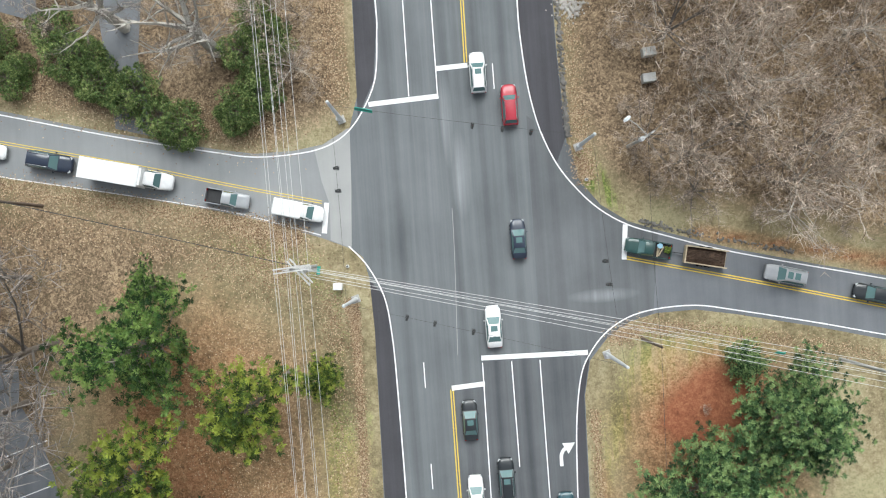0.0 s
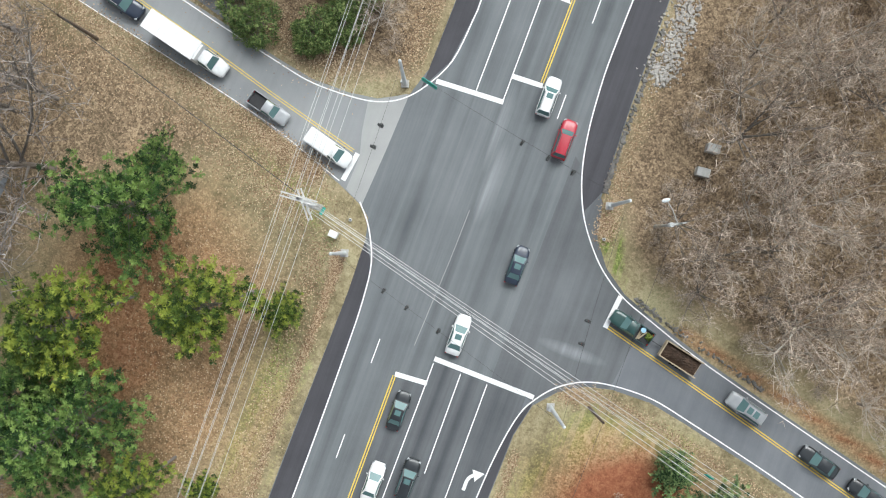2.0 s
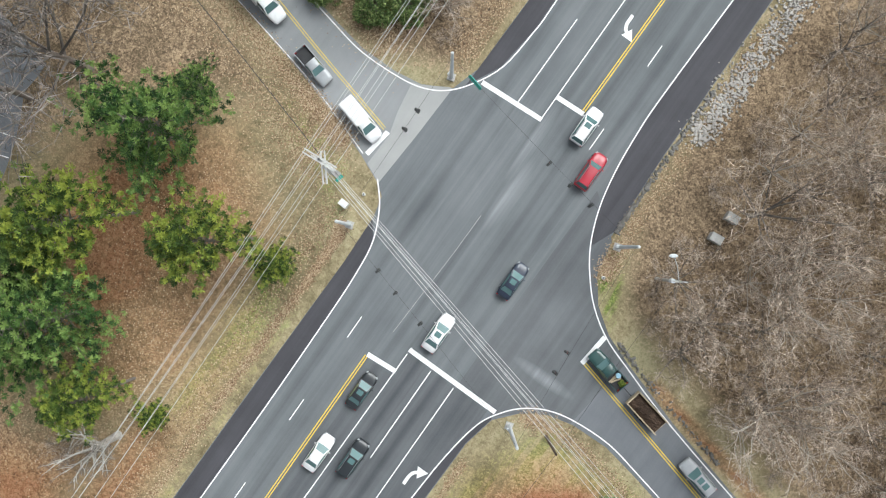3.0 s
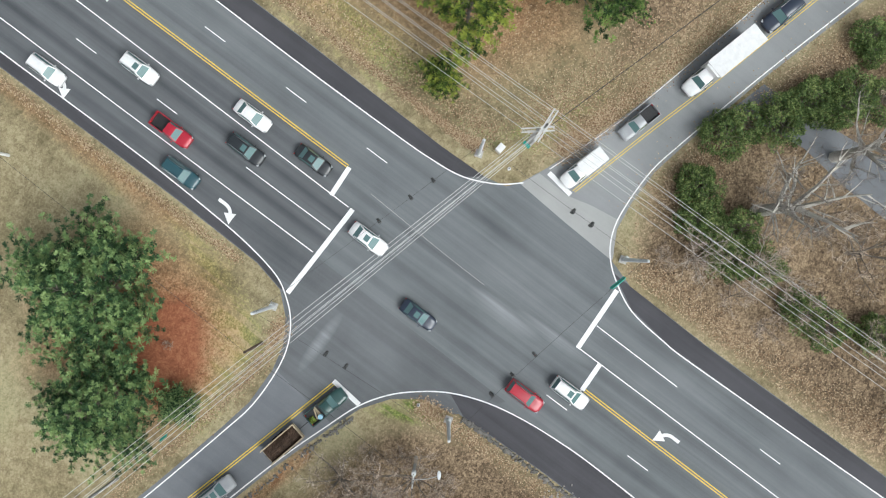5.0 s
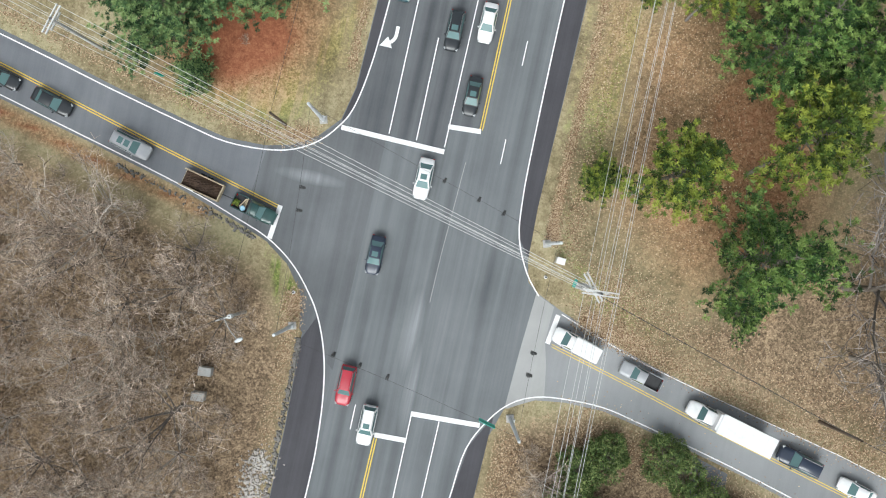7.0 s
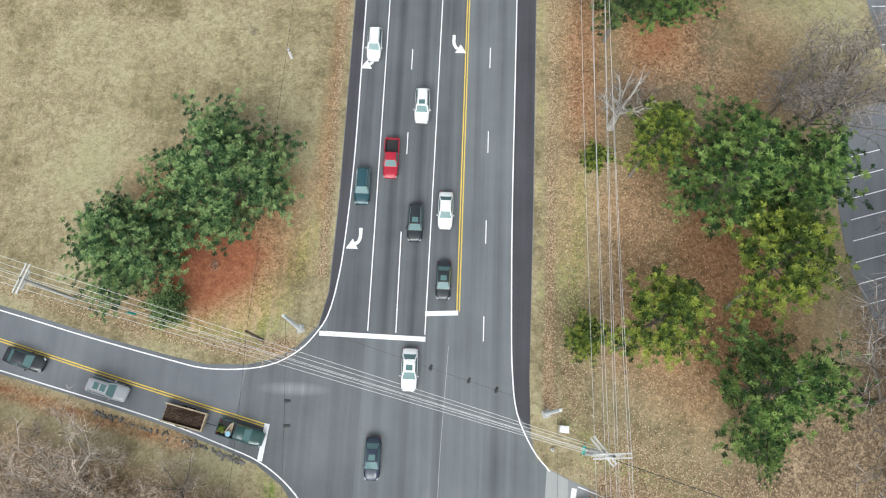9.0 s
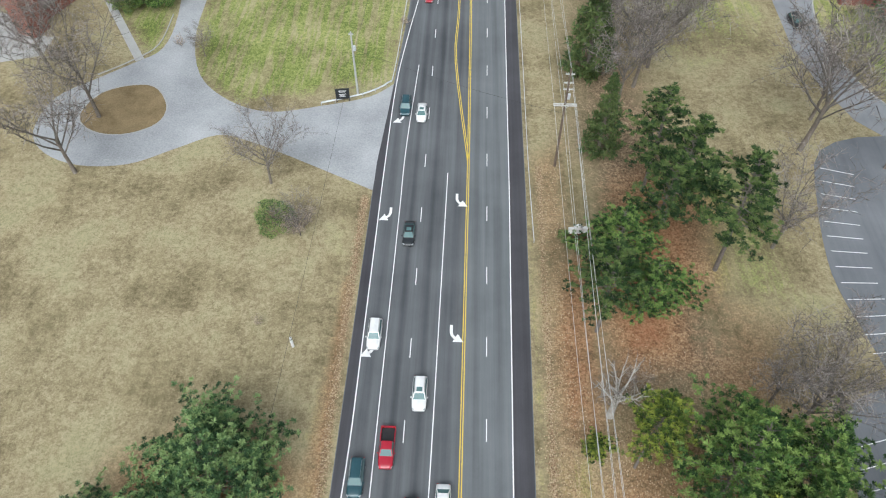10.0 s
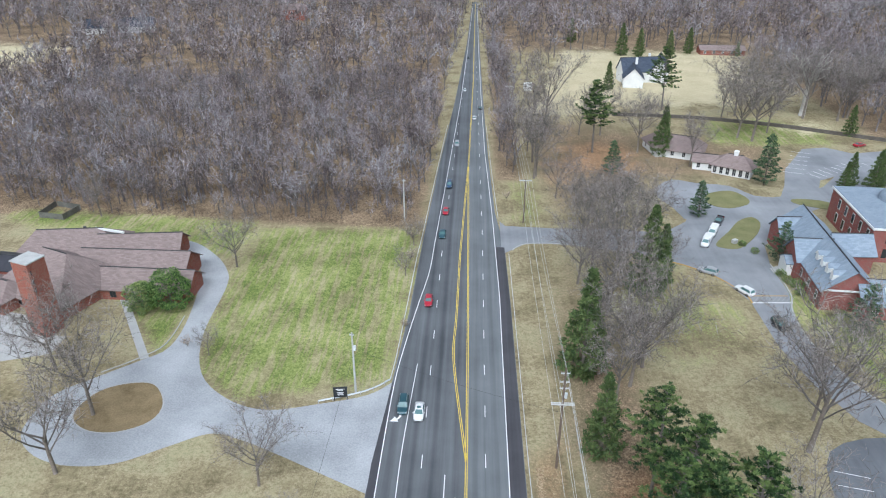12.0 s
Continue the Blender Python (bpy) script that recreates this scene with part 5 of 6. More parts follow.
# queue on the other side road
green = car("pickup_truck", "green", -24.5, 4.95, -14, "dark green pickup truck loaded with garden tools", "waiting queue", scale=0.97)
car("suv", "silver", -40.6, 9.3, -15, "silver people carrier with two roof windows waiting", "waiting queue", 2, 1.03)
car("sedan", "black", -51.0, 12.3, -15, "black car waiting in the queue", "waiting queue", scale=1.05)
car("sedan", "black", -57.7, 13.95, -15, "black car waiting in the queue", "waiting queue")
# turning lane and through lanes
car("sedan", "black", -1.9, 23.8, -90, "black car waiting in the turning lane", sunroof=1)
car("sedan", "white", -2.0, 32.8, -90, "white car waiting in the turning lane", scale=1.02)
car("sedan", "white", -5.5, 12.9, -90, "white car crossing the junction", sunroof=1, scale=1.05)
car("sedan", "navy", -9.2, 2.7, -90, "dark blue car with roof window crossing the junction", sunroof=1)
car("suv", "red", -9.3, -13.3, -90, "red car leaving the junction")
car("suv", "white", -5.8, -17.4, -90, "white car with roof rails leaving the junction", sunroof=1)
car("suv", "black", -5.7, 31.0, -90, "black estate car near the stop line", sunroof=1)
car("suv", "teal", -12.6, 35.6, -90, "dark teal estate car in the turning lane")
car("pickup_truck", "red", -9.2, 39.5, -90, "red pickup truck with black bed in its lane", scale=0.95)
car("suv", "white", -5.6, 47.0, -90, "white estate car driving in its lane", sunroof=1)
car("suv", "white", -12.4, 55.8, -90, "white estate car in the turning lane")
car("sedan", "black", -8.9, 74.1, -90, "black car driving in its lane", sunroof=1)
car("suv", "teal", -11.6, 103.9, -90, "pale green car entering the turning lane")
car("sedan", "white", -8.6, 102.3, -90, "white car with roof window driving", sunroof=1)
car("sedan", "red", -9.2, 140, -90, "red car driving in its lane")
car("sedan", "teal", -7.6, 174, -91, "green car driving in its lane")
car("sedan", "red", -7.3, 189, -91, "red car driving in its lane", scale=0.95)
car("suv", "blue", -7.0, 209, -91, "blue car driving in its lane", scale=0.95)
car("suv", "silver", -5.6, 248, -91, "grey car driving in its lane", scale=0.9)
car("sedan", "white", 0.6, 281, 90, "white car driving away on the far road", scale=0.8)
car("suv", "black", 2.9, 295, 90, "dark car driving away on the far road", scale=0.8)
car("sedan", "white", -3.9, 324, -90, "white car coming from the far road", scale=0.72)
car("sedan", "black", -3.1, 392, -90, "dark car coming from the far road", scale=0.65)
# at the brick school
car("van", "white", 61.9, 172.4, -118, "white van parked at the kerb", "parked cars", scale=1.0)
car("van", "white", 65.4, 178.6, -118, "white van parked at the kerb", "parked cars", scale=1.0)
car("pickup_truck", "black", 69.2, 185.8, -118, "black pickup truck parked behind the vans", "parked cars")
car("suv", "silver", 57.8, 156.6, 148, "silver car parked along the orange kerb", "parked cars")
car("suv", "white", 63.6, 147.6, 120, "white car parked at the crossing", "parked cars")
car("suv", "black", 66.2, 133.4, -82, "black car driving out on the drive", "parked cars")
car("sedan", "navy", 92.8, 190.2, 10, "dark blue car parked at the entrance", "parked cars")
car("sedan", "white", 152, 252, 0, "white car in the far parking lot", "parked cars")
car("sedan", "red", 140, 254, 20, "dark red car in the far parking lot", "parked cars")

# load of the green pickup
SOIL = grain_material("dark_mulch", (0.018, 0.012, 0.009), (0.10, 0.065, 0.045), 9, 1.2, bump=0.8)
TIMBER = grain_material("weathered_boards", (0.30, 0.24, 0.16), (0.55, 0.46, 0.33), 5, 0.8)
YELLOW_GREEN = leaf_material("cut_greenery", (0.08, 0.13, 0.02), (0.2, 0.27, 0.05), (0.4, 0.42, 0.1))
BLUE_PLASTIC = grain_material("pale_blue_plastic", (0.25, 0.45, 0.6), (0.4, 0.6, 0.72), 4, 1)
lp = lambda dx, dy, z, rz=0: pose(-24.5, 4.95, 0.05, 0, 0, -14) @ pose(dx, dy, z, 0, 0, rz)
rg = random.Random(4)
sh = Shape()
for _ in range(260):
    o = Vector((rg.uniform(-0.3, 0.3), rg.uniform(-0.35, 0.35), rg.uniform(0, 0.35)))
    ribbon(sh, o, o + rnd_dir(rg) * 0.22, 0.07, rg)
ob = part("cut_branch_heap", sh, YELLOW_GREEN)
ob.matrix_basis = lp(-2.3, -0.2, 0.7)
tagged(ob, "heap of yellow-green cuttings in the pickup bed", "plant waste")
sh = Shape()
sh.tube((0, 0, 0), (0, 0, 0.55), 0.26, 0.29, 14)
sh.tube((0, 0, 0.55), (0, 0, 0.57), 0.31, 0.31, 14)
ob = part("plastic_drum", sh, BLUE_PLASTIC)
ob.matrix_basis = lp(-1.25, -0.5, 0.67)
tagged(ob, "pale blue plastic drum in the pickup bed", "drum")
for k, (dx, dy, r0) in enumerate(((-1.3, 0.2, 80), (-1.15, 0.25, 95), (-1.55, 0.1, 70))):
    sh = Shape()
    sh.box((0, 0, 0.04), (1.3, 0.16, 0.05))
    sh.box((0, 0, 0.08), (1.24, 0.1, 0.03))
    ob = part("plank", sh, TIMBER)
    ob.matrix_basis = lp(dx, dy, 0.7 + 0.08 * k, r0)
    tagged(ob, "loose pale timber plank in the pickup bed", "plank", "planks in the bed")

# trailer with mulch
tr = thing("trailer", "open wooden trailer heaped with dark mulch behind the pickup", "trailer", "", pose(-31.2, 6.45, 0.05, 0, 0, -12.5))
for name, c, s in (("side_board", (0, 1.0, 1.0), (5.0, 0.1, 0.7)), ("side_board", (0, -1.0, 1.0), (5.0, 0.1, 0.7)), ("front_board", (2.5, 0, 1.0), (0.14, 2.1, 0.7)), ("floor_board", (0, 0, 0.62), (5.0, 1.95, 0.08))):
    sh = Shape()
    sh.box(c, s)
    if "side" in name:
        for k in range(6):
            sh.box((-2.4 + k * 0.96, c[1] * 1.06, 0.98), (0.09, 0.06, 0.75))
        sh.box((0, c[1], 1.37), (5.05, 0.14, 0.05))
    part(name, sh, TIMBER, tr)
sh = Shape()
rows = []
for i in range(25):
    rows.append([(-2.4 + 4.8 * i / 24, -0.92 + 1.84 * j / 12, 0.72 + 0.42 * math.sin(math.pi * i / 24) * math.sin(math.pi * j / 12) + rg.uniform(0, 0.16)) for j in range(13)])
sh.grid(rows)
part("mulch_load", sh, SOIL, tr)
sh = Shape()
sh.box((3.3, 0, 0.55), (1.7, 0.1, 0.1))
sh.box((0, 0, 0.55), (4.8, 1.2, 0.1))
part("tow_bar", sh, TRIM, tr)
for s in (-1, 1):
    wheel(tr, -0.5, s * 1.12, 0.36)
    wheel(tr, 0.4, s * 1.12, 0.36)

# ---- poles, wires, signals ----
STEEL = grain_material("galvanised_steel", (0.50, 0.53, 0.55), (0.72, 0.74, 0.75), 5, 0.5, 0.5, 0.1)
ARM_PALE = grain_material("bleached_crossarm_wood", (0.45, 0.45, 0.44), (0.72, 0.72, 0.70), 5, 0.5)
WOOD_POLE = grain_material("creosoted_pole", (0.09, 0.065, 0.05), (0.22, 0.17, 0.135), 6, 0.5)
GREY_POLE = grain_material("weathered_grey_pole", (0.32, 0.32, 0.31), (0.56, 0.56, 0.54), 6, 0.5)
WIRE = grain_material("aluminium_wire", (0.45, 0.45, 0.44), (0.66, 0.66, 0.64), 2, 0.1, 0.5, 0.2, 0)
CABLE = grain_material("black_cable", (0.03, 0.03, 0.03), (0.07, 0.07, 0.07), 2, 0.1, 0.6, 0, 0)
SIGN_GREEN = grain_material("green_sign_face", (0.02, 0.33, 0.26), (0.04, 0.45, 0.35), 4, 0.5, 0.4)
SIGNAL_YEL = grain_material("dark_signal_housing", (0.02, 0.022, 0.022), (0.05, 0.05, 0.05), 6, 0.5, 0.5)


def wire(a, b, sag, r=0.024, mat=None, label="thin power line between poles"):
    a, b = Vector(a), Vector(b)
    pts = []
    for i in range(13):
        t = i / 12
        p = a.lerp(b, t)
        p.z -= sag * 4 * t * (1 - t)
        pts.append(p)
    sh = Shape()
    sh.path(pts, r, 4)
    return tagged(part("wire", sh, mat or WIRE), label, "wire", "overhead wires")


strain = {"se": (10.9, -13.1, 10.3), "sw": (-17.2, -7.8, 9.4), "ne": (10.7, 8.5, 10.5), "nw": (-18.9, 17.3, 9.5)}
for k, (x, y, h) in strain.items():
    t = thing("signal_pole", "tapered galvanised steel signal pole on a concrete pad", "pole", "signal poles", pose(x, y, 0))
    sh = Shape()
    sh.path([(0, 0, 0.1), (0, 0, h * 0.5), (0, 0, h)], [0.27, 0.22, 0.17], 12)
    sh.tube((0, 0, h), (0, 0, h + 0.12), 0.19, 0.1, 12)
    part("shaft", sh, STEEL, t, smooth=True)
    sh = Shape()
    sh.box((0, 0, 0.08), (0.95, 0.95, 0.22), 0, 0.3, 0.96)
    part("footing", sh, CONCRETE, t)
    sh = Shape()
    sh.box((0.25, 0.1, 1.4), (0.3, 0.35, 0.7))
    part("control_box", sh, STEEL, t)
for a, b, xs in (("se", "sw", (-4.4, -7.7, -10.8)), ("ne", "nw", (4.3, 1.3, -2.9)), ("se", "ne", None), ("sw", "nw", None)):
    A, B = strain[a], strain[b]
    wire((A[0], A[1], 8.6), (B[0], B[1], 8.4), 0.9, 0.016, CABLE, "dark span wire that carries the signals")
    fr = [(x - A[0]) / (B[0] - A[0]) for x in xs] if xs else [((-6.5 if a == "se" else 5.9) - A[1]) / (B[1] - A[1]), ((-4.0 if a == "se" else 8.5) - A[1]) / (B[1] - A[1])]
    ang = math.degrees(math.atan2(B[1] - A[1], B[0] - A[0]))
    for f in fr:
        px, py = A[0] + (B[0] - A[0]) * f, A[1] + (B[1] - A[1]) * f
        zt = 8.5 - 0.9 * 4 * f * (1 - f)
        t = thing("traffic_signal", "dark hanging traffic signal with three lenses on a span wire", "traffic signal", "traffic signals", pose(px, py, zt - 1.55, 0, 0, ang))
        sh = Shape()
        sh.box((0, 0, 0.55), (0.36, 0.3, 1.1))
        sh.box((0, 0, 1.3), (0.05, 0.05, 0.5))
        part("housing", sh, SIGNAL_YEL, t)
        for i, (nm, c) in enumerate((("lens", (0.02, 0.12, 0.05)), ("lens", (0.2, 0.13, 0.01)), ("lens", (0.22, 0.01, 0.01)))):
            s2 = Shape()
            s2.tube((0, -0.15, 0.2 + 0.35 * i), (0, -0.19, 0.2 + 0.35 * i), 0.12, 0.11, 10)
            v = part(nm, s2, LAMP_RED if i == 2 else TRIM, t)
            s3 = Shape()
            s3.grid([[(0.14 * math.cos(q), -0.16, 0.2 + 0.35 * i + 0.14 * math.sin(q)) for q in np.linspace(0, math.pi, 6)], [(0.14 * math.cos(q), -0.42, 0.2 + 0.35 * i + 0.14 * math.sin(q)) for q in np.linspace(0, math.pi, 6)]])
            part("visor", s3, SIGNAL_YEL, t)

# street name boards hung from the span
for x, y, z, rz, L in ((7.4, -12.45, 7.88, -14, 2.0), (-35.1, 16.9, 9.75, -14, 1.0), (13.4, 4.6, 8.4, 80, 0.9)):
    t = thing("street_sign", "green street name board hung on a wire", "sign", "street signs", pose(x, y, z, 25, 0, rz))
    sh = Shape()
    sh.box((0, 0, 0), (L, 0.04, 0.5))
    sh.box((0, 0, 0.3), (L * 0.9, 0.06, 0.05))
    part("board", sh, SIGN_GREEN, t)
    sh = Shape()
    sh.box((0, -0.025, 0), (L * 0.7, 0.012, 0.16))
    part("lettering_bar", sh, WHITE_PAINT, t)


def utility_pole(x, y, h, arms, label, rz=0.0, mat=None, lamp=False):
    t = thing("utility_pole", label, "pole", "utility poles", pose(x, y, 0, 0, 0, rz))
    sh = Shape()
    sh.path([(0, 0, -0.2), (0, 0, h * 0.55), (0, 0, h)], [0.23, 0.19, 0.14], 9)
    part("shaft", sh, mat or WOOD_POLE, t, smooth=True)
    for z, w, dbl in arms:
        sh = Shape()
        for s in ((-1, 1) if dbl else (0,)):
            sh.box((0, s * 0.2, z), (w, 0.15, 0.15))
        for s in (-1, 1):
            sh.tube((s * w * 0.3, 0, z), (0, 0, z - 0.7), 0.025, sides=4)
        c = part("crossarm", sh, ARM_PALE, t)
        for k in (-0.46, -0.2, 0.2, 0.46):
            s2 = Shape()
            s2.tube((k * w, 0, z + 0.06), (k * w, 0, z + 0.3), 0.06, 0.04, 6)
            part("insulator", s2, RIM, c)
    if lamp:
        s2 = Shape()
        s2.tube((0.35, 0, h * 0.72), (0.35, 0, h * 0.72 + 0.9), 0.26, 0.26, 10)
        part("transformer", s2, STEEL, t)
    return t


utility_pole(15.2, 4.2, 14.2, [(13.6, 3.8, True), (12.4, 2.4, False), (10.2, 2.6, False)], "tall wooden power pole with double crossarms and transformer", 4, GREY_POLE, True)
ob = utility_pole(15.3, 4.6, 9.5, [(9.2, 3.6, True), (8.3, 2.2, False)], "short braced wooden pole beside the power pole", -50, GREY_POLE)
utility_pole(14.55, 90.4, 20.0, [(19.0, 1.4, False), (17.4, 1.4, False), (16.2, 1.4, False), (13.2, 3.6, True)], "tall wooden power pole with three short arms and a double crossarm", 0, WOOD_POLE, True)
utility_pole(14.6, 183.3, 13.2, [(12.7, 3.4, True)], "wooden power pole with a double crossarm", 0, WOOD_POLE)
utility_pole(14.2, 285, 13, [(12.4, 3.0, False)], "far wooden power pole beside the road", 0, WOOD_POLE)
utility_pole(17.5, -88, 15, [(14.2, 3.8, True)], "tall wooden power pole with crossarm", 0, WOOD_POLE)
utility_pole(-46.8, 19.9, 11.5, [(11.2, 3.4, True), (10.4, 2.2, False)], "wooden power pole with double crossarm beside the side road", -105, GREY_POLE)
utility_pole(-23.2, -7.4, 9.0, [(8.6, 1.6, False)], "grey pole with lamp arm at the wood's edge", 30, GREY_POLE, True)
utility_pole(-23.3, 15.75, 7.5, [], "slim dark pole at the corner", 0, WOOD_POLE)
utility_pole(-20.8, 107.8, 13.4, [(12.9, 0.8, False)], "grey wooden pole beside the black sign", 0, GREY_POLE, True)
utility_pole(-18.7, 183.5, 12.4, [(11.9, 1.0, False)], "grey wooden pole at the woods' edge", 0, GREY_POLE)
utility_pole(47.5, -5.4, 8.6, [], "wooden cable pole on the brown bank", 0, WOOD_POLE)
heights = [(-1.75, 13.9), (-0.8, 13.9), (-0.1, 12.6), (0.45, 13.9), (0.95, 10.6), (1.45, 13.9), (1.75, 13.9)]
for i, (dx, z) in enumerate(heights):
    zn = (13.4, 16.4, 13.4, 19.2, 17.6, 13.4, 16.4)[i]
    dn = (-1.7, -0.6, -0.5, 0.2, 0.7, 1.7, 0.7)[i]
    wire((15.2 + dx, 4.2, z), (14.55 + dn, 90.4, zn), 1.6)
    wire((15.2 + dx, 4.2, z), (17.5 + dx, -88, 14.4), 1.6)
    if i < 5:
        wire((14.55 + dn, 90.4, zn), (14.6 + (-1.6, -0.6, 0, 0.6, 1.6)[i], 183.3, 12.9), 1.4)
        wire((14.6 + (-1.6, -0.6, 0, 0.6, 1.6)[i], 183.3, 12.9), (14.2 + (-1.4, -0.6, 0, 0.6, 1.4)[i], 285, 12.6), 1.5)
for dy, z0, z1 in ((-0.9, 12.2, 11.3), (-0.35, 11.6, 11.3), (0.1, 10.4, 10.6), (0.3, 10.0, 10.4), (0.8, 12.4, 11.3), (1.4, 12.6, 11.4)):
    wire((15.0, 4.2 + dy * 0.4, z0), (-46.8 + dy * 0.25, 19.9 + dy * 1.1, z1), 1.0)
    wire((-46.8 + dy * 0.25, 19.9 + dy * 1.1, z1), (-120, 41 + dy, z1), 1.0)
for z in (8.2, 7.7):
    wire((15.2, 4.2, z), (47.5, -5.4, z), 0.5, 0.03, CABLE, "sagging dark cable along the side road")
    wire((47.5, -5.4, z), (110, -22, z), 0.6, 0.03, CABLE, "sagging dark cable along the side road")
for a, b in (((-23.2, -7.4, 8.4), (-23.3, 15.75, 7.3)), ((-23.3, 15.75, 7.3), (-20.8, 107.8, 8.5)), ((-20.8, 107.8, 8.5), (-18.7, 183.5, 9)), ((-20.8, 107.8, 10), (14.55, 90.4, 11.5))):
    wire(a, b, 0.8, 0.02, CABLE, "thin dark cable strung between poles")
sh = Shape()
sh.path([(-23.2, -7.4, 8.2), (-22.0, -8.6, 8.6), (-21.2, -9.2, 8.6)], 0.05, 6)
lampt = tagged(part("lamp_arm", sh, GREY_POLE), "grey bracket arm on the pole", "bracket")
lamp_t = thing("street_lamp", "grey street lamp head on a bracket arm", "street lamp", "", pose(-21.0, -9.3, 8.5, 0, 0, 35))
sh = Shape()
loft(sh, [(-0.45, 0.1, 0, 0.14), (-0.2, 0.2, -0.03, 0.22), (0.2, 0.22, -0.03, 0.2), (0.45, 0.1, 0, 0.1)], 0.08)
part("housing", sh, STEEL, lamp_t)
sh = Shape()
sh.box((0.05, 0, -0.05), (0.5, 0.3, 0.06))
part("lens", sh, LAMP_CLEAR, lamp_t)


def cabinet(x, y, rz, s, label, col):
    t = thing("utility_cabinet", label, "cabinet", "utility cabinets", pose(x, y, 0.02, 0, 0, rz))
    sh = Shape()
    sh.box((0, 0, s[2] / 2), s)
    sh.box((0, 0, s[2] + 0.03), (s[0] * 1.06, s[1] * 1.06, 0.06), 0, 0, 0.94)
    b = part("body", sh, col, t)
    for k in (-1, 1):
        d = Shape()
        d.box((k * s[0] * 0.24, -s[1] / 2 - 0.012, s[2] * 0.5), (s[0] * 0.44, 0.02, s[2] * 0.85))
        part("door", d, col, t)
    return t


cabinet(12.6, 6.8, -5, (1.0, 0.75, 1.4), "pale metal signal control cabinet on the grass", PAINTS["white"])
cabinet(-26.3, -18.4, 5, (1.5, 1.0, 1.0), "faded grey-green metal cabinet in the wood", GREY_POLE)
cabinet(-26.1, -15.3, 5, (1.5, 1.0, 1.0), "faded grey-green metal cabinet in the wood", GREY_POLE)
cabinet(69.5, 173.2, 30, (1.3, 1.0, 1.1), "green metal cabinet on the grass island", GREY_POLE)
for x, y, h, lab in ((-23.5, 53.8, 2.4, "short thick white marker post in the dry grass"), (-17.9, -3.8, 0.5, "small white marker block near the kerb"), (11.4, 4.5, 0.4, "small white marker block near the kerb")):
    t = thing("marker_post", lab, "post", "marker posts", pose(x, y, 0))
    sh = Shape()
    sh.path([(0, 0, 0), (0, 0, h * 0.9), (0, 0, h)], [0.2, 0.19, 0.12], 10)
    part("post", sh, WHITE_PAINT, t)
    sh = Shape()
    sh.tube((0, 0, h * 0.8), (0, 0, h * 0.88), 0.205, sides=10)
    part("band", sh, TRIM, t)


def guardrail(pts, label):
    t = thing("guardrail", label, "guardrail", "guardrails")
    ln = spline(pts, 6)
    sh = Shape()
    rows = []
    for dz, off in ((0.42, 0.0), (0.5, 0.06), (0.57, 0.0), (0.64, 0.06), (0.74, 0.0)):
        rows.append([(p.x, p.y, dz) for p in offset_line(ln, off)])
    sh.grid(rows)
    rows2 = [[(p.x, p.y, 0.74) for p in offset_line(ln, 0.0)], [(p.x, p.y, 0.74) for p in offset_line(ln, 0.09)]]
    sh.grid(rows2)
    part("rail", sh, STEEL, t)
    post = Shape()
    post.box((0, 0, 0.32), (0.12, 0.12, 0.7))
    pm = post.mesh("post", GREY_POLE)
    acc = 0.0
    for a, b in zip(ln[:-1], ln[1:]):
        d = (b - a).length
        while acc < d:
            p = a.lerp(b, acc / d)
            o = part("post", pm, None, t)
            o.matrix_basis = pose(p.x, p.y, 0)
            acc += 2.6
        acc -= d
    return t


guardrail([(10.4, 73.6), (10.1, 90), (10.0, 120), (9.8, 164)], "galvanised steel guardrail along the road")
guardrail([(-27.1, 104.4), (-19.6, 107.3), (-15.4, 110.6), (-14.5, 114), (-13.9, 135), (-13.4, 160), (-12.9, 173), (-11.6, 215), (-9.8, 270)], "galvanised guardrail curving into the drive")
guardrail([(7.6, 186), (6.6, 215), (5.2, 270)], "galvanised guardrail along the far road")

# signs
BLACK_SIGN = grain_material("black_sign_board", (0.012, 0.014, 0.016), (0.03, 0.033, 0.036), 5, 0.5, 0.5)
BRICK_PLAIN = grain_material("dark_red_brickwork", (0.10, 0.035, 0.028), (0.20, 0.07, 0.05), 6, 0.6)
t = thing("notice_board", "black notice board on two posts beside the drive", "sign", "", pose(-23.2, 105.6, 0, 0, 0, 8))
for s in (-1, 1):
    sh = Shape()
    sh.box((s * 1.15, 0, 1.1), (0.14, 0.14, 2.3))
    part("post", sh, TRIM, t)
sh = Shape()
sh.box((0, 0, 1.75), (2.5, 0.16, 2.1))
sh.box((0, 0, 2.86), (2.6, 0.22, 0.1))
b = part("board", sh, BLACK_SIGN, t)
for z, w in ((2.5, 1.5), (2.25, 1.0), (1.75, 1.3), (1.5, 0.9), (1.25, 1.1)):
    sh = Shape()
    sh.box((0, -0.09, z), (w, 0.02, 0.11))
    part("lettering_bar", sh, WHITE_PAINT, b)
t = thing("entrance_sign", "white sign with arched top on a dark brick base", "sign", "", pose(16.9, 74.6, 0, 0, 0, 6))
sh = Shape()
sh.box((0, 0, 0.75), (3.6, 0.8, 1.5))
sh.box((0, 0, 1.53), (3.8, 0.95, 0.1))
part("brick_base", sh, BRICK_PLAIN, t)
sh = Shape()
sh.box((0, 0, 2.1), (2.9, 0.5, 1.05))
sh.tube((0, -0.25, 2.62), (0, 0.25, 2.62), 0.65, sides=18)
part("panel", sh, PAINTS["white"], t)
for z in (2.35, 2.05, 1.8):
    sh = Shape()
    sh.box((0, -0.26, z), (1.9, 0.02, 0.12))
    part("lettering_bar", sh, GREY_POLE, t)

# ---- buildings ----


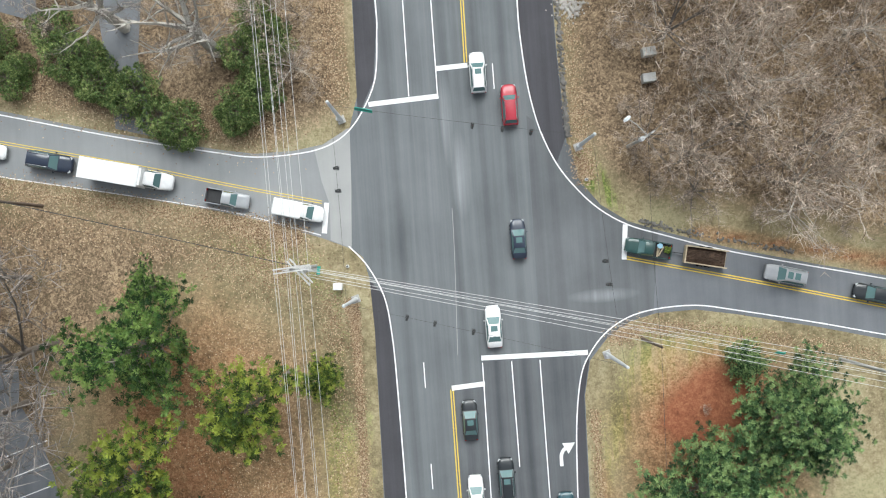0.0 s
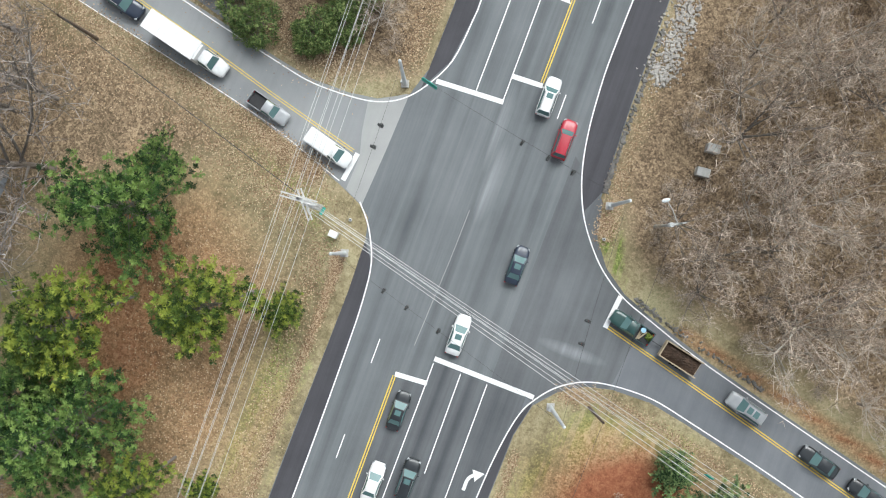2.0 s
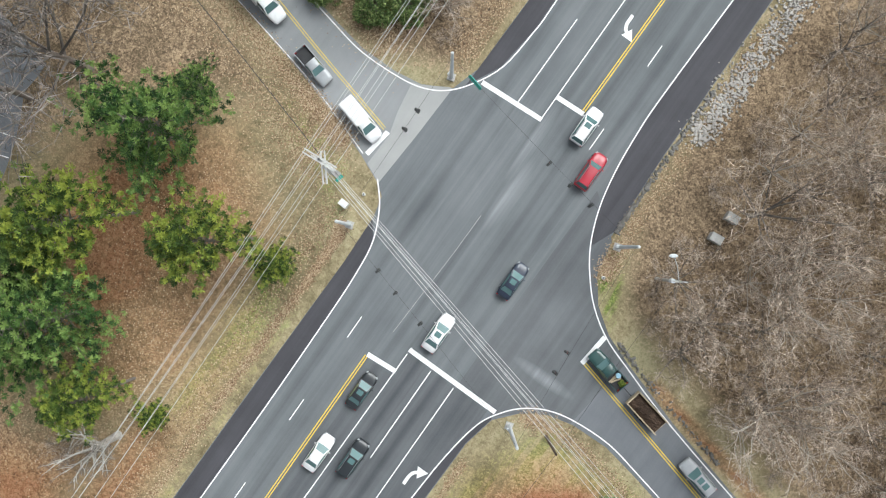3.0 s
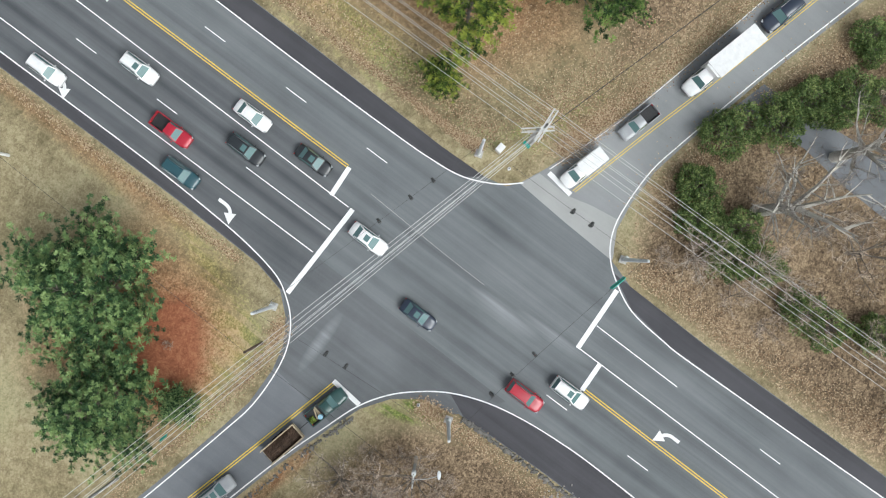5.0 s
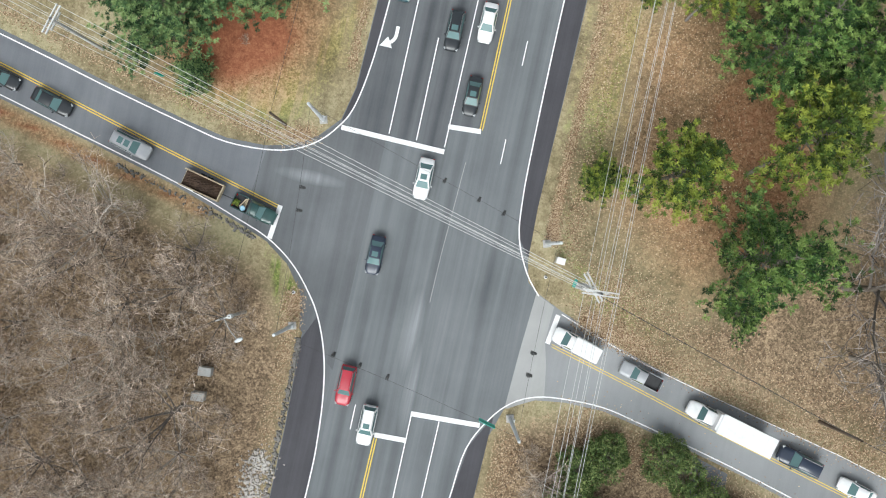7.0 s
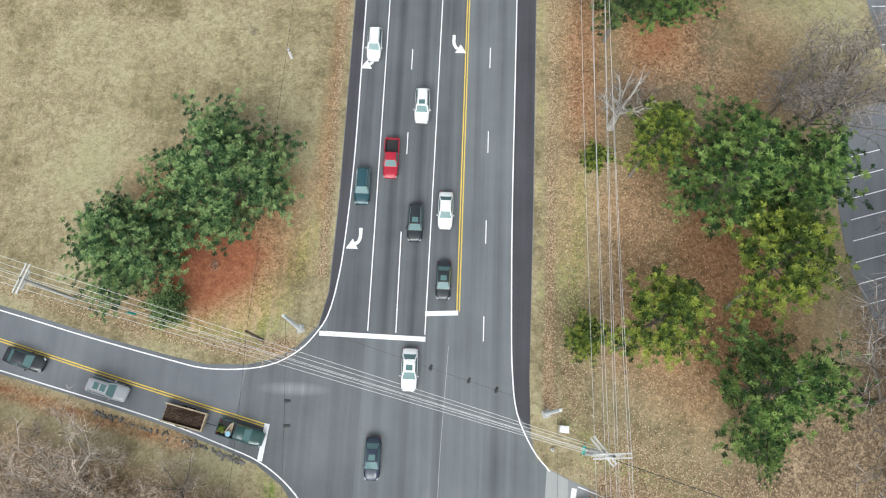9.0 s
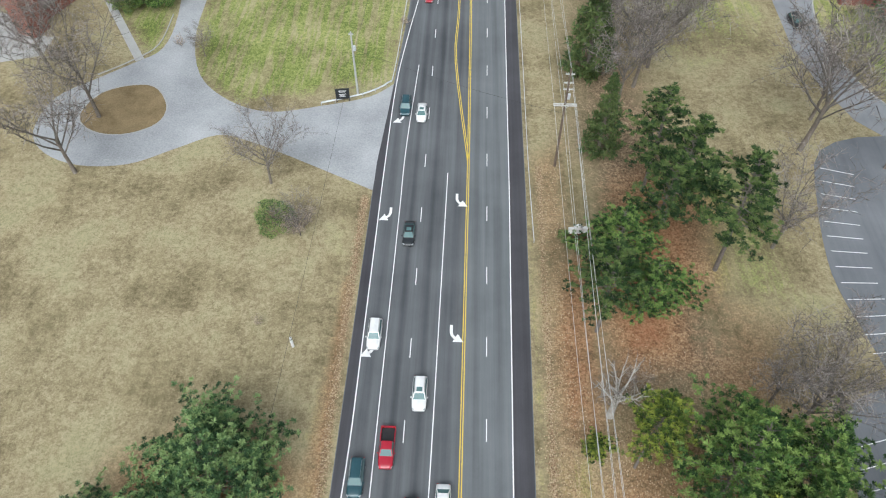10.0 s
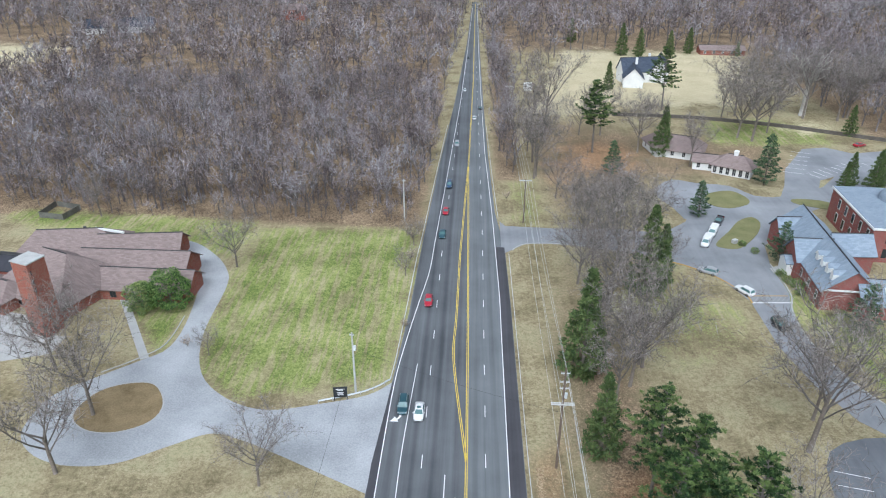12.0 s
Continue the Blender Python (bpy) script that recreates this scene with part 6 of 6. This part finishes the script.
def brick_material(name, c1, c2, mortar):
    m, nt, b, co = base_material(name, 0.9)
    br = nt.nodes.new("ShaderNodeTexBrick")
    br.inputs["Color1"].default_value, br.inputs["Color2"].default_value, br.inputs["Mortar"].default_value = (*c1, 1), (*c2, 1), (*mortar, 1)
    br.inputs["Scale"].default_value = 1.0
    br.inputs["Brick Width"].default_value, br.inputs["Row Height"].default_value, br.inputs["Mortar Size"].default_value = 0.22, 0.075, 0.008
    mp = nt.nodes.new("ShaderNodeMapping")
    mp.inputs["Rotation"].default_value = (radians(90), 0, radians(35))
    nt.links.new(co, mp.inputs["Vector"])
    nt.links.new(mp.outputs[0], br.inputs["Vector"])
    n = noise_tex(nt, co, 0.8, 5, 0.7)
    nt.links.new(mixc(nt, maths(nt, "MULTIPLY", n, 0.7), br.outputs["Color"], (0.10, 0.04, 0.03)), b.inputs["Base Color"])
    bumped(nt, b, n, 0.2)
    return m


BRICK = brick_material("red_brick", (0.44, 0.13, 0.085), (0.33, 0.10, 0.07), (0.38, 0.29, 0.24))
BRICK_E = brick_material("school_red_brick", (0.42, 0.12, 0.10), (0.30, 0.09, 0.075), (0.32, 0.27, 0.25))


def shingle_material(name, dark, light):
    m, nt, b, co = base_material(name, 0.9)
    br = nt.nodes.new("ShaderNodeTexBrick")
    br.inputs["Color1"].default_value, br.inputs["Color2"].default_value = (*dark, 1), (*light, 1)
    br.inputs["Mortar"].default_value = (*(c * 0.6 for c in dark), 1)
    br.inputs["Scale"].default_value = 1.0
    br.inputs["Brick Width"].default_value, br.inputs["Row Height"].default_value, br.inputs["Mortar Size"].default_value = 0.9, 0.3, 0.012
    nt.links.new(co, br.inputs["Vector"])
    n = noise_tex(nt, co, 0.35, 5, 0.7)
    nt.links.new(mixc(nt, maths(nt, "MULTIPLY", n, 0.5), br.outputs["Color"], tuple(c * 1.25 for c in light)), b.inputs["Base Color"])
    return m


SHINGLE = shingle_material("brown_shingles", (0.17, 0.13, 0.12), (0.26, 0.205, 0.19))
SLATE = shingle_material("blue_grey_slate", (0.17, 0.21, 0.255), (0.26, 0.305, 0.36))
SLATE_DARK = shingle_material("dark_slate", (0.04, 0.05, 0.075), (0.075, 0.09, 0.12))
WHITE_WALL = grain_material("white_painted_boards", (0.62, 0.62, 0.60), (0.8, 0.8, 0.78), 3, 0.4)
DARK_METAL = grain_material("dark_metal_roof", (0.02, 0.02, 0.028), (0.05, 0.05, 0.06), 3, 0.5, 0.45)
WINDOW_DARK = base_material("dark_window_glass", 0.05)[0]
WINDOW_DARK.node_tree.nodes["Principled BSDF"].inputs["Base Color"].default_value = (0.03, 0.035, 0.04, 1)


def wing(t, p0, p1, width, eave, ridge, wall_mat, roof_mat, over=0.5, windows=0, hip=0.0, sides=(1, -1), win=(1.0, 1.5), wz=None, frame_mat=None, ends=(True, True)):
    """A gabled or hipped block from p0 to p1: walls, roof of real thickness with eaves, windows with frames."""
    a, b = Vector((*p0, 0)), Vector((*p1, 0))
    d = (b - a).normalized()
    n = Vector((-d.y, d.x, 0))
    L, h = (b - a).length, width / 2
    up = Vector((0, 0, 1))

    def P(s, o, z):
        return a + d * s + n * o + up * z

    w = Shape()
    low = [P(0, -h, 0), P(L, -h, 0), P(L, h, 0), P(0, h, 0)]
    top = [P(0, -h, eave), P(L, -h, eave), P(L, h, eave), P(0, h, eave)]
    w.grid([low, top], 0, True)
    if not hip:
        w.poly([P(0, h, eave), P(0, -h, eave), P(0, 0, ridge - 0.05)])
        w.poly([P(L, -h, eave), P(L, h, eave), P(L, 0, ridge - 0.05)])
    wl = part("wall", w, wall_mat, t)
    slope = (ridge - eave) / h
    for s in (1, -1):
        r = Shape()
        e0, e1 = (-over, L + over)
        q = [P(e0, s * (h + over), eave - over * slope), P(e1, s * (h + over), eave - over * slope), P(e1 - hip - (over if hip else 0), 0, ridge), P(e0 + hip + (over if hip else 0), 0, ridge)]
        th = up * 0.18
        r.poly([v + th for v in (q if s < 0 else q[::-1])])
        r.poly([v for v in (q[::-1] if s < 0 else q)])
        r.grid([q, [v + th for v in q]], 0, True)
        part("roof", r, roof_mat, t)
    cap = Shape()
    cap.path([P(hip if hip else -over, 0, ridge + 0.2), P(L - hip if hip else L + over, 0, ridge + 0.2)], [0.16, 0.16], 5)
    part("ridge_cap", cap, roof_mat if roof_mat is WHITE_WALL else TRIM, t)
    if hip:
        for s, e in ((0, -1), (L, 1)):
            r = Shape()
            q = [P(s + e * over, -(h + over), eave - over * slope), P(s + e * over, h + over, eave - over * slope), P(s - e * hip, 0, ridge)]
            th = up * 0.18
            r.poly([v + th for v in (q if e > 0 else q[::-1])])
            r.grid([q, [v + th for v in q]], 0, True)
            part("roof", r, roof_mat, t)
    z0 = wz if wz is not None else eave * 0.3
    fm = frame_mat or WHITE_WALL

    def window(c, along_v, out):
        f, g = Shape(), Shape()
        ww, wh = win
        ang = math.atan2(along_v.y, along_v.x)
        f.box(c + out * 0.03 + up * (wh / 2), (ww + 0.24, 0.12, wh + 0.24), 0, ang)
        fo = part("window", f, fm, t)
        g.box(c + out * 0.085 + up * (wh / 2), (ww, 0.05, wh), 0, ang)
        part("pane", g, WINDOW_DARK, fo)
        bars = Shape()
        bars.box(c + out * 0.115 + up * (wh / 2), (0.05, 0.02, wh), 0, ang)
        bars.box(c + out * 0.115 + up * (wh / 2), (ww, 0.02, 0.05), 0, ang)
        part("glazing_bar", bars, fm, fo)

    for k in range(windows):
        for s in sides:
            window(P(L * (k + 0.5) / windows, s * h, z0), d, n * s)
    return wl


def cap_box(t, name, c, s, mat, rz=0.0, parent=None):
    sh = Shape()
    sh.box(c, s, 0, rz)
    return part(name, sh, mat, parent or t)


# brick building with saw-tooth gables
bw = thing("brick_building", "low red brick building with broad brown shingle roofs and a tower", "building")
wing(bw, (-92, 157.5), (-72.5, 159.5), 10, 3.2, 6.6, BRICK, SHINGLE, 0.6, 3, 0, (-1,), (1.0, 1.2))
wing(bw, (-92, 149.5), (-66.5, 149.0), 11, 3.2, 6.9, BRICK, SHINGLE, 0.6, 2, 0, (-1,), (1.0, 1.2))
wing(bw, (-88, 142.5), (-63, 141.6), 8.5, 3.0, 6.0, BRICK, SHINGLE, 0.6, 5, 0, (-1,), (1.2, 1.5), 0.8, TRIM)
wing(bw, (-112, 157), (-88, 160), 13, 3.2, 7.4, BRICK, SHINGLE, 0.7, 4, 4.0, (1,))
wing(bw, (-104, 146), (-84, 137.5), 19, 3.4, 10.2, BRICK, SHINGLE, 0.8, 4, 7.0, (-1,), (2.0, 1.8), 0.9, TRIM)
wing(bw, (-112, 139), (-100, 134.5), 9, 3.2, 5.6, BRICK, SHINGLE, 0.6, 2, 2.5, (-1,))
wing(bw, (-118, 148), (-104, 146), 8, 4.4, 6.0, BRICK, DARK_METAL, 0.4, 0, 2.5)
sh = Shape()
sh.box((-88.8, 125.2, 8.6), (4.4, 4.2, 17.2), 0, -0.35)
tw = part("tower", sh, BRICK, bw)
cap_box(bw, "tower_cap", (-88.8, 125.2, 17.3), (4.7, 4.5, 0.25), GREY_POLE, -0.35, tw)
for k in range(3):
    for j in range(2):
        dx, dy = math.cos(-0.35), math.sin(-0.35)
        cx, cy = -88.8 + (j - 0.5) * 1.5 * dx - 2.1 * -dy * -1, 125.2 + (j - 0.5) * 1.5 * dy - 2.1 * dx
        cap_box(bw, "slot_window", (cx, cy, 15.2 - 1.9 * k), (0.5, 0.12, 1.1), WINDOW_DARK, -0.35, tw)
cap_box(bw, "chimney", (-90, 158.6, 7.3), (8.5, 0.5, 0.5), WHITE_WALL, -0.25)
for x, y, z in ((-97, 160, 7.2), (-103, 158, 6.8), (-76, 151, 5.9), (-74, 160.5, 6.0), (-70, 143, 5.4)):
    cap_box(bw, "roof_vent", (x, y, z), (0.6, 0.5, 0.7), TRIM)
patio = slab([(-110, 134), (-94, 130), (-90.5, 124), (-84, 123), (-84, 117), (-96, 113), (-112, 118)], 0.05, 0.1)
tagged(part("patio", patio, CONCRETE), "pale concrete patio by the brick tower", "patio", kind="structure")

# wooden enclosure on the far lawn
FENCE_WOOD = grain_material("dark_weathered_boards", (0.085, 0.082, 0.07), (0.19, 0.185, 0.165), 4, 0.6)
t = thing("fence", "weathered dark grey board enclosure on the green lawn", "fence")
cn = [(-122, 180.5), (-114.5, 179.2), (-113, 186), (-121.5, 188.5)]
for i in range(4):
    (x0, y0), (x1, y1) = cn[i], cn[(i + 1) % 4]
    L, ang = math.hypot(x1 - x0, y1 - y0), math.atan2(y1 - y0, x1 - x0)
    for k in range(int(L / 0.5)):
        f = (k + 0.5) * 0.5 / L
        cap_box(t, "board", (x0 + (x1 - x0) * f, y0 + (y1 - y0) * f, 0.85 + 0.05 * (k % 3)), (0.47, 0.05, 1.7), FENCE_WOOD, ang)
    cap_box(t, "fence_post", (x0, y0, 0.95), (0.16, 0.16, 1.9), FENCE_WOOD)

# red brick school
be = thing("school_building", "red brick school with blue-grey slate roofs and white dormers", "building")
wing(be, (83.4, 140.6), (86.4, 176), 12.0, 5.2, 10.0, BRICK_E, SLATE, 0.6, 7, 0, (1, -1), (1.1, 1.8), 1.6)
wing(be, (85, 141.6), (122, 137.6), 9.6, 4.4, 7.8, BRICK_E, SLATE, 0.6, 7, 0, (1, -1), (1.1, 1.8), 1.4)
wing(be, (77.6, 158.5), (86, 158.2), 8.0, 5.2, 9.0, BRICK_E, SLATE, 0.5, 1, 0, (1, -1))
wing(be, (78.6, 171.5), (87, 171.5), 7.0, 5.2, 8.6, BRICK_E, SLATE, 0.5, 1, 0, (1, -1))
wing(be, (88, 162), (97, 162), 8.0, 5.2, 8.8, BRICK_E, SLATE, 0.5, 0)
for y in (142.8, 145.9, 149.0, 152.1):
    x = 80.6 + 0.085 * (y - 142)
    w = Shape()
    w.box((x - 0.1, y, 7.6), (2.3, 1.25, 1.6))
    w.poly([(x - 1.4, y - 0.9, 8.25), (x - 1.4, y + 0.9, 8.25), (x - 1.4, y, 9.28)][::-1])
    for s in (-1, 1):
        w.box((x - 0.9, y + s * 0.8, 8.22), (1.2, 0.14, 0.2))
    d = part("dormer", w, WHITE_WALL, be)
    r = Shape()
    for s in (-1, 1):
        r.poly([(x - 1.35, y + s * 0.85, 8.3), (x + 2.2, y + s * 0.85, 8.3), (x + 2.2, y, 9.2), (x - 1.35, y, 9.2)][:: s])
        r.poly([(x - 1.35, y + s * 0.85, 8.18), (x + 2.2, y + s * 0.85, 8.18), (x + 2.2, y, 9.08), (x - 1.35, y, 9.08)][:: -s])
    part("dormer_roof", r, SLATE, d)
    cap_box(be, "pane", (x - 1.12, y, 7.6), (0.06, 0.75, 1.0), WINDOW_DARK, 0, d)
for x, y in ((90, 138.6), (93.5, 138.2), (98, 137.7)):
    cap_box(be, "dormer", (x, y, 6.0), (1.4, 1.8, 1.7), WHITE_WALL, -0.11)
cap_box(be, "gable_trim", (83.4, 140.2, 5.3), (12.0, 0.25, 0.35), WHITE_WALL, -0.08)
pb = Shape()
pb.box((112, 177, 4.5), (24, 27, 9.0), 0, -0.08)
part("wall", pb, BRICK_E, be)
cap_box(be, "cornice", (112, 177, 9.1), (24.8, 27.8, 0.5), WHITE_WALL, -0.08)
cap_box(be, "roof", (112, 177, 9.4), (24.2, 27.2, 0.25), SLATE, -0.08)
dome = Shape()
dome.path([(113, 182, 9.4), (113, 182, 11), (113, 182, 12.2), (113, 182, 12.9)], [4.2, 4.1, 3.0, 0.3], 24)
part("dome", dome, SLATE, be, smooth=True)
for k in range(5):
    for z in (1.2, 5.2):
        cx, cy = 99.93 + 0.08 * (167 + 4.6 * k - 177), 167 + 4.6 * k
        wn_ = cap_box(be, "window", (cx, cy, z + 1.3), (0.14, 1.5, 2.8), WHITE_WALL, -0.08)
        cap_box(be, "pane", (cx - 0.06, cy, z + 1.3), (0.1, 1.2, 2.5), WINDOW_DARK, -0.08, wn_)
for k in range(4):
    for z in (1.2, 5.2):
        cx, cy = 103 + 5 * k, 164.25 - 0.08 * (103 + 5 * k - 112)
        wn_ = cap_box(be, "window", (cx, cy - 0.7, z + 1.3), (1.6, 0.14, 2.8), WHITE_WALL, -0.08)
        cap_box(be, "pane", (cx, cy - 0.76, z + 1.3), (1.3, 0.1, 2.5), WINDOW_DARK, -0.08, wn_)
for s in (-1, 1):
    sh = Shape()
    sh.tube((76.6, 158.4 + s * 1.6, 0), (76.6, 158.4 + s * 1.6, 3.2), 0.18, 0.15, 10)
    part("porch_column", sh, WHITE_WALL, be)
wing(be, (76.0, 158.4), (78.5, 158.4), 4.2, 3.3, 4.6, WHITE_WALL, SLATE, 0.3)
for k in range(5):
    cap_box(be, "step", (75.4 - 0.35 * k, 158.4, 0.75 - 0.16 * k), (0.36, 2.6, 0.16), CONCRETE)

# houses beyond
hw = thing("white_house", "white house with steep dark slate roofs in a pale field", "house")
wing(hw, (74, 333), (76, 347), 9, 4.5, 9, WHITE_WALL, SLATE_DARK, 0.5, 2)
wing(hw, (70, 346), (92, 350), 9, 5.5, 11, WHITE_WALL, SLATE_DARK, 0.5, 4)
wing(hw, (88, 343), (92, 360), 8, 5.5, 11, WHITE_WALL, SLATE_DARK, 0.5, 2)
for x, y in ((84, 350), (76, 340)):
    cap_box(hw, "chimney", (x, y, 11), (1.0, 0.8, 3), WHITE_WALL)
pv = thing("pavilion", "low glazed pavilion with hipped grey roof and white cupola", "building")
wing(pv, (80.5, 228.5), (91, 222.5), 8, 3.3, 6.0, WHITE_WALL, SHINGLE, 0.8, 6, 3.5, (1, -1), (1.0, 2.2), 0.4)
sh = Shape()
sh.box((85.8, 225.5, 6.6), (1.3, 1.3, 1.4), 0, -0.5)
sh.box((85.8, 225.5, 7.5), (1.6, 1.6, 0.5), 0, -0.5, 0.1)
part("cupola", sh, WHITE_WALL, pv)
wing(pv, (74, 231), (81, 229), 6, 2.8, 4.6, WHITE_WALL, SHINGLE, 0.5, 2)
hg = thing("grey_house", "house with broad grey-brown shingle roof behind bare trees", "house")
wing(hg, (66, 246), (80, 240), 11, 3.0, 6.5, WHITE_WALL, SHINGLE, 0.7, 4, 3)
wing(hg, (68, 240), (66, 252), 9, 3.0, 6.0, WHITE_WALL, SHINGLE, 0.7, 2, 2)
sd = thing("garden_shed", "small white garden shed with pale roof", "shed")
wing(sd, (23.2, 327), (26.4, 327.6), 3, 2.1, 3.2, WHITE_WALL, WHITE_WALL, 0.25, 1, 0, (-1,), (0.6, 0.8))
rh = thing("ranch_house", "long low brick house at the woods' edge", "house")
wing(rh, (126, 412), (150, 411), 9, 2.8, 4.6, BRICK, SHINGLE, 0.6, 5)
fb = thing("brick_house", "tall brick house far beyond the woods", "house")
wing(fb, (-136, 512), (-118, 512), 10, 7, 10.5, BRICK, SHINGLE, 0.5, 5, 0, (-1,), (1.2, 2.0), 4)
f2 = thing("white_house", "pale steep-gabled house far beyond the woods", "house")
wing(f2, (-226, 458), (-206, 464), 10, 4, 8.5, WHITE_WALL, SLATE_DARK, 0.5, 3)
f3 = thing("white_house", "pale steep-gabled house far beyond the woods", "house")
wing(f3, (-245, 452), (-234, 455), 9, 4, 8.5, WHITE_WALL, SLATE_DARK, 0.5, 2)

# kerbs, islands and crossing of the school drive
KERB_YEL = grain_material("orange_painted_kerb", (0.42, 0.25, 0.07), (0.58, 0.37, 0.13), 5, 0.5)


def kerb_line(name, pts, mat, label, w=0.28, h=0.14):
    ln = spline(pts, 5)
    a, b = offset_line(ln, w / 2), offset_line(ln, -w / 2)
    sh = Shape()
    sh.grid([[(p.x, p.y, -0.02) for p in b], [(p.x, p.y, h) for p in b], [(p.x, p.y, h) for p in a], [(p.x, p.y, -0.02) for p in a]])
    return tagged(part(name, sh, mat), label, "kerb", kind="structure")


kerb_line("boundary_wall", [(57, 288), (75, 287), (92, 284.4), (108, 280), (124, 274), (152, 260), (190, 244)], grain_material("dark_field_stone", (0.05, 0.045, 0.04), (0.17, 0.15, 0.13), 3, 0.4), "low dark field stone wall across the grounds", 0.7, 1.3)
kerb_line("kerb", [(48, 163.3), (54, 159.8), (60, 153.8), (63.6, 146.5), (63.9, 143)], KERB_YEL, "orange painted kerb along the lawn")
kerb_line("kerb", [(74.7, 162), (74.2, 148), (71.7, 140), (70.7, 128), (74.2, 112), (84.2, 98)], CONCRETE, "pale concrete kerb along the drive")
kerb_line("kerb", [(10.6, 166.3), (14.4, 170.2), (23.4, 170.6), (36, 167.8)], CONCRETE, "pale concrete kerb at the drive mouth")
kerb_line("kerb", [(-62.2, 132), (-62.2, 121.4), (-66, 116), (-71, 111.5)], CONCRETE, "pale concrete kerb along the loop drive", 0.2)
LAWN = grain_material("short_winter_lawn", (0.12, 0.13, 0.05), (0.26, 0.24, 0.12), 4, 0.2)
for pts, lab in (([(64.6, 172.6), (70.4, 180.4), (75, 187), (79.6, 190), (80.8, 186.3), (77.5, 179), (70.5, 170.6), (66, 170.2)], "grass island in the school drive"),
                 ([(70.5, 199), (71.6, 206), (79.5, 209.4), (83, 204.4), (82, 199.4), (75.2, 196)], "grass island near the pavilion"),
                 ([(96.5, 200), (96.5, 203.6), (104.3, 203), (108.6, 198.2), (104.6, 196.4)], "grass strip beside the entrance")):
    tagged(part("island", slab(spline(pts, 4, True), 0.14, 0.14), LAWN), lab, "island", kind="structure")
for k in range(2):
    sh = Shape()
    stripe(sh, [Vector((64.0, 146.2 - 3.0 * k, 0)), Vector((73.2, 146.6 - 3.0 * k, 0))], 0.3, 0.06)
    tagged(part("crossing_line", sh, KERB_YEL if k == 0 else WHITE_PAINT), "painted line of the foot crossing", "road marking", kind="structure")
sh = Shape()
for k in range(9):
    stripe(sh, [Vector((64.3 + k, 143.4, 0)), Vector((66.4 + k, 146.0, 0))], 0.1, 0.06)
tagged(part("crossing_bars", sh, CONCRETE), "white slanted bars of the foot crossing", "road marking", kind="structure")
turn = slab(spline([(57, 210), (64, 218), (71, 215.5), (80.7, 213.5), (86, 206), (92, 204), (86, 194), (74, 192), (62, 186), (59, 196), (56.5, 203)], 3, True), 0.05, 0.1)
tagged(part("driveway", turn, ASPHALT_DRIVE), "asphalt turning loop in front of the pavilion", "driveway", kind="structure")
lot2 = slab([(93, 204), (98.5, 215), (104, 229), (118, 250), (127, 252), (134, 246), (150, 250), (168, 246), (150, 236), (127, 229), (111.5, 219.5), (108, 212.3), (114, 206), (126, 206), (124, 201), (110, 204), (100, 204)], 0.055, 0.1)
tagged(part("parking_lot", lot2, ASPHALT_DRIVE), "far grey parking lot with white bays", "parking lot", kind="structure")
sh = Shape()
for k in range(9):
    if k < 6:
        stripe(sh, [Vector((102.6 + 2.1 * k, 227 + 4.0 * k, 0)), Vector((108.6 + 2.1 * k, 225 + 4.0 * k, 0))], 0.16, 0.062)
    stripe(sh, [Vector((112.5 + 2.6 * k, 221.5 + 1.6 * k, 0)), Vector((109.8 + 2.6 * k, 226 + 1.6 * k, 0))], 0.16, 0.062)
tagged(part("bay_lines", sh, WHITE_PAINT), "white painted parking bay lines", "road marking", kind="structure")
